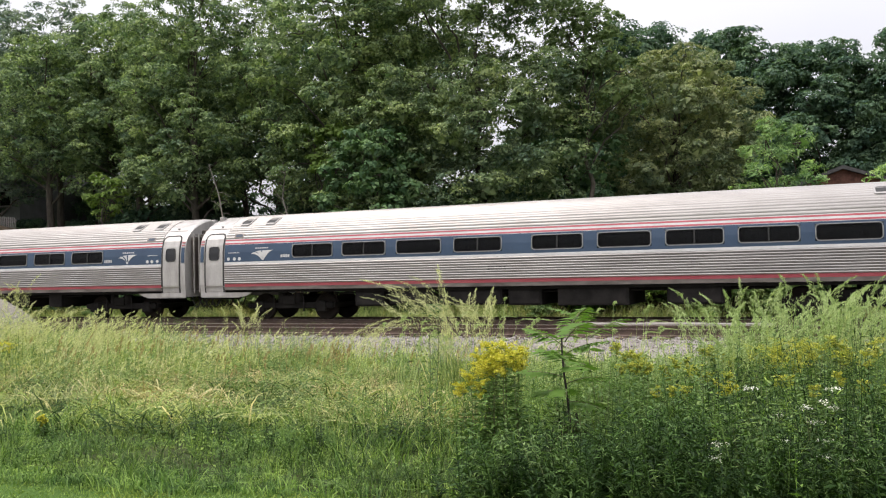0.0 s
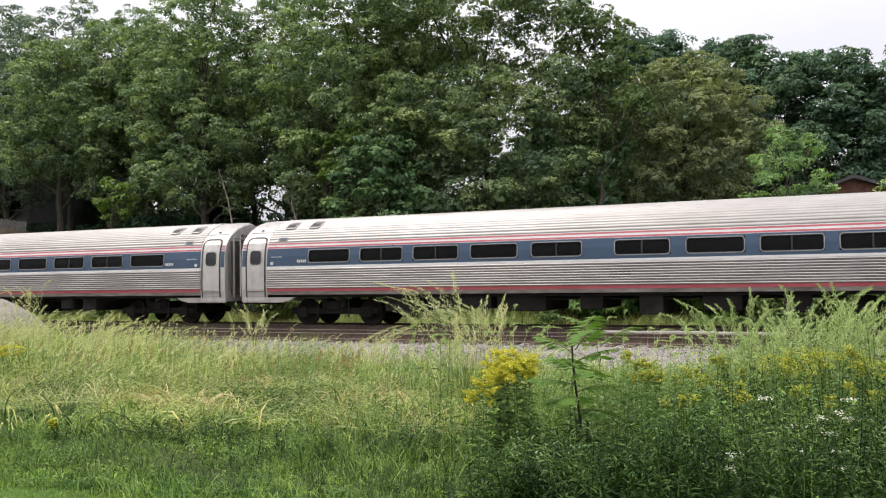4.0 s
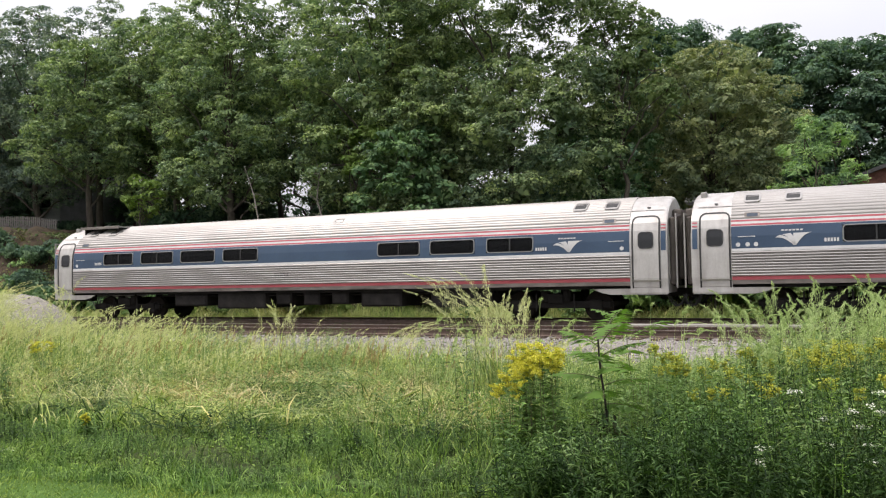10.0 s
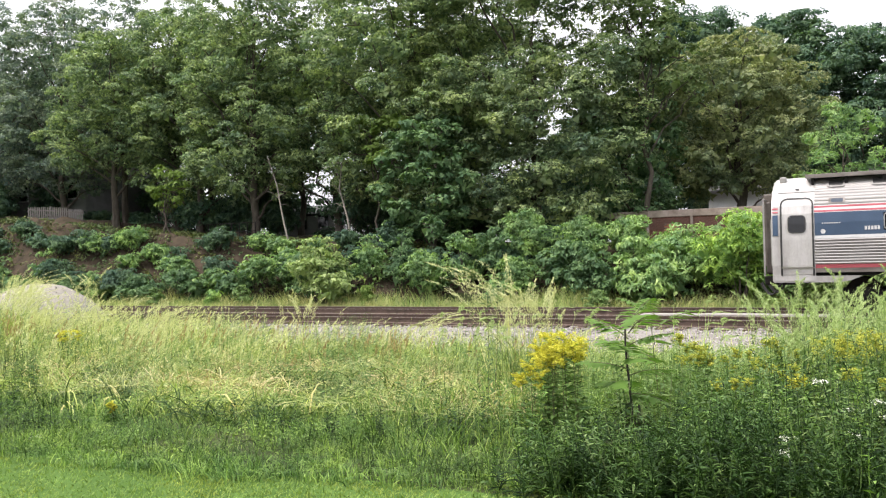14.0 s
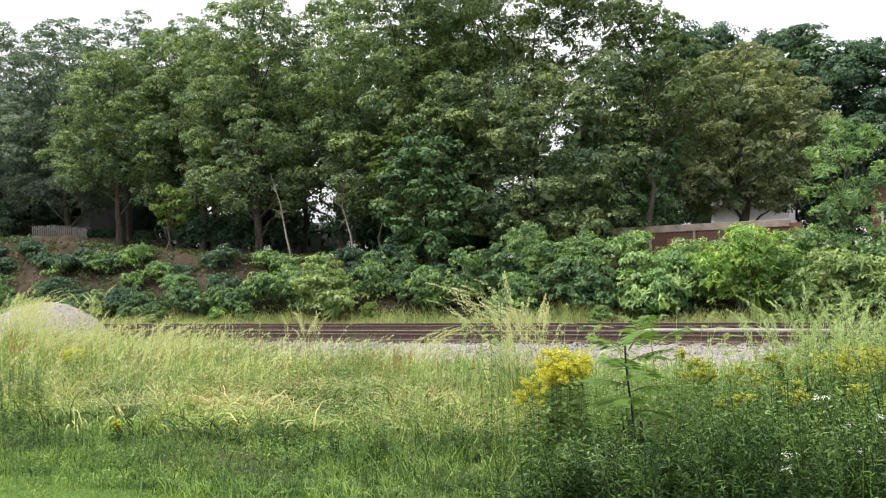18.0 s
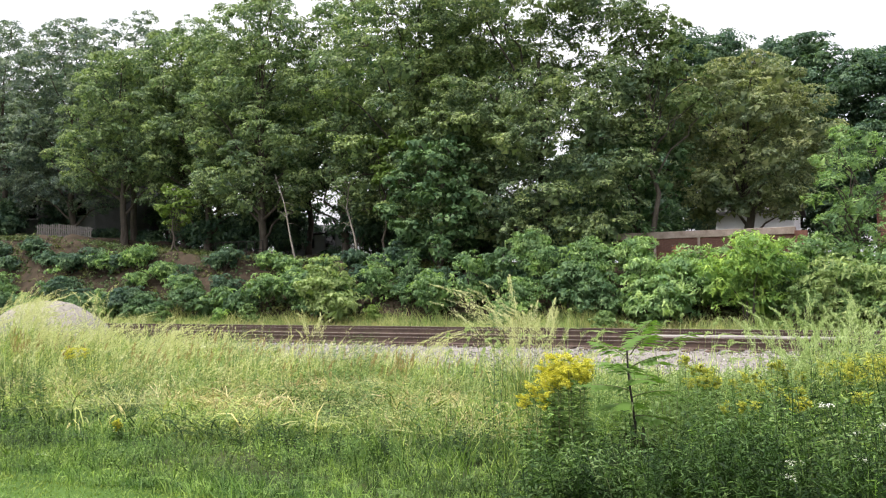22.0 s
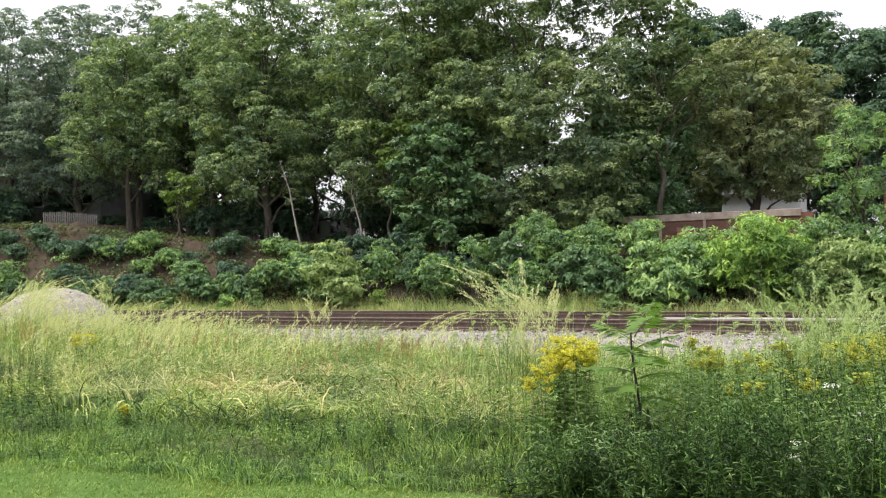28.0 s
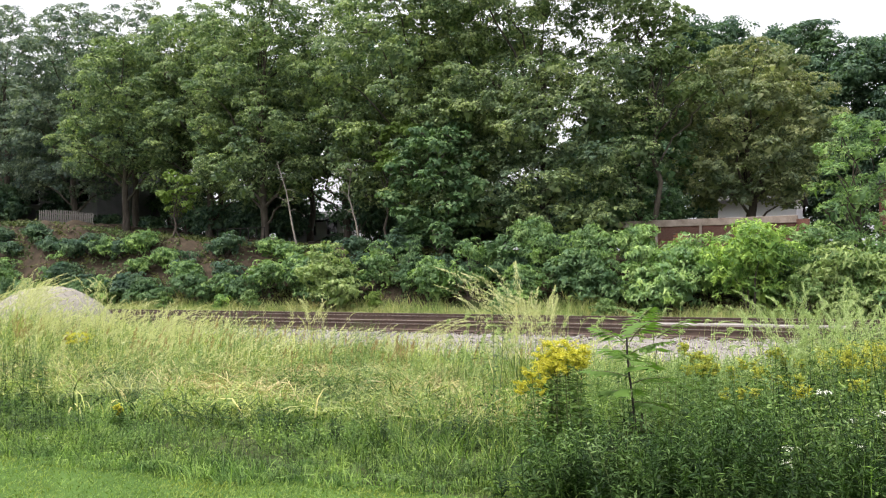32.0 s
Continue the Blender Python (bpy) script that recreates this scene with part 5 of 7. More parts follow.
def build_house(x, y, w, d, h, roof_h, wall_mat, label, rz=0.0, windows=3, z0=None, gable_front=False):
    z0 = float(ground_height(x, y)) - 0.1 if z0 is None else z0
    root = empty("house", pose(x, y, z0, 0, 0, rz), label, "house", "houses behind the trees")
    part("house_body", boxed(-w / 2, w / 2, -d / 2, d / 2, 0, h), wall_mat, root)
    bm = bmesh.new()
    if gable_front:
        pts = [(-w / 2 - 0.35, h - 0.1), (0, h + roof_h), (w / 2 + 0.35, h - 0.1), (w / 2 + 0.35, h + 0.06), (0, h + roof_h + 0.18), (-w / 2 - 0.35, h + 0.06)]
        a = [bm.verts.new((u, -d / 2 - 0.3, z)) for u, z in pts]
        b = [bm.verts.new((u, d / 2 + 0.3, z)) for u, z in pts]
    else:
        pts = [(-d / 2 - 0.35, h - 0.1), (0, h + roof_h), (d / 2 + 0.35, h - 0.1), (d / 2 + 0.35, h + 0.06), (0, h + roof_h + 0.18), (-d / 2 - 0.35, h + 0.06)]
        a = [bm.verts.new((-w / 2 - 0.3, u, z)) for u, z in pts]
        b = [bm.verts.new((w / 2 + 0.3, u, z)) for u, z in pts]
    n = len(pts)
    for k in range(n):
        bm.faces.new((a[k], b[k], b[(k + 1) % n], a[(k + 1) % n]))
    for r in (a, b):
        bm.faces.new((r[0], r[1], r[4], r[5]))
        bm.faces.new((r[1], r[2], r[3], r[4]))
    bmesh.ops.recalc_face_normals(bm, faces=bm.faces)
    part("roof", bm, M_ROOFING, root, "dark shingled roof")
    for s in (-1, 1):
        bm = bmesh.new()
        if gable_front:
            tri = [bm.verts.new(p) for p in ((-w / 2, s * d / 2, h), (w / 2, s * d / 2, h), (0, s * d / 2, h + roof_h))]
        else:
            tri = [bm.verts.new(p) for p in ((s * w / 2, -d / 2, h), (s * w / 2, d / 2, h), (s * w / 2, 0, h + roof_h))]
        bm.faces.new(tri)
        part("gable", bm, wall_mat, root)
    for k in range(windows):
        u = -w / 2 + w * (k + 0.5) / windows
        win = part("window", boxed(u - 0.55, u + 0.55, -d / 2 - 0.04, -d / 2 + 0.02, h * 0.4, h * 0.4 + 1.4), M_WHITE, root, "white framed window")
        part("pane", boxed(u - 0.45, u + 0.45, -d / 2 - 0.05, -d / 2 - 0.042, h * 0.4 + 0.1, h * 0.4 + 1.3), M_DARKGLASS, win)
    return root


def brick_panel(parent, x0, x1, z0, z1, y, mat, name="brick"):
    """Courses of separate bricks on a mortar face."""
    me = bpy.data.meshes.new(name)
    bm = boxed(-0.105, 0.105, -0.012, 0.012, -0.031, 0.031, bevel=0.004)
    bm.to_mesh(me)
    bm.free()
    me.materials.append(mat)
    row, z = 0, z0 + 0.04
    while z < z1 - 0.03:
        x = x0 + (0.115 if row % 2 else 0.22)
        while x < x1 - 0.1:
            link(name, me, parent, "", pose(x, y, z))
            x += 0.225
        z += 0.075
        row += 1


def build_wall():
    zb = 1.6
    root = empty("brick_wall", pose(0, 37.0, 0), "old brick wall with a broad weathered concrete coping", "wall")
    part("wall_core", boxed(-10.2, -3.0, 0.0, 0.3, zb, 3.36), M_BRICK, root, "dark red brickwork")
    part("coping", boxed(-10.3, -2.94, -0.06, 0.36, 3.36, 3.66, bevel=0.02), M_CONCRETE, root, "pinkish weathered concrete coping")
    for x in (-8.6, -6.74):
        part("pilaster", boxed(x - 0.05, x + 0.05, -0.1, 0.0, zb, 3.62), M_CONCRETE, root, "pale narrow post")
    part("end_pier", boxed(-2.98, -2.5, -0.08, 0.38, zb, 3.5, bevel=0.01), M_BRICK, root)
    part("patched_opening", boxed(-7.9, -7.2, -0.02, 0.0, 2.4, 3.1), M_MORTAR, root, "patch of newer orange brick")
    patch = root.children[-1]
    brick_panel(patch, -7.9, -7.2, 2.4, 3.1, -0.03, M_BRICKORANGE)
    brick_panel(root, -9.4, -3.0, 2.84, 3.36, -0.008, M_BRICKDARK)


M_BRICKDARK = plain("weathered_red_brick", [(0.3, (0.1, 0.055, 0.045)), (0.7, (0.22, 0.125, 0.1))], 3, 0.92, bump=0.008)


def build_slab():
    root = empty("concrete_kerb", pose(0, 24.75, 0), "pale low concrete kerb between the tracks", "kerb")
    for k in range(3):
        x = -6.0 + k * 1.75
        part("kerb_stone", boxed(x, x + 1.73, -0.3, 0.3, -0.35, -0.02 + 0.01 * (k % 2), bevel=0.02), M_PALECONC, root)


M_PALECONC = plain("pale_concrete", [(0.3, (0.26, 0.24, 0.22)), (0.7, (0.38, 0.36, 0.335))], 1.5, 0.9, bump=0.01)


def build_dead_sapling(path, twigs, seed):
    rng = np.random.default_rng(seed)
    root = empty("dead_sapling", pose(*path[0]), "pale bare leaning dead sapling", "dead tree", "bare saplings")
    base = np.array(path[0])
    pts = [np.array(p) - base for p in path]
    pieces = [tube(pts, np.linspace(0.06, 0.02, len(pts)), 6)]
    for k in range(twigs):
        t = rng.uniform(0.35, 1.0) * (len(pts) - 1)
        i = min(len(pts) - 2, int(t))
        p = pts[i] * (1 - (t - i)) + pts[i + 1] * (t - i)
        d = rng.normal(0, 1, 3) * np.array([1, 0.5, 0.6]) + np.array([0, 0, 0.5])
        pieces.append(limb(rng, p, p + d / np.linalg.norm(d) * rng.uniform(0.4, 1.1), 0.018, 0.005, 0.06, 5))
    co, q = merge(pieces)
    link("bare_trunk", bulk("bare_trunk", co, q, M_BARKPALE, True), root)


def build_railing():
    root = empty("metal_railing", pose(-31.4, 36.6, float(ground_height(-31.4, 36.6))), "dark thin metal railing at the top of the bank", "railing")
    for k in range(7):
        part("post", boxed(k * 0.55 - 1.65, k * 0.55 - 1.61, -0.02, 0.02, -0.2, 1.05), M_GREYBOX, root)
    for z in (0.55, 1.02):
        part("rail", boxed(-1.7, 1.72, -0.018, 0.018, z, z + 0.035), M_GREYBOX, root)


def build_buildings():
    build_dead_sapling([(-26.5, 35.3, 2.6), (-26.9, 35.3, 4.2), (-27.3, 35.4, 5.8), (-27.9, 35.4, 7.4)], 5, 1)
    build_dead_sapling([(-22.6, 35.2, 2.3), (-22.9, 35.2, 4.0), (-23.4, 35.3, 5.4), (-23.2, 35.3, 6.8)], 12, 2)
    build_railing()
    for k, (x, y, h, w, mat) in enumerate(((-19.0, 30.6, 1.0, 0.55, L_YELLOW), (-25.5, 30.5, 1.1, 1.0, L_WEED), (-27.2, 30.4, 0.9, 0.9, L_BRIGHT), (-13.2, 30.6, 0.9, 0.8, L_SHRUB), (-31.0, 30.6, 1.0, 1.0, L_WEED), (-9.0, 30.4, 0.8, 0.9, L_WEED), (-2.4, 30.2, 1.6, 1.6, L_WEED), (-0.8, 30.6, 2.2, 2.0, L_WEED), (0.8, 30.4, 1.8, 1.8, L_SHRUB))):
        build_shrub(x, y, h, w, "small leafy weed on the far verge", mat, 950 + k, leaf=0.13, density=6.0, clump=0.18)
    build_slab()
    build_fence()
    build_house(-55.0, 47.0, 7.5, 7.0, 5.0, 2.2, M_SIDINGGREY, "grey sided house in deep shade behind the picket fence", 4)
    build_house(-68.0, 48.0, 8.0, 7.0, 6.5, 2.5, M_SIDINGTAN, "tan house glimpsed through the trees", 0)
    build_house(-61.5, 54.0, 4.5, 5.0, 4.2, 1.8, M_SIDINGPINK, "small pinkish house glimpsed between trunks", 0, 2)
    build_house(-38.0, 56.0, 6.0, 7.0, 1.9, 0.8, M_SIDINGWHITE, "white sided house glimpsed between trunks", -3)
    build_house(-5.9, 50.5, 4.0, 4.0, 3.6, 0.3, M_SIDINGWHITE, "white building behind the brick wall", 0, 0, z0=1.6)
    house = build_house(1.9, 48.5, 3.8, 7.0, 3.85, 0.72, M_BRICK, "low gabled red brick building with a dark roof edge", 0, 2, z0=1.55, gable_front=True)
    build_wall()


M_SIDINGPINK = plain("pink_brick_siding", [(0.3, (0.42, 0.22, 0.18)), (0.7, (0.55, 0.32, 0.27))], 3, 0.85)


def build_mound():
    """A heap of pale gravel beside the track, half hidden in grass."""
    rng = np.random.default_rng(9)
    bm = bmesh.new()
    bmesh.ops.create_grid(bm, x_segments=46, y_segments=40, size=1)
    for v in bm.verts:
        r = math.hypot(v.co.x, v.co.y)
        v.co.z = 1.78 * max(0.0, 1 - r ** 2.3) - 0.1 + rng.normal(0, 0.02)
        v.co.x *= 2.7
        v.co.y *= 2.4
    root = empty("gravel_heap", pose(-23.9, 18.6, -0.5), "low heap of pale gravel half hidden in the grass", "gravel heap")
    part("gravel", bm, M_GRAVEL, root, smooth=True)
    n = 1500
    a, r = rng.uniform(0, 6.28, n), np.sqrt(rng.uniform(0, 1, n)) * 0.95
    c = np.stack([np.cos(a) * r * 2.7, np.sin(a) * r * 2.4, 1.78 * (1 - r ** 2.3) - 0.09], 1)
    co, q = leaves(rng, c, np.tile([0, 0, 1.0], (n, 1)), 0.045, 0.9, 0.4)
    tagged(link("gravel_scatter", bulk("gravel_scatter", co, q, M_GRAVEL), root), kind="stuff")


# ---------------------------------------------------------------- grass and weeds
def swell(x, y, k=1.0, seed=0.0):
    """A smooth wandering value between 0 and 1 over the plan."""
    v = np.sin(x * 1.1 * k + 1.7 * np.sin(y * 0.7 * k + seed) + seed) + np.sin(y * 1.6 * k - 1.3 * np.sin(x * 0.8 * k + 2 * seed)) + 0.6 * np.sin((x + y) * 2.3 * k + 3 * seed)
    return np.clip(v / 5.2 + 0.5, 0, 1)


def scatter(rng, n, x0, x1, y0, y1, clump=0.0, k=1.0, seed=0.0):
    """Places in a rectangle, thinned where the swell is low and drawn together into tufts."""
    m = int(n * 1.6)
    p = np.stack([rng.uniform(x0, x1, m), rng.uniform(y0, y1, m)], 1)
    if clump:
        t = np.stack([rng.uniform(x0, x1, m // 30 + 1), rng.uniform(y0, y1, m // 30 + 1)], 1)
        pick = rng.integers(0, len(t), m)
        p = np.where(rng.uniform(0, 1, (m, 1)) < 0.7, t[pick] + rng.normal(0, clump, (m, 2)), p)
    keep = rng.uniform(0, 1, m) < 0.25 + 0.9 * swell(p[:, 0], p[:, 1], k, seed)
    p = p[keep & (p[:, 0] > x0) & (p[:, 0] < x1) & (p[:, 1] > y0) & (p[:, 1] < y1)]
    return p[:n]


def stand(p, dz=-0.02):
    return np.column_stack([p, ground_height(p[:, 0], p[:, 1]) + dz])


def stuff(name, pieces, material, label, category="grass"):
    co, q = merge(pieces)
    return tagged(link(name, bulk(name, co, q, material)), label, category, kind="stuff")


def panicles(rng, roots, height, plume, material_leaf=0.03, wind=(0.2, 0.0), per=26, droop=0.5, thin=0.0035, fluff=0.075, slim=0.16):
    """Grass stems, each bearing a loose drooping seed head."""
    n = len(roots)
    hgt = np.broadcast_to(height, (n,)) * rng.uniform(0.7, 1.2, n)
    az = rng.uniform(0, 2 * np.pi, n)
    lean = np.stack([np.cos(az) * 0.15 + wind[0], np.sin(az) * 0.15 + wind[1], np.ones(n)], 1)
    lean /= np.linalg.norm(lean, axis=1)[:, None]
    top = roots + lean * hgt[:, None]
    side = np.stack([np.cos(az), np.sin(az), np.zeros(n)], 1) * thin
    mid = (roots + top) / 2 + np.array([0, 0, 0.03])
    co = np.stack([roots - side, roots + side, mid + side, mid - side, top + side * 0.5, top - side * 0.5], 1).reshape(-1, 3)
    k = (np.arange(n) * 6)[:, None]
    stems = (co, np.concatenate([k + np.array([[0, 1, 2, 3]]), k + np.array([[3, 2, 4, 5]])], 1).reshape(-1, 4))
    s = rng.uniform(0, 1, (n, per, 1))
    ln = np.broadcast_to(plume, (n,))[:, None, None] * rng.uniform(0.7, 1.3, (n, 1, 1))
    bend = np.stack([np.cos(az) * 0.3 + wind[0] * 2.2, np.sin(az) * 0.3 + wind[1] * 2.2, np.zeros(n)], 1)[:, None]
    ax = top[:, None] + lean[:, None] * s * ln + bend * s ** 2 * ln * droop * 1.5 - np.array([0, 0, 1.0]) * s ** 2 * ln * droop * 0.7
    ax = ax + rng.normal(0, 1, (n, per, 3)) * ln * fluff * (1.05 - s) * np.array([1, 1, 0.8])
    dirn = (lean[:, None] + bend * s * droop * 2 - np.array([0, 0, 1.0]) * s * droop + rng.normal(0, 0.35, (n, per, 3))).reshape(-1, 3)
    dirn /= np.linalg.norm(dirn, axis=1)[:, None] + 1e-9
    c = ax.reshape(-1, 3)
    sd = np.cross(dirn, rng.normal(0, 1, c.shape))
    sd /= np.linalg.norm(sd, axis=1)[:, None] + 1e-9
    l = material_leaf * rng.uniform(0.6, 1.5, (len(c), 1))
    v = np.stack([c - dirn * l, c + sd * l * slim, c + dirn * l, c - sd * l * slim], 1).reshape(-1, 3)
    return stems, (v, np.arange(4 * len(c)).reshape(-1, 4))


def leafy_stems(rng, roots, height, per, leaf, slim=0.2, wobble=0.08, thin=0.004, tilt=0.9, top_heavy=0.0, vary=0.3):
    """Upright weed stems set with narrow leaves from near the ground to the tip."""
    n = len(roots)
    hgt = np.broadcast_to(height, (n,)) * rng.uniform(1 - vary, 1 + vary * 0.6, n)
    az = rng.uniform(0, 2 * np.pi, n)
    lean = np.stack([rng.normal(0, wobble, n), rng.normal(0, wobble, n), np.ones(n)], 1)
    tops = roots + lean * hgt[:, None]
    side = np.stack([np.cos(az), np.sin(az), np.zeros(n)], 1) * thin
    mid = (roots + tops) / 2 + np.append(rng.normal(0, 0.02, 2), 0)
    co = np.stack([roots - side, roots + side, mid + side * 0.8, mid - side * 0.8, tops + side * 0.4, tops - side * 0.4], 1).reshape(-1, 3)
    k = (np.arange(n) * 6)[:, None]
    stems = (co, np.concatenate([k + np.array([[0, 1, 2, 3]]), k + np.array([[3, 2, 4, 5]])], 1).reshape(-1, 4))
    s = np.linspace(0.12, 1.0, per)[None, :, None] ** (1 - top_heavy * 0.5)
    pos = roots[:, None] + lean[:, None] * hgt[:, None, None] * s + rng.normal(0, 0.004, (n, per, 3))
    a = (np.arange(per)[None] * 2.4 + az[:, None])[:, :, None]
    up = rng.uniform(-0.15, tilt, (n, per, 1))
    d = np.concatenate([np.cos(a), np.sin(a), up], 2)
    d /= np.linalg.norm(d, axis=2)[:, :, None]
    l = leaf * rng.uniform(0.6, 1.25, (n, per, 1)) * (1.15 - 0.65 * s)
    sd = np.concatenate([-np.sin(a), np.cos(a), rng.normal(0, 0.3, (n, per, 1))], 2) * l * slim * 0.5
    tip = pos + d * l - np.array([0, 0, 0.18]) * l
    m = pos + d * l * 0.45
    v = np.stack([pos, m + sd, tip, m - sd], 2).reshape(-1, 3)
    return stems, (v, np.arange(4 * n * per).reshape(-1, 4)), tops


def build_grass():
    rng = np.random.default_rng(77)
    # mown lawn where the camera stands
    def lush_edge(x):
        return 5.8 + 0.175 * x + 0.1 * np.sin(x * 1.7) + 0.06 * np.sin(x * 4.3)

    p = scatter(rng, 85000, -11, 0.8, 3.8, 6.2)
    p = p[p[:, 1] < lush_edge(p[:, 0]) + 0.35 + rng.normal(0, 0.06, len(p))]
    stuff("lawn_grass", [blades(rng, stand(p), 0.05, 0.7, 0.0095, 0.6)], G_LAWN, "short mown green lawn")
    # green grassy strip behind the lawn
    p = scatter(rng, 46000, -14, -1.6, 4.4, 8.8, 0.06, 0.9, 1.0)
    p = p[p[:, 1] > lush_edge(p[:, 0]) + 0.2 + rng.normal(0, 0.05, len(p))]
    hgt = 0.07 + 0.25 * swell(p[:, 0], p[:, 1], 1.7, 2.0) ** 1.8
    m = len(p)
    stuff("green_grass", [strands(rng, stand(p), hgt, 0.0075, rng.uniform(0, 6.28, m), np.abs(rng.normal(0.1, 0.5, m)), rng.uniform(0.3, 2.4, m), 3, 1.2)], G_LUSH, "ragged shin-high green grass behind the lawn")
    p = scatter(rng, 1500, -14, -1.8, 4.6, 8.8, 0.11, 1.9, 4.0)
    p = p[p[:, 1] > lush_edge(p[:, 0]) + 0.3]
    st, lv, _ = leafy_stems(rng, stand(p), 0.07 + 0.4 * swell(p[:, 0], p[:, 1], 2.0, 7.0) ** 2, 14, 0.06, 0.34, wobble=0.25)
    stuff("low_weeds", [st, lv], L_LOWWEED, "low leafy green weeds along the lawn edge", "weeds")
    # flattened grass in swathes and matted mounds over green regrowth
    p = scatter(rng, 11000, -18, -2.8, 6.8, 13.4, 0.08, 1.2, 8.0)
    m = len(p)
    stuff("under_grass", [strands(rng, stand(p), 0.22, 0.0095, rng.uniform(0, 6.28, m), np.abs(rng.normal(0, 0.4, m)), rng.uniform(0.2, 1.6, m), 4)], G_GREEN, "green grass growing through the flattened straw")
    pieces = []
    for k in range(900):
        cx, cy = rng.uniform(-17.5, -3.0), 7.0 + 5.7 * rng.uniform() ** 0.8
        if rng.uniform() > (1.35 * swell(np.array(cx), np.array(cy), 1.3, 3.0) - 0.05) * min(1.0, 0.2 + (cy - 7.0) * 0.8):
            continue
        m = int(rng.uniform(10, 30))
        flow = 0.6 * math.sin(cx * 0.9 + 0.8 * cy) + 0.5 * math.sin(cy * 2.3 - cx)
        az = flow + (0.0 if rng.uniform() < 0.6 else 3.14) + (rng.normal(0, 1.2) if rng.uniform() < 0.5 else 0)
        p = np.stack([rng.normal(0, 0.2, m), rng.normal(0, 0.14, m)], 1)
        p = np.stack([cx + p[:, 0] * math.cos(az) - p[:, 1] * math.sin(az), cy + p[:, 0] * math.sin(az) + p[:, 1] * math.cos(az)], 1)
        z = stand(p, 0.0)
        z[:, 2] += rng.uniform(0.02, 0.2) + rng.uniform(-0.02, 0.06, m)
        pieces.append(strands(rng, z, rng.uniform(0.3, 0.6), rng.uniform(0.006, 0.009), az + rng.normal(0, 0.35, m), rng.normal(1.2, 0.25, m), rng.uniform(0.1, 0.9, m), 5, 1.3))
    stuff("flattened_grass", pieces, G_STRAW, "flattened pale yellow-green grass lying in swathes")
    mats = [[], [], []]
    for k in range(900):
        cx, cy = rng.uniform(-17.0, -3.6), rng.uniform(7.2, 13.4)
        if cx > -5.5 and cy < 8.6:
            continue
        kind = swell(np.array(cx), np.array(cy), 1.5, 9.0) + rng.normal(0, 0.12)
        pick = 1 if kind < 0.42 else 2 if kind > 0.58 and cy > 8.4 else 0
        m = int(rng.uniform(22, 50))
        r = rng.uniform(0.08, 0.22)
        a = rng.uniform(0, 6.28)
        q = np.stack([cx + rng.normal(0, r * 1.5, m), cy + rng.normal(0, r, m)], 1)
        az = a + rng.normal(0, 0.5, m) if rng.uniform(0, 1) < 0.75 else rng.uniform(0, 6.28, m)
        mats[pick].append(strands(rng, stand(q), rng.uniform(0.3, 0.6), 0.014, az, np.abs(rng.normal(0.25, 0.2, m)), rng.uniform(1.4, 3.0, m), 4, 0.8))
    stuff("matted_grass", mats[0], G_MAT, "combed-over mounds of long yellow-green grass")
    # green regrowth, coloured dark to read as shaded hollows too
    stuff("dark_tussocks", mats[1], G_DARKTUFT, "dark green grass tussocks among the straw")
    stuff("dry_tussocks", mats[2], G_TANTUFT, "dry tawny grass tussocks among the straw")
    mats = []
    for k in range(190):
        cx = rng.uniform(-13.0, -1.9)
        cy = lush_edge(cx) + 0.45 + rng.uniform(0, 1) ** 1.4 * 3.0
        m = int(rng.uniform(30, 70))
        r = rng.uniform(0.08, 0.24)
        q = np.stack([cx + rng.normal(0, r * 1.5, m), cy + rng.normal(0, r, m)], 1)
        mats.append(strands(rng, stand(q), rng.uniform(0.13, 0.3), 0.0075, rng.uniform(0, 6.28, m), np.abs(rng.normal(0.2, 0.4, m)), rng.uniform(0.5, 2.6, m), 4, 1.2))
    stuff("green_tussocks", mats, G_DARKTUFT, "dark green grass tussocks behind the lawn")
    # tall seeding meadow
    x = np.concatenate([rng.uniform(-40, -3, 14000), rng.uniform(-36, -10, 18000)])
    y = np.concatenate([rng.uniform(11.6, 18.4, 14000), rng.uniform(8.4, 17.5, 18000)])
    tuft = rng.integers(0, 1300, len(x))
    tx, ty = x[tuft], y[tuft]
    near = rng.uniform(0, 1, len(x)) < 0.8
    x, y = np.where(near, tx + rng.normal(0, 0.14, len(x)), x), np.where(near, ty + rng.normal(0, 0.14, len(x)), y)
    sw = swell(x, y, 0.9, 6.0)
    keep = (rng.uniform(0, 1, len(x)) < 0.3 + sw) & (y > 8.2)
    x, y, sw = x[keep], y[keep], sw[keep]
    p = np.stack([x, y], 1)
    m = len(p)
    hgt = np.interp(x, [-30, -16, -12.5, -9, -3], [1.25, 1.05, 0.62, 0.42, 0.38]) * (0.45 + 0.8 * sw)
    gust = 0.4 * np.sin(x * 0.6 + y) + rng.normal(0, 1.6, m)
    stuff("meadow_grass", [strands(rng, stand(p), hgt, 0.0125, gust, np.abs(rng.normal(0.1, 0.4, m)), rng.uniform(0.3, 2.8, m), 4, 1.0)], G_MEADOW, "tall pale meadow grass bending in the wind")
    p = scatter(rng, 12000, -34, -8, 8.2, 16.5, 0.16, 0.9, 3.7)
    m = len(p)
    stuff("meadow_undergrowth", [strands(rng, stand(p), np.interp(p[:, 0], [-30, -14, -8], [0.8, 0.65, 0.35]), 0.012, rng.uniform(0, 6.28, m), np.abs(rng.normal(0.1, 0.3, m)), rng.uniform(0.3, 1.8, m), 4)], G_GREEN, "darker green grass at the foot of the meadow")
    p = scatter(rng, 2200, -36, -9.0, 8.8, 18.0, 0.3, 0.8, 2.5)
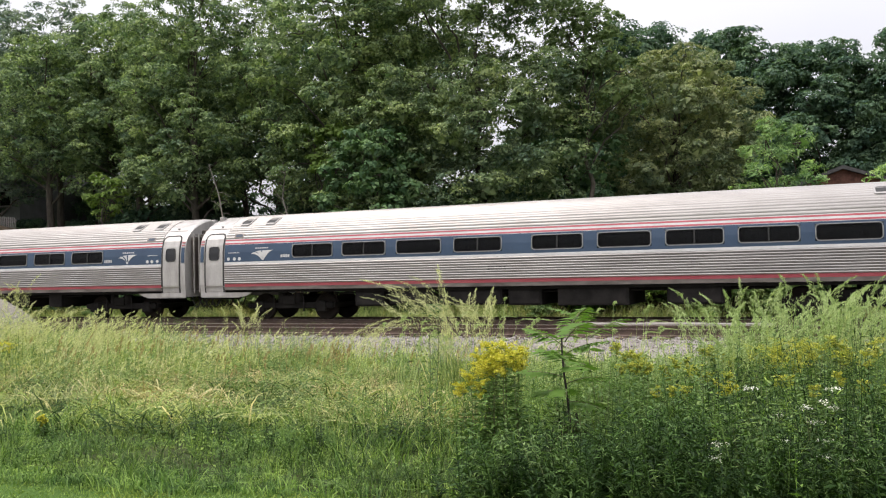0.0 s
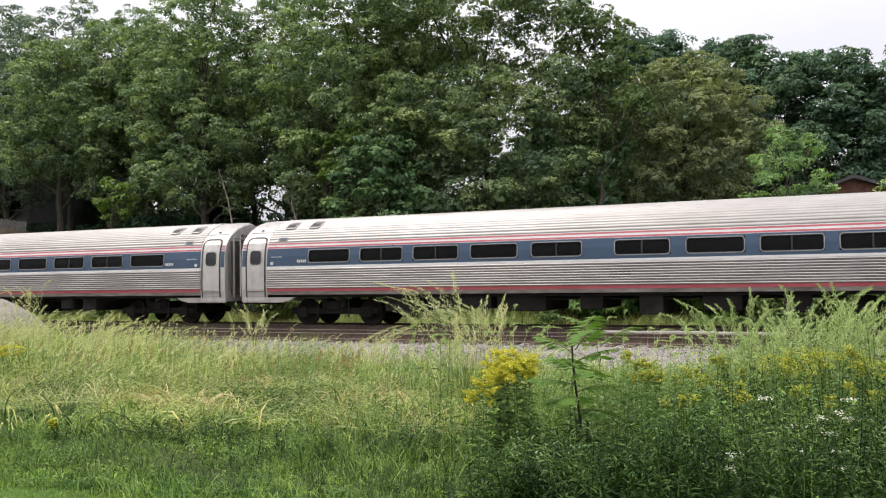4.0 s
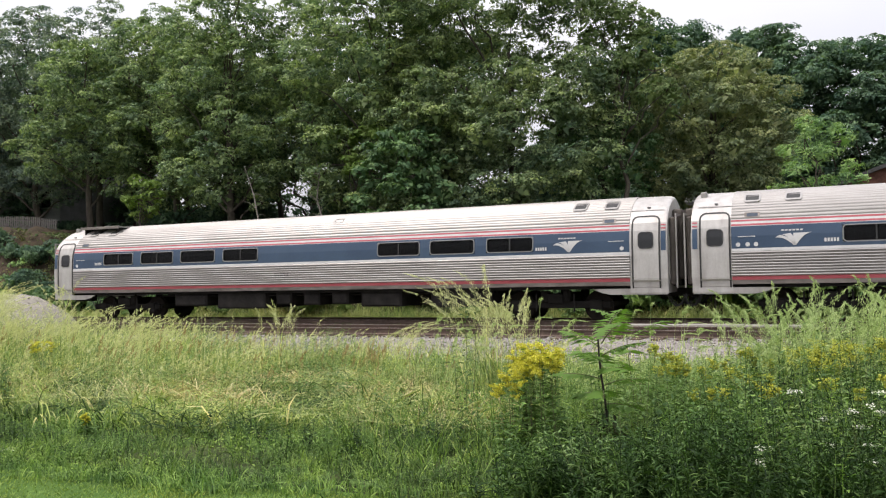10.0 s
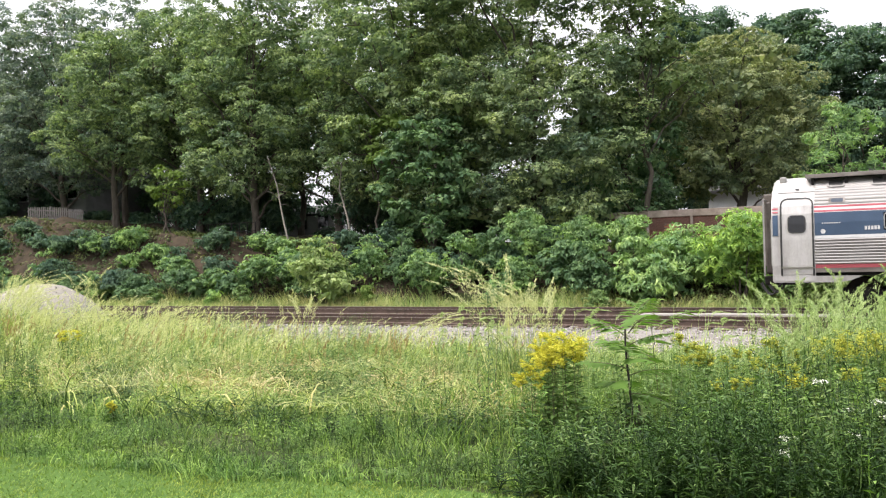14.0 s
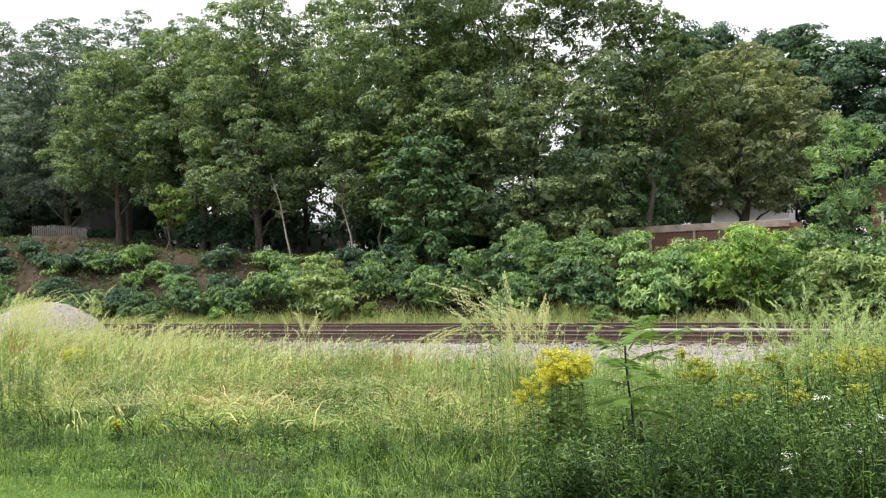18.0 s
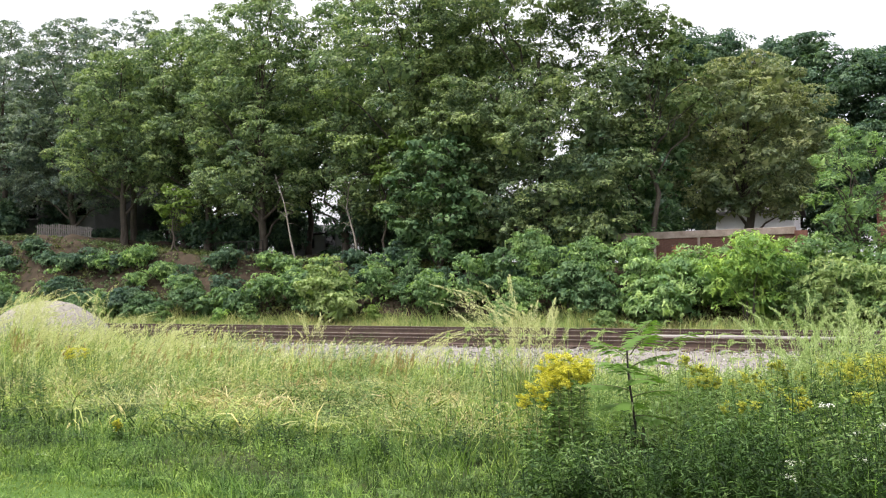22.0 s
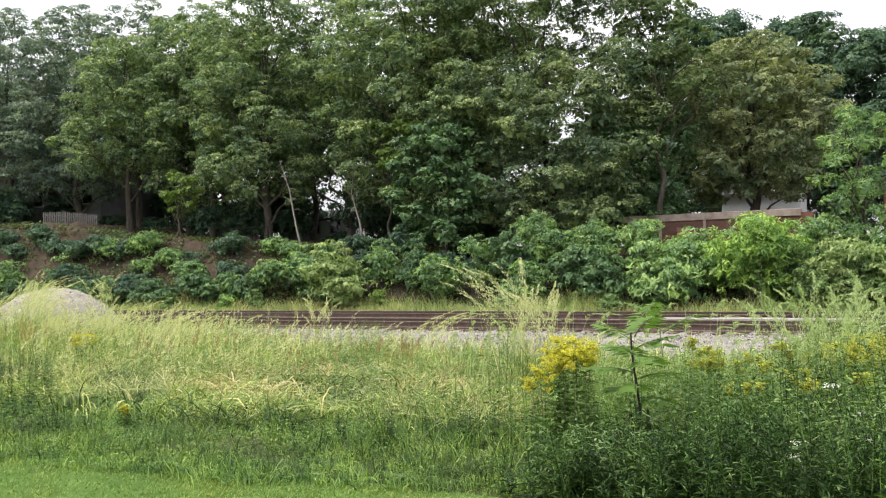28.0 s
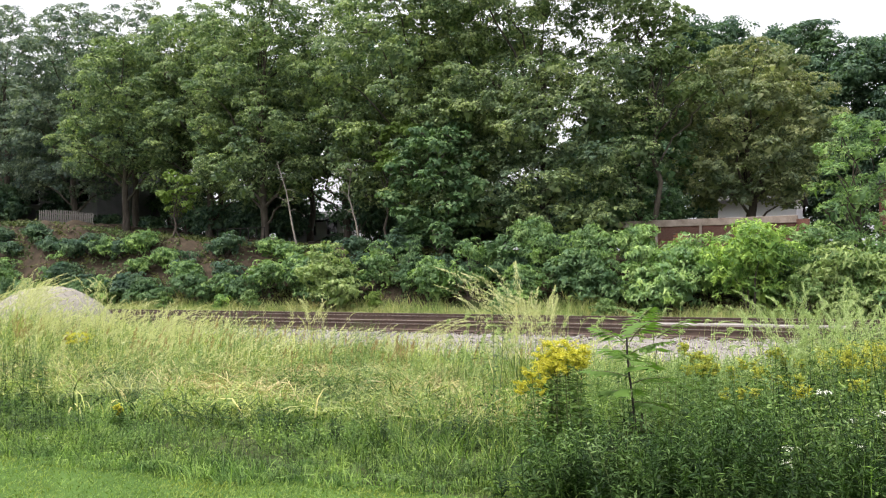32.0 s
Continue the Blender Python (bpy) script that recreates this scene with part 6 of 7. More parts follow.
    st, hd = panicles(rng, stand(p), np.interp(p[:, 0], [-30, -16, -9], [1.1, 1.0, 0.5]) * rng.uniform(0.6, 1.1, len(p)), 0.3, 0.034, per=20)
    stuff("seeding_grass", [st, hd], G_PLUME, "pale drooping seed heads above the meadow")
    p = scatter(rng, 220, -22, -5, 10.0, 15.5, 0.35, 0.9, 5.5)
    st, hd = panicles(rng, stand(p), np.interp(p[:, 0], [-20, -12, -5], [0.9, 0.65, 0.45]), 0.22, 0.03, per=26, droop=0.2)
    stuff("brown_seed_stalks", [st, hd], G_TAN, "tawny brown seed stalks among the grass")
    p = scatter(rng, 90, -5.5, 0.6, 9.5, 12.5, 0.3, 0.9, 2.2)
    st, hd = panicles(rng, stand(p), np.interp(p[:, 1], [9.5, 12.5], [0.95, 1.25]), 0.17, 0.022, per=60, droop=1.1)
    stuff("foxtail_grass", [st, hd], G_PLUME2, "foxtail grass with nodding seed heads")
    p = scatter(rng, 1300, -26, -4.5, 7.6, 15.5, 0.25, 1.1, 2.9)
    st, lv, _ = leafy_stems(rng, stand(p), np.interp(p[:, 0], [-20, -12, -5], [0.95, 0.6, 0.35]), 22, 0.095, 0.3, wobble=0.2, vary=0.6)
    stuff("pale_meadow_weeds", [st, lv], L_PALE, "pale green leafy weeds standing in the meadow", "weeds")
    p = scatter(rng, 1500, -30, -4.5, 8.3, 16.5, 0.25, 0.8, 7.5)
    st, lv, _ = leafy_stems(rng, stand(p), np.interp(p[:, 0], [-20, -12, -5], [1.15, 0.9, 0.5]), 30, 0.1, 0.28, wobble=0.14, vary=0.45)
    stuff("meadow_weeds", [st, lv], L_WEED, "scattered leafy weeds standing in the meadow", "weeds")
    pieces = []
    for cx, cy, n, h, r in ((-11.2, 8.0, 26, 0.5, 0.4), (-10.2, 7.4, 18, 0.4, 0.35), (-7.7, 6.0, 20, 0.26, 0.3), (-5.9, 7.2, 30, 0.32, 0.4), (-4.6, 7.0, 24, 0.3, 0.3), (-12.4, 8.4, 14, 0.6, 0.4), (-3.4, 7.4, 30, 0.42, 0.35), (-9.4, 6.6, 24, 0.3, 0.35), (-12.6, 9.2, 16, 0.7, 0.4)):
        p = np.stack([rng.normal(cx, r, n), rng.normal(cy, r * 0.45, n)], 1)
        st, lv, _ = leafy_stems(rng, stand(p), h, 26, 0.085, 0.28)
        pieces += [st, lv]
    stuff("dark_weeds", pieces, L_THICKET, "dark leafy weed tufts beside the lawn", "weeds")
    # thicket beside the sapling
    def clear(p):
        """Height of the growth: low before the open stretch of track, tall beside it."""
        low = np.interp(p[:, 1], [5.2, 6.2, 8, 10, 12, 14, 16, 17.5], [0.35, 0.62, 0.78, 0.68, 0.52, 0.42, 0.32, 0.22])
        f = np.clip((p[:, 0] + 0.072 * p[:, 1] + 0.55) / 0.6, 0, 1)
        return low * (1 - f) + np.interp(p[:, 1], [5.2, 7, 9], [0.5, 0.85, 1.05]) * f

    p = scatter(rng, 15000, -4.6, 2.8, 5.2, 15.5, 0.1, 0.9, 9.0)
    p = p[((p[:, 1] > 8.2) | (rng.uniform(0, 1, len(p)) < 0.3)) & (p[:, 1] > 6.0)]
    m = len(p)
    stuff("thicket_grass", [strands(rng, stand(p), clear(p) * 0.7, 0.009, rng.uniform(0, 6.28, m), np.abs(rng.normal(0, 0.3, m)), rng.uniform(0.2, 1.6, m), 4)], G_LUSH, "rank green grass among tall weeds")
    p = np.concatenate([scatter(rng, 1300, -2.9, 2.8, 5.6, 11.5, 0.16, 0.8, 3.3), scatter(rng, 800, -2.5, 1.6, 5.5, 7.0, 0.14, 0.8, 2.3)])
    p = p[((p[:, 1] < 8.0) | (p[:, 0] > -0.9)) & (p[:, 0] > -0.36 * p[:, 1] + rng.normal(0, 0.25, len(p)))]
    hgt = np.minimum(clear(p), np.interp(p[:, 0], [-3.0, -2.2, -1.3, -0.6, 1.0], [0.3, 0.38, 0.46, 0.78, 1.05]))
    st, lv, _ = leafy_stems(rng, stand(p), hgt, 34, 0.11, 0.17, wobble=0.22, tilt=1.3, vary=0.55)
    # the inner shade of the thicket is carried by this leaf colour
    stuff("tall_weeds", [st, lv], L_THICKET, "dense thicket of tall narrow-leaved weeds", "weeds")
    p = scatter(rng, 260, -2.6, 2.8, 5.6, 11.0, 0.3, 0.8, 1.3)
    st, lv, _ = leafy_stems(rng, stand(p), clear(p) * 0.95, 18, 0.12, 0.34, vary=0.5)
    stuff("broad_weeds", [st, lv], L_BROADW, "broad-leaved weeds standing in the thicket", "weeds")
    p = scatter(rng, 420, -3.4, 2.8, 9.0, 16.0, 0.25, 0.8, 5.3)
    st, hd = panicles(rng, stand(p), clear(p) * 0.9, 0.26, 0.03, per=30, fluff=0.05)
    stuff("thicket_plumes", [st, hd], G_PLUME2, "pale green feathery grass plumes in the thicket")
    p = scatter(rng, 300, -2.2, 1.6, 5.7, 8.6, 0.2, 0.9, 6.3)
    st, lv, _ = leafy_stems(rng, stand(p), clear(p) * 0.95, 26, 0.12, 0.22, wobble=0.16, thin=0.004, tilt=0.9, vary=0.5)
    stuff("pale_weed_stems", [st], L_PALESTEM, "pale weed stalks rising through the thicket", "weeds")
    stuff("light_weeds", [lv], L_WEED, "lighter green leaves of the weeds in the thicket", "weeds")
    p = scatter(rng, 40, -3.0, 1.4, 5.6, 7.6, 0.2, 0.9, 8.3)
    st, lv, _ = leafy_stems(rng, stand(p), clear(p) * 0.8, 16, 0.12, 0.2, tilt=1.2, vary=0.5, top_heavy=0.8)
    stuff("sprouting_weeds", [st, lv], L_BRIGHT, "bright young weeds at the thicket edge", "weeds")
    p = np.concatenate([scatter(rng, 520, -7.4, 2.8, 11.0, 17.2, 0.3, 0.8, 4.4), scatter(rng, 700, -3.4, 1.4, 7.6, 11.0, 0.25, 0.8, 2.4)])
    st, lv, _ = leafy_stems(rng, stand(p), clear(p), 26, 0.095, 0.2, wobble=0.14, vary=0.5)
    stuff("mid_weeds", [st, lv], L_WEED, "green weeds between the thicket and the track", "weeds")
    p = scatter(rng, 9000, -6.5, 2.8, 11.0, 18.0, 0.12, 0.8, 3.4)
    m = len(p)
    stuff("mid_grass", [strands(rng, stand(p), clear(p) * 0.85, 0.0115, rng.uniform(0, 6.28, m), np.abs(rng.normal(0, 0.25, m)), rng.uniform(0.2, 1.5, m), 4)], G_GREEN, "long green grass between the thicket and the track")
    # verge beyond the tracks
    p = scatter(rng, 26000, -54, 4, 29.2, 31.9, 0.3, 0.6, 1.5)
    hgt = 0.2 + 0.55 * swell(p[:, 0], p[:, 1], 0.8, 4.0) * np.interp(p[:, 1], [29, 31.5], [0.5, 1.3])
    stuff("verge_grass", [blades(rng, stand(p), hgt, 0.4, 0.022)], G_DRY, "dry tawny grass on the far verge")
    p = scatter(rng, 6000, -54, 4, 24.3, 25.7, 0.3, 0.6, 2.5)
    stuff("between_grass", [blades(rng, stand(p, 0.05), 0.24, 0.5, 0.018)], G_GREEN, "thin grass between the two tracks")
    p = scatter(rng, 12000, -40, 4, 16.6, 21.4, 0.35, 0.7, 6.5)
    p = p[rng.uniform(0, 1, len(p)) < np.interp(p[:, 1], [17, 18.5, 21.4], [1, 0.4, 0.06]) + 0.5 * (p[:, 0] < -15)]
    stuff("shoulder_grass", [blades(rng, stand(p, 0.05), 0.36, 0.45, 0.014)], G_MEADOW, "grass creeping over the ballast shoulder")
    # undergrowth on the bank
    p = scatter(rng, 9000, -56, 3, 31.8, 40.0, 0.6, 0.9, 3.0)
    p = p[(swell(p[:, 0], p[:, 1], 0.6, 5.0) > 0.27) | (p[:, 1] < 32.6)]
    c = stand(p, 0.1)
    c[:, 2] += rng.uniform(0, 0.25, len(p))
    co, q = clump_leaves(rng, c, np.tile([0, -0.4, 0.6], (len(p), 1)), 5, 0.22, 0.15)
    stuff("bank_undergrowth", [(co, q)], L_IVY, "low ivy and seedlings on the bank", "undergrowth")


L_IVY = leafy("ivy_leaf", [(0.0, (0.04, 0.07, 0.03)), (0.5, (0.075, 0.125, 0.055)), (1.0, (0.13, 0.19, 0.085))], (1.5, 1.0, 0.8), 0.5, light=0.3)
L_BROADW = leafy("broad_weed_leaf", [(0.0, (0.03, 0.068, 0.02)), (0.5, (0.06, 0.12, 0.034)), (1.0, (0.12, 0.2, 0.065))], None, 0.3, light=0.25)
# leaf colours set very dark to stand for shade deep in the thicket
L_THICKET = leafy("shade_toned_thicket_leaf", [(0.0, (0.009, 0.024, 0.0075)), (0.5, (0.026, 0.06, 0.016)), (0.85, (0.056, 0.11, 0.032)), (1.0, (0.125, 0.2, 0.08))], (1.12, 1.12, 0.95), 1.1, light=0.18, tuft=(3.5, (0.58, 0.66, 0.72), (1.34, 1.26, 1.1)))
L_LOWWEED = leafy("low_weed_leaf", [(0.0, (0.06, 0.115, 0.032)), (0.5, (0.12, 0.21, 0.058)), (1.0, (0.22, 0.34, 0.115))], (1.2, 1.1, 0.9), 1.2, light=0.3, tuft=(5.0, (0.58, 0.66, 0.7), (1.34, 1.26, 1.15)))
L_PALESTEM = plain("pale_weed_stalk", [(0.3, (0.14, 0.19, 0.07)), (0.7, (0.24, 0.28, 0.12))], 5, 0.8)
G_TAN = leafy("tawny_seed", [(0.0, (0.2, 0.13, 0.06)), (0.5, (0.34, 0.25, 0.12)), (1.0, (0.46, 0.37, 0.2))], None)
G_PLUME2 = leafy("green_feather_plume", [(0.0, (0.28, 0.38, 0.15)), (1.0, (0.5, 0.58, 0.29))], None)


# ---------------------------------------------------------------- single plants
def build_goldenrod(x, y, height, stems, seed, spread=0.25, flower=0.16, bloom=None, label="goldenrod clump with bright yellow flower sprays"):
    rng = np.random.default_rng(seed)
    root = empty("goldenrod", pose(x, y, float(ground_height(x, y)) - 0.02), label, "wildflower", "goldenrod in bloom")
    p = np.column_stack([rng.normal(0, spread, (stems, 2)) * np.array([1, 0.7]), np.zeros(stems)])
    per = 64
    st, lv, tops = leafy_stems(rng, p * np.array([0.7, 0.7, 1]), height * 0.95, per, 0.125, 0.22, 0.05, 0.005, tilt=0.6, vary=0.12)
    for k, t in enumerate(tops):
        stem = link("stem", bulk("stem", st[0][6 * k:6 * k + 6], st[1][:2], L_STEM), root)
        link("foliage", bulk("foliage", lv[0][4 * per * k:4 * per * (k + 1)], lv[1][:per], L_GOLDLEAF), stem)
        n = 13
        az = rng.uniform(0, 6.28, n)
        base = t - np.array([0, 0, 1]) * rng.uniform(0, flower * 1.3, (n, 1))
        out = np.stack([np.cos(az), np.sin(az), np.full(n, 0.7)], 1) * flower * rng.uniform(0.4, 1.0, (n, 1))
        s = rng.uniform(0.0, 1, (n, 60, 1))
        c = base[:, None] + out[:, None] * s - np.array([0, 0, 1]) * (s ** 2) * flower * 0.3
        c = (c + rng.normal(0, flower * 0.07, c.shape)).reshape(-1, 3)
        co, q = leaves(rng, c, np.tile([0, 0, 1.0], (len(c), 1)), 0.0135, 0.8, 0.8)
        link("flower_spray", bulk("flower_spray", co, q, bloom or F_YELLOW), stem, "yellow flower spray")
    SWAYING.append((root, seed))
    return root


L_GOLDLEAF = leafy("goldenrod_leaf", [(0.0, (0.05, 0.1, 0.026)), (0.5, (0.095, 0.175, 0.045)), (1.0, (0.17, 0.265, 0.085))], None, 0.3, light=0.28)
L_STEM = plain("weed_stem", [(0.3, (0.07, 0.09, 0.03)), (0.7, (0.14, 0.15, 0.06))], 4, 0.8)


def frond(rng, base, tip, pairs, leaflet, slim, droop):
    """A feather-like compound leaf from base to tip."""
    base, tip = np.array(base, float), np.array(tip, float)
    axis = tip - base
    ln = np.linalg.norm(axis)
    f = axis / ln
    sd = np.cross(f, [0, 0, 1.0])
    sd /= np.linalg.norm(sd) + 1e-9
    s = np.linspace(0.18, 1.0, pairs)
    rib = base + axis * s[:, None] - np.array([0, 0, droop * ln]) * (s[:, None] ** 2)
    quads = []
    for sgn in (-1, 1):
        d = sd * sgn * 0.9 + f * 0.35 + np.array([0, 0, -0.15])
        d = d / np.linalg.norm(d) + rng.normal(0, 0.07, (pairs, 3))
        l = leaflet * np.sin(np.pi * (0.15 + 0.75 * s))[:, None] * rng.uniform(0.85, 1.15, (pairs, 1))
        w = np.cross(d, [0, 0, 1.0]) * l * slim * 0.5 + np.array([0, 0, 0.006])
        quads.append(np.stack([rib, rib + d * l * 0.4 + w, rib + d * l - np.array([0, 0, 0.15]) * l, rib + d * l * 0.4 - w], 1))
    v = np.concatenate(quads).reshape(-1, 3)
    rc, rq = tube(np.vstack([base, rib]), np.linspace(0.006, 0.002, pairs + 1), 5)
    return (v, np.arange(len(v)).reshape(-1, 4)), (rc, rq)


M_DARKSTEM = plain("dark_sapling_bark", [(0.3, (0.012, 0.01, 0.009)), (0.7, (0.035, 0.028, 0.022))], 20, 0.85)


def build_sumac(x, y, height, fronds, reach, label, seed, leaf=None, lean=(0.0, 0.0), leaflet=0.18, dead=True, girth=1.0):
    rng = np.random.default_rng(seed)
    root = empty("sumac_sapling", pose(x, y, float(ground_height(x, y)) - 0.03), label, "sapling", "sumac saplings")
    path = [(lean[0] * t * height + 0.03 * math.sin(t * 5), lean[1] * t * height, height * t) for t in np.linspace(0, 1, 8)]
    co, q = tube(path, np.linspace(0.014, 0.008, 8) * girth, 7)
    link("stem", bulk("stem", co, q, M_DARKSTEM if girth == 1 else L_STEM, True), root, "thin stem")
    for k in range(fronds):
        a = k * 2.4 + rng.uniform(-0.3, 0.3)
        h0 = height * (0.52 + 0.48 * k / max(1, fronds - 1))
        t = h0 / height
        b = (lean[0] * h0, lean[1] * h0, h0)
        r = reach * rng.uniform(0.75, 1.15)
        tip = (b[0] + math.cos(a) * r, b[1] + math.sin(a) * r, h0 + r * (-0.5 + 1.25 * t))
        lv, rb = frond(rng, b, tip, 11, leaflet, 0.32, 0.25)
        f = link("frond", bulk("frond", *rb, L_STEM), root, "bright green feathered leaf")
        for q4 in lv[0].reshape(-1, 4, 3):
            link("leaflet", bulk("leaflet", q4, np.array([[0, 1, 2, 3]]), leaf or L_FERN), f)
    if dead:
        pts = rng.normal(0, 1, (40, 3)) * np.array([0.07, 0.07, 0.06]) + np.array([lean[0] * height * 0.3, 0, height * 0.3])
        co, q = leaves(rng, pts, np.tile([0, -1.0, 0.2], (40, 1)), 0.14, 0.25, 0.9)
        link("withered_leaves", bulk("withered_leaves", co, q, L_DEAD), root, "withered dark hanging leaves")
    SWAYING.append((root, seed))
    return root


L_FERN = leafy("sumac_leaflet", [(0.0, (0.06, 0.125, 0.025)), (0.5, (0.1, 0.19, 0.036)), (1.0, (0.15, 0.26, 0.055))], None, light=0.36)
L_DEAD = leafy("withered_leaf", [(0.0, (0.025, 0.03, 0.016)), (1.0, (0.06, 0.06, 0.03))], None, light=0.1)


def build_plume(x, y, height, count, plume, seed, label="tuft of tall grass with pale arching plumes", wind=(0.3, 0.0), mat=None, droop=0.5):
    rng = np.random.default_rng(seed)
    root = empty("plume_grass", pose(x, y, float(ground_height(x, y)) - 0.03), label, "ornamental grass", "plume grasses")
    count = int(count * 1.7)
    p = np.column_stack([rng.normal(0, 0.16, (count, 2)), np.zeros(count)])
    st, hd = panicles(rng, p, height * 0.7, plume * 1.2, 0.022, wind, 150, droop, 0.0035, 0.05, 0.115)
    link("stalk", bulk("stalk", *st, G_MEADOW), root)
    link("seed_plume", bulk("seed_plume", *hd, mat or G_PLUME), root, "pale feathery seed plumes")
    bl = blades(rng, np.column_stack([rng.normal(0, 0.1, (count * 5, 2)), np.zeros(count * 5)]), height * 0.55, 0.35, 0.007, 0.6)
    link("leaf_tuft", bulk("leaf_tuft", *bl, G_GREEN), root)
    PLUMES.append((root, seed))
    return root


PLUMES = []
SWAYING = []


def build_white_flowers(x, y, height, stems, seed):
    rng = np.random.default_rng(seed)
    root = empty("boneset", pose(x, y, float(ground_height(x, y)) - 0.02), "weed with flat white flower heads and broad leaves", "wildflower", "white wildflowers")
    p = np.column_stack([rng.normal(0, 0.09, (stems, 2)), np.zeros(stems)])
    st, lv, tops = leafy_stems(rng, p, height, 18, 0.13, 0.36, 0.1, 0.004)
    link("stem", bulk("stem", *st, L_STEM), root)
    link("foliage", bulk("foliage", *lv, L_WEED), root)
    for t in tops:
        c = t + rng.normal(0, 1, (44, 3)) * np.array([0.028, 0.028, 0.008])
        co, q = leaves(rng, c, np.tile([0, 0, 1.0], (len(c), 1)), 0.015, 0.9, 0.5)
        link("flower_head", bulk("flower_head", co, q, F_WHITE), root, "flat white flower head")
    return root


def build_plants():
    # the big goldenrod and its smaller neighbours
    for k, (x, y, h, n, sp, fl) in enumerate((
        (-2.5, 7.2, 1.06, 19, 0.16, 0.12), (-2.72, 7.1, 0.84, 3, 0.1, 0.1), (-0.62, 8.4, 0.72, 4, 0.2, 0.08), (-0.22, 9.3, 1.05, 10, 0.28, 0.15),
        (0.35, 9.2, 1.05, 7, 0.3, 0.13), (-1.62, 9.0, 0.86, 8, 0.3, 0.07), (-1.15, 8.2, 0.66, 4, 0.22, 0.07), (-0.1, 7.6, 0.8, 4, 0.2, 0.07), (0.3, 7.6, 0.86, 4, 0.2, 0.07), (-1.0, 10.0, 0.9, 8, 0.35, 0.07), (-1.95, 10.4, 0.92, 8, 0.35, 0.08), (-1.35, 8.9, 0.8, 6, 0.25, 0.07), (-0.75, 9.0, 0.72, 5, 0.2, 0.08), (-7.35, 6.6, 0.3, 2, 0.05, 0.06), (-13.2, 11.0, 0.8, 4, 0.2, 0.14),
    )):
        build_goldenrod(x, y, h, n, 500 + k, sp, fl, F_YELLOW if k in (0, 1, 2, 13, 14) else F_DULL)
    for k, (x, y, h) in enumerate(((-3.58, 8.0, 1.35), (-9.9, 7.6, 0.75), (-10.4, 8.0, 0.6))):
        rng = np.random.default_rng(650 + k)
        root = empty("tall_weed", pose(x, y, float(ground_height(x, y)) - 0.02), "tall dark single-stemmed leafy weed", "weed", "single weeds")
        st, lv, _ = leafy_stems(rng, np.zeros((3, 3)) + rng.normal(0, 0.04, (3, 3)) * np.array([1, 1, 0]), h, 34, 0.13, 0.22)
        link("stem", bulk("stem", *st, L_STEM), root)
        link("foliage", bulk("foliage", *lv, L_BROADW), root)
    build_sumac(-1.86, 7.05, 1.16, 12, 0.42, "young sumac with a thin dark stem and feathered leaves", 600)
    build_sumac(-1.95, 8.4, 1.22, 5, 0.46, "young sumac with upright feathered leaves", 601, leaflet=0.17, dead=False, girth=0.45)
    for k, (x, y, h, n, pl, wind) in enumerate((
        (-4.45, 11.0, 1.9, 13, 0.7, (-0.16, 0)), (-4.2, 11.2, 1.55, 12, 0.5, (-0.08, 0)), (-3.9, 11.6, 0.95, 7, 0.35, (0.1, 0)), (-4.8, 11.4, 1.0, 7, 0.4, (-0.1, 0)), (-6.75, 12.0, 1.2, 6, 0.55, (0.4, 0)), (-9.45, 13.0, 1.55, 7, 0.45, (0.02, 0)), (-7.5, 12.6, 0.75, 4, 0.3, (0.1, 0)),
        (-16.9, 13.0, 1.1, 12, 0.45, (0.3, 0)), (-15.2, 13.0, 1.85, 10, 0.6, (0.04, 0)), (-15.0, 13.2, 1.3, 12, 0.5, (0.3, 0)), (-18.4, 14.0, 1.1, 12, 0.5, (0.35, 0)), (-13.9, 13.5, 1.15, 10, 0.45, (0.35, 0)), (-12.6, 12.5, 0.8, 7, 0.35, (0.35, 0)),
        (-0.85, 10.5, 1.5, 10, 0.45, (-0.06, 0)), (-0.1, 10.2, 1.65, 10, 0.5, (0.05, 0)), (0.5, 10.8, 1.5, 12, 0.45, (0.05, 0)), (-0.5, 11.6, 1.6, 9, 0.5, (0.05, 0)), (-0.3, 9.6, 1.45, 8, 0.45, (0.03, 0)), (0.25, 9.9, 1.6, 12, 0.5, (0.04, 0)), (0.75, 10.0, 1.6, 12, 0.5, (0.0, 0)), (-0.6, 10.0, 1.4, 10, 0.4, (-0.04, 0)),
        (-17.8, 13.4, 1.1, 14, 0.45, (0.35, 0)), (-16.0, 13.2, 1.1, 12, 0.45, (0.3, 0)), (-19.6, 14.6, 2.0, 16, 0.6, (0.3, 0)), (-20.8, 15.2, 2.1, 18, 0.6, (0.3, 0)), (-18.9, 13.8, 1.8, 14, 0.55, (0.3, 0)), (-21.5, 16.0, 2.1, 18, 0.6, (0.3, 0)), (-20.0, 13.6, 1.8, 14, 0.5, (0.3, 0)),
    )):
        build_plume(x, y, h, n, pl, 700 + k, wind=wind, mat=G_PLUME2 if x > -3.4 else G_PLUME)
    for k, (x, y, h, n) in enumerate(((-0.59, 6.0, 0.42, 2), (-0.12, 6.8, 0.7, 3), (0.0, 6.5, 0.56, 2), (0.12, 6.7, 0.74, 4), (0.05, 6.4, 0.42, 2), (-7.2, 5.6, 0.12, 1))):
        build_white_flowers(x, y, h, n, 800 + k)


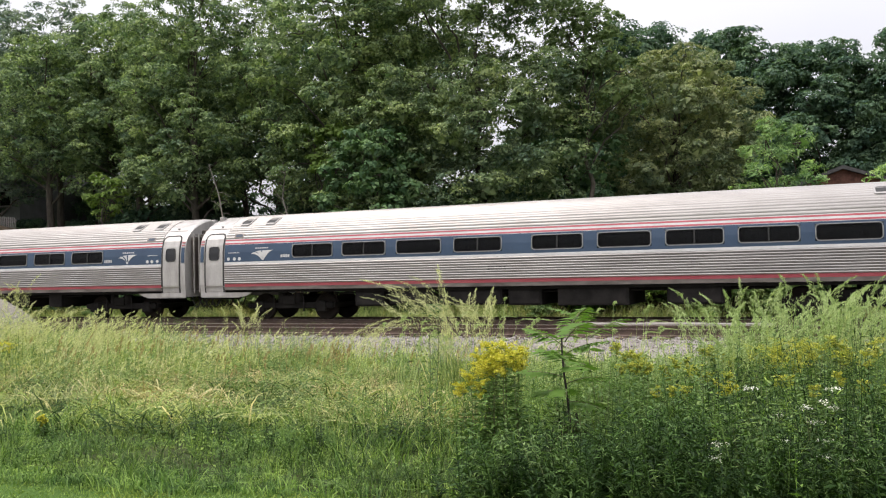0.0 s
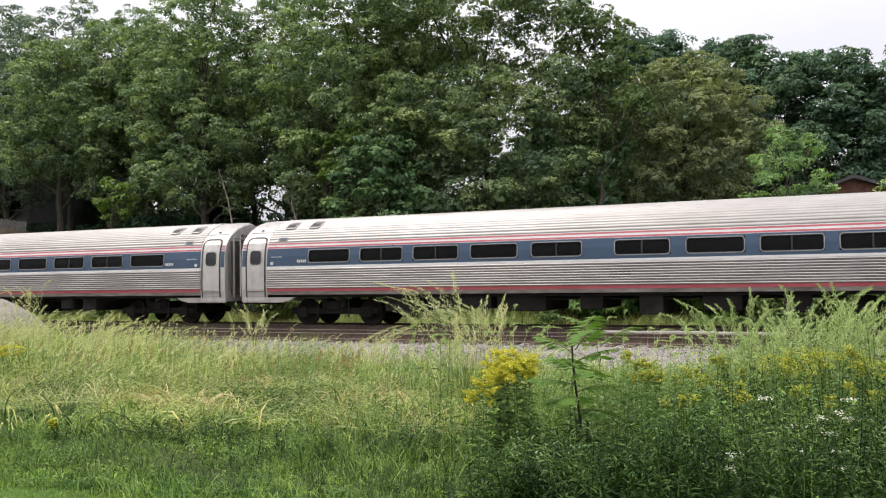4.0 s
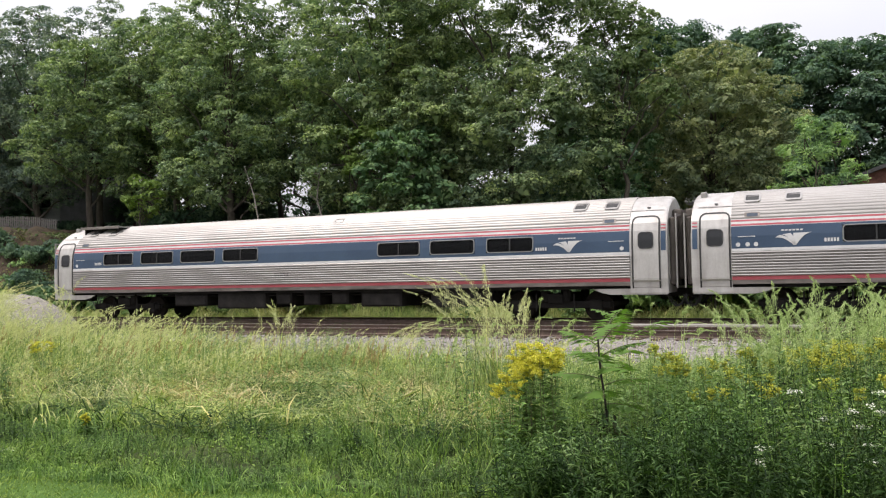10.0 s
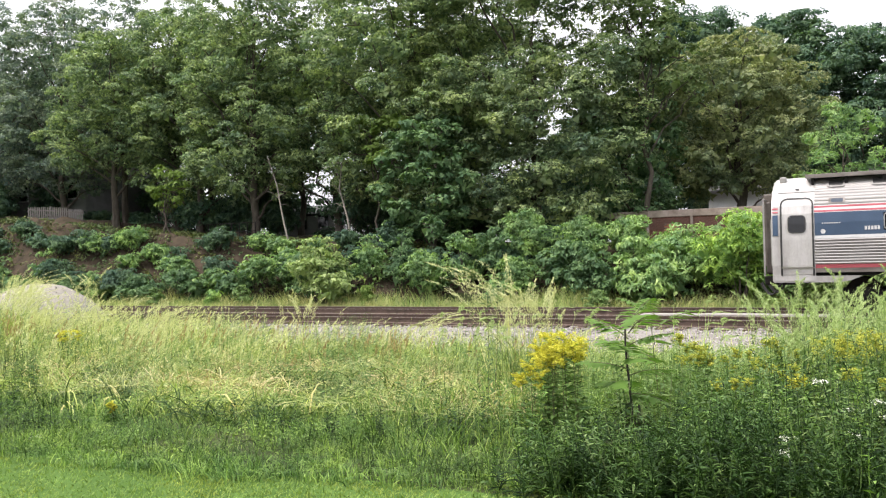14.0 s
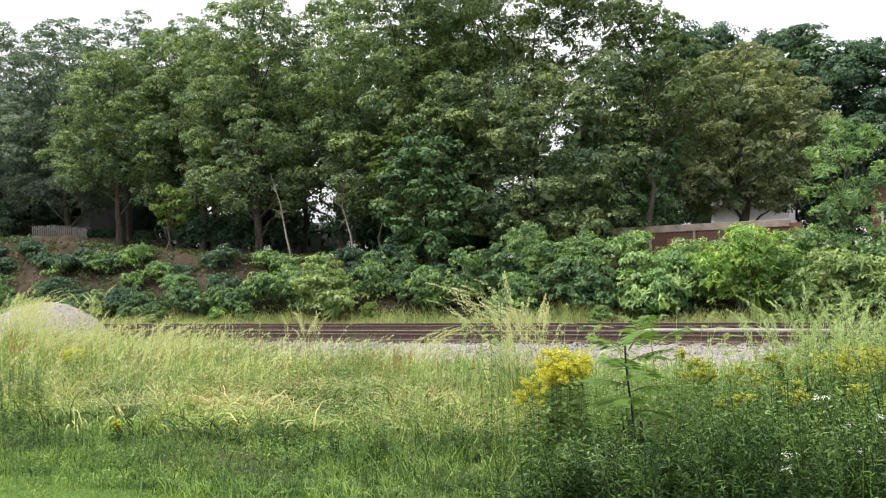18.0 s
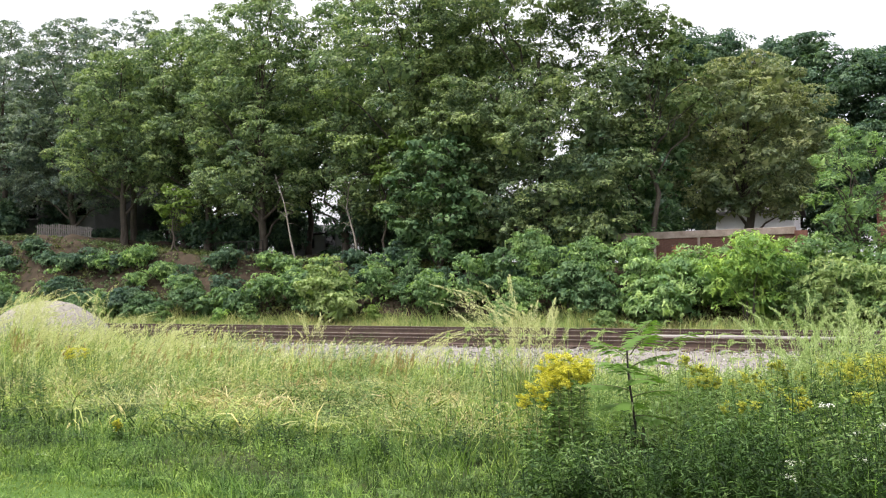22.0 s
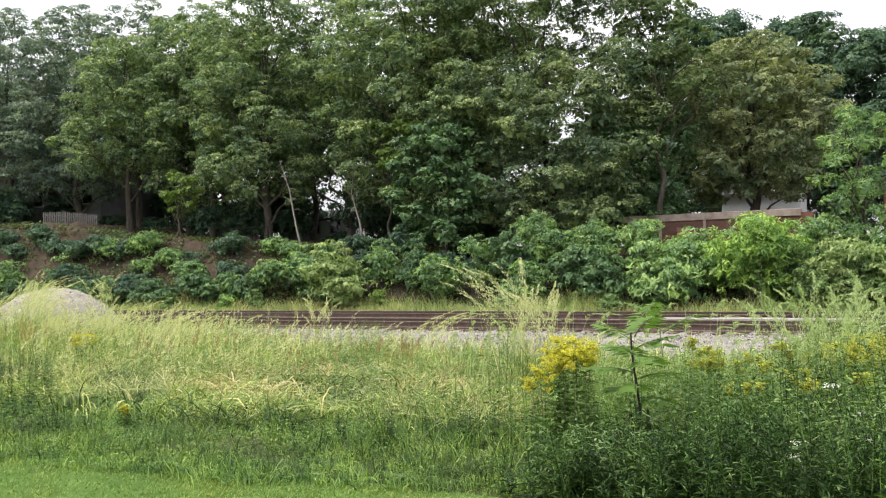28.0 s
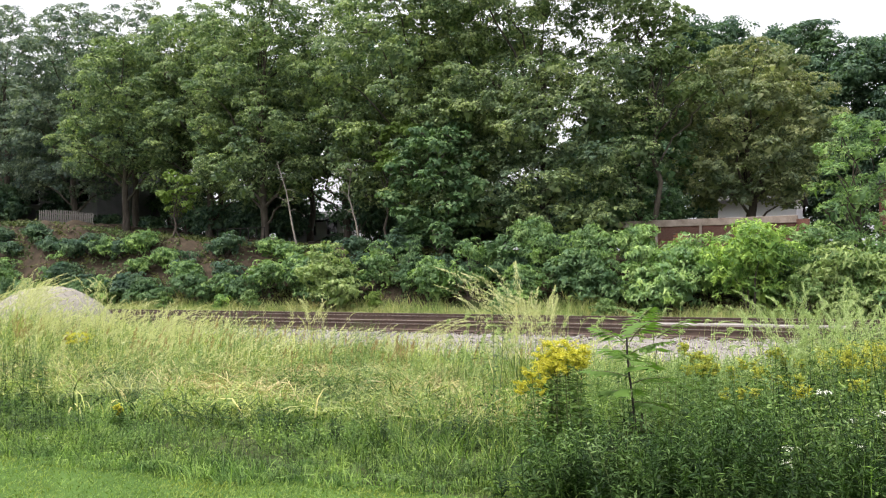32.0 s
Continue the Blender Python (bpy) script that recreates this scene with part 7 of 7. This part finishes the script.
def sway(root, seed, degrees):
    """Rocks a rooted plant in the wind."""
    rng = random.Random(seed)
    f1, f2, p1, p2 = rng.uniform(0.22, 0.34), rng.uniform(0.5, 0.75), rng.uniform(0, 6.28), rng.uniform(0, 6.28)
    at = root.matrix_basis.copy()
    rows = []
    for k in range(81):
        t = 0.4 * k
        gust = 0.6 + 0.4 * math.sin(t * 0.45 + 1.0)
        s = degrees * gust * (0.65 * math.sin(6.283 * f1 * t + p1) + 0.35 * math.sin(6.283 * f2 * t + p2))
        rows.append((t, at @ pose(0, 0, 0, 0.35 * s, s, 0)))
    walk(root, rows)


def motions():
    for root, seed in PLUMES:
        sway(root, seed, 5.0)
    for root, seed in SWAYING:
        sway(root, seed, 2.2)
    for car, x0, flip in CARS:
        walk(car, [(t, pose(x0 + s + (24.77 if flip else 0), FAR_TRACK, 0, 0, 0, 180 if flip else 0)) for t, s in RUN])
    speed = 6.875 / 0.457
    for wheel, at, sgn in WHEELSETS:
        walk(wheel, [(0.1 * k, Matrix.Translation(at) @ Matrix.Rotation(sgn * speed * 0.1 * k, 4, "Y")) for k in range(321)])


build_ground()
build_ballast()
build_track(NEAR_TRACK, "near railway track of rusty rails on timber ties", 1)
build_track(FAR_TRACK, "far railway track that the train runs on", 2)
build_train()
build_woods()
build_shrubs()
build_buildings()
build_mound()
build_grass()
build_plants()
motions()
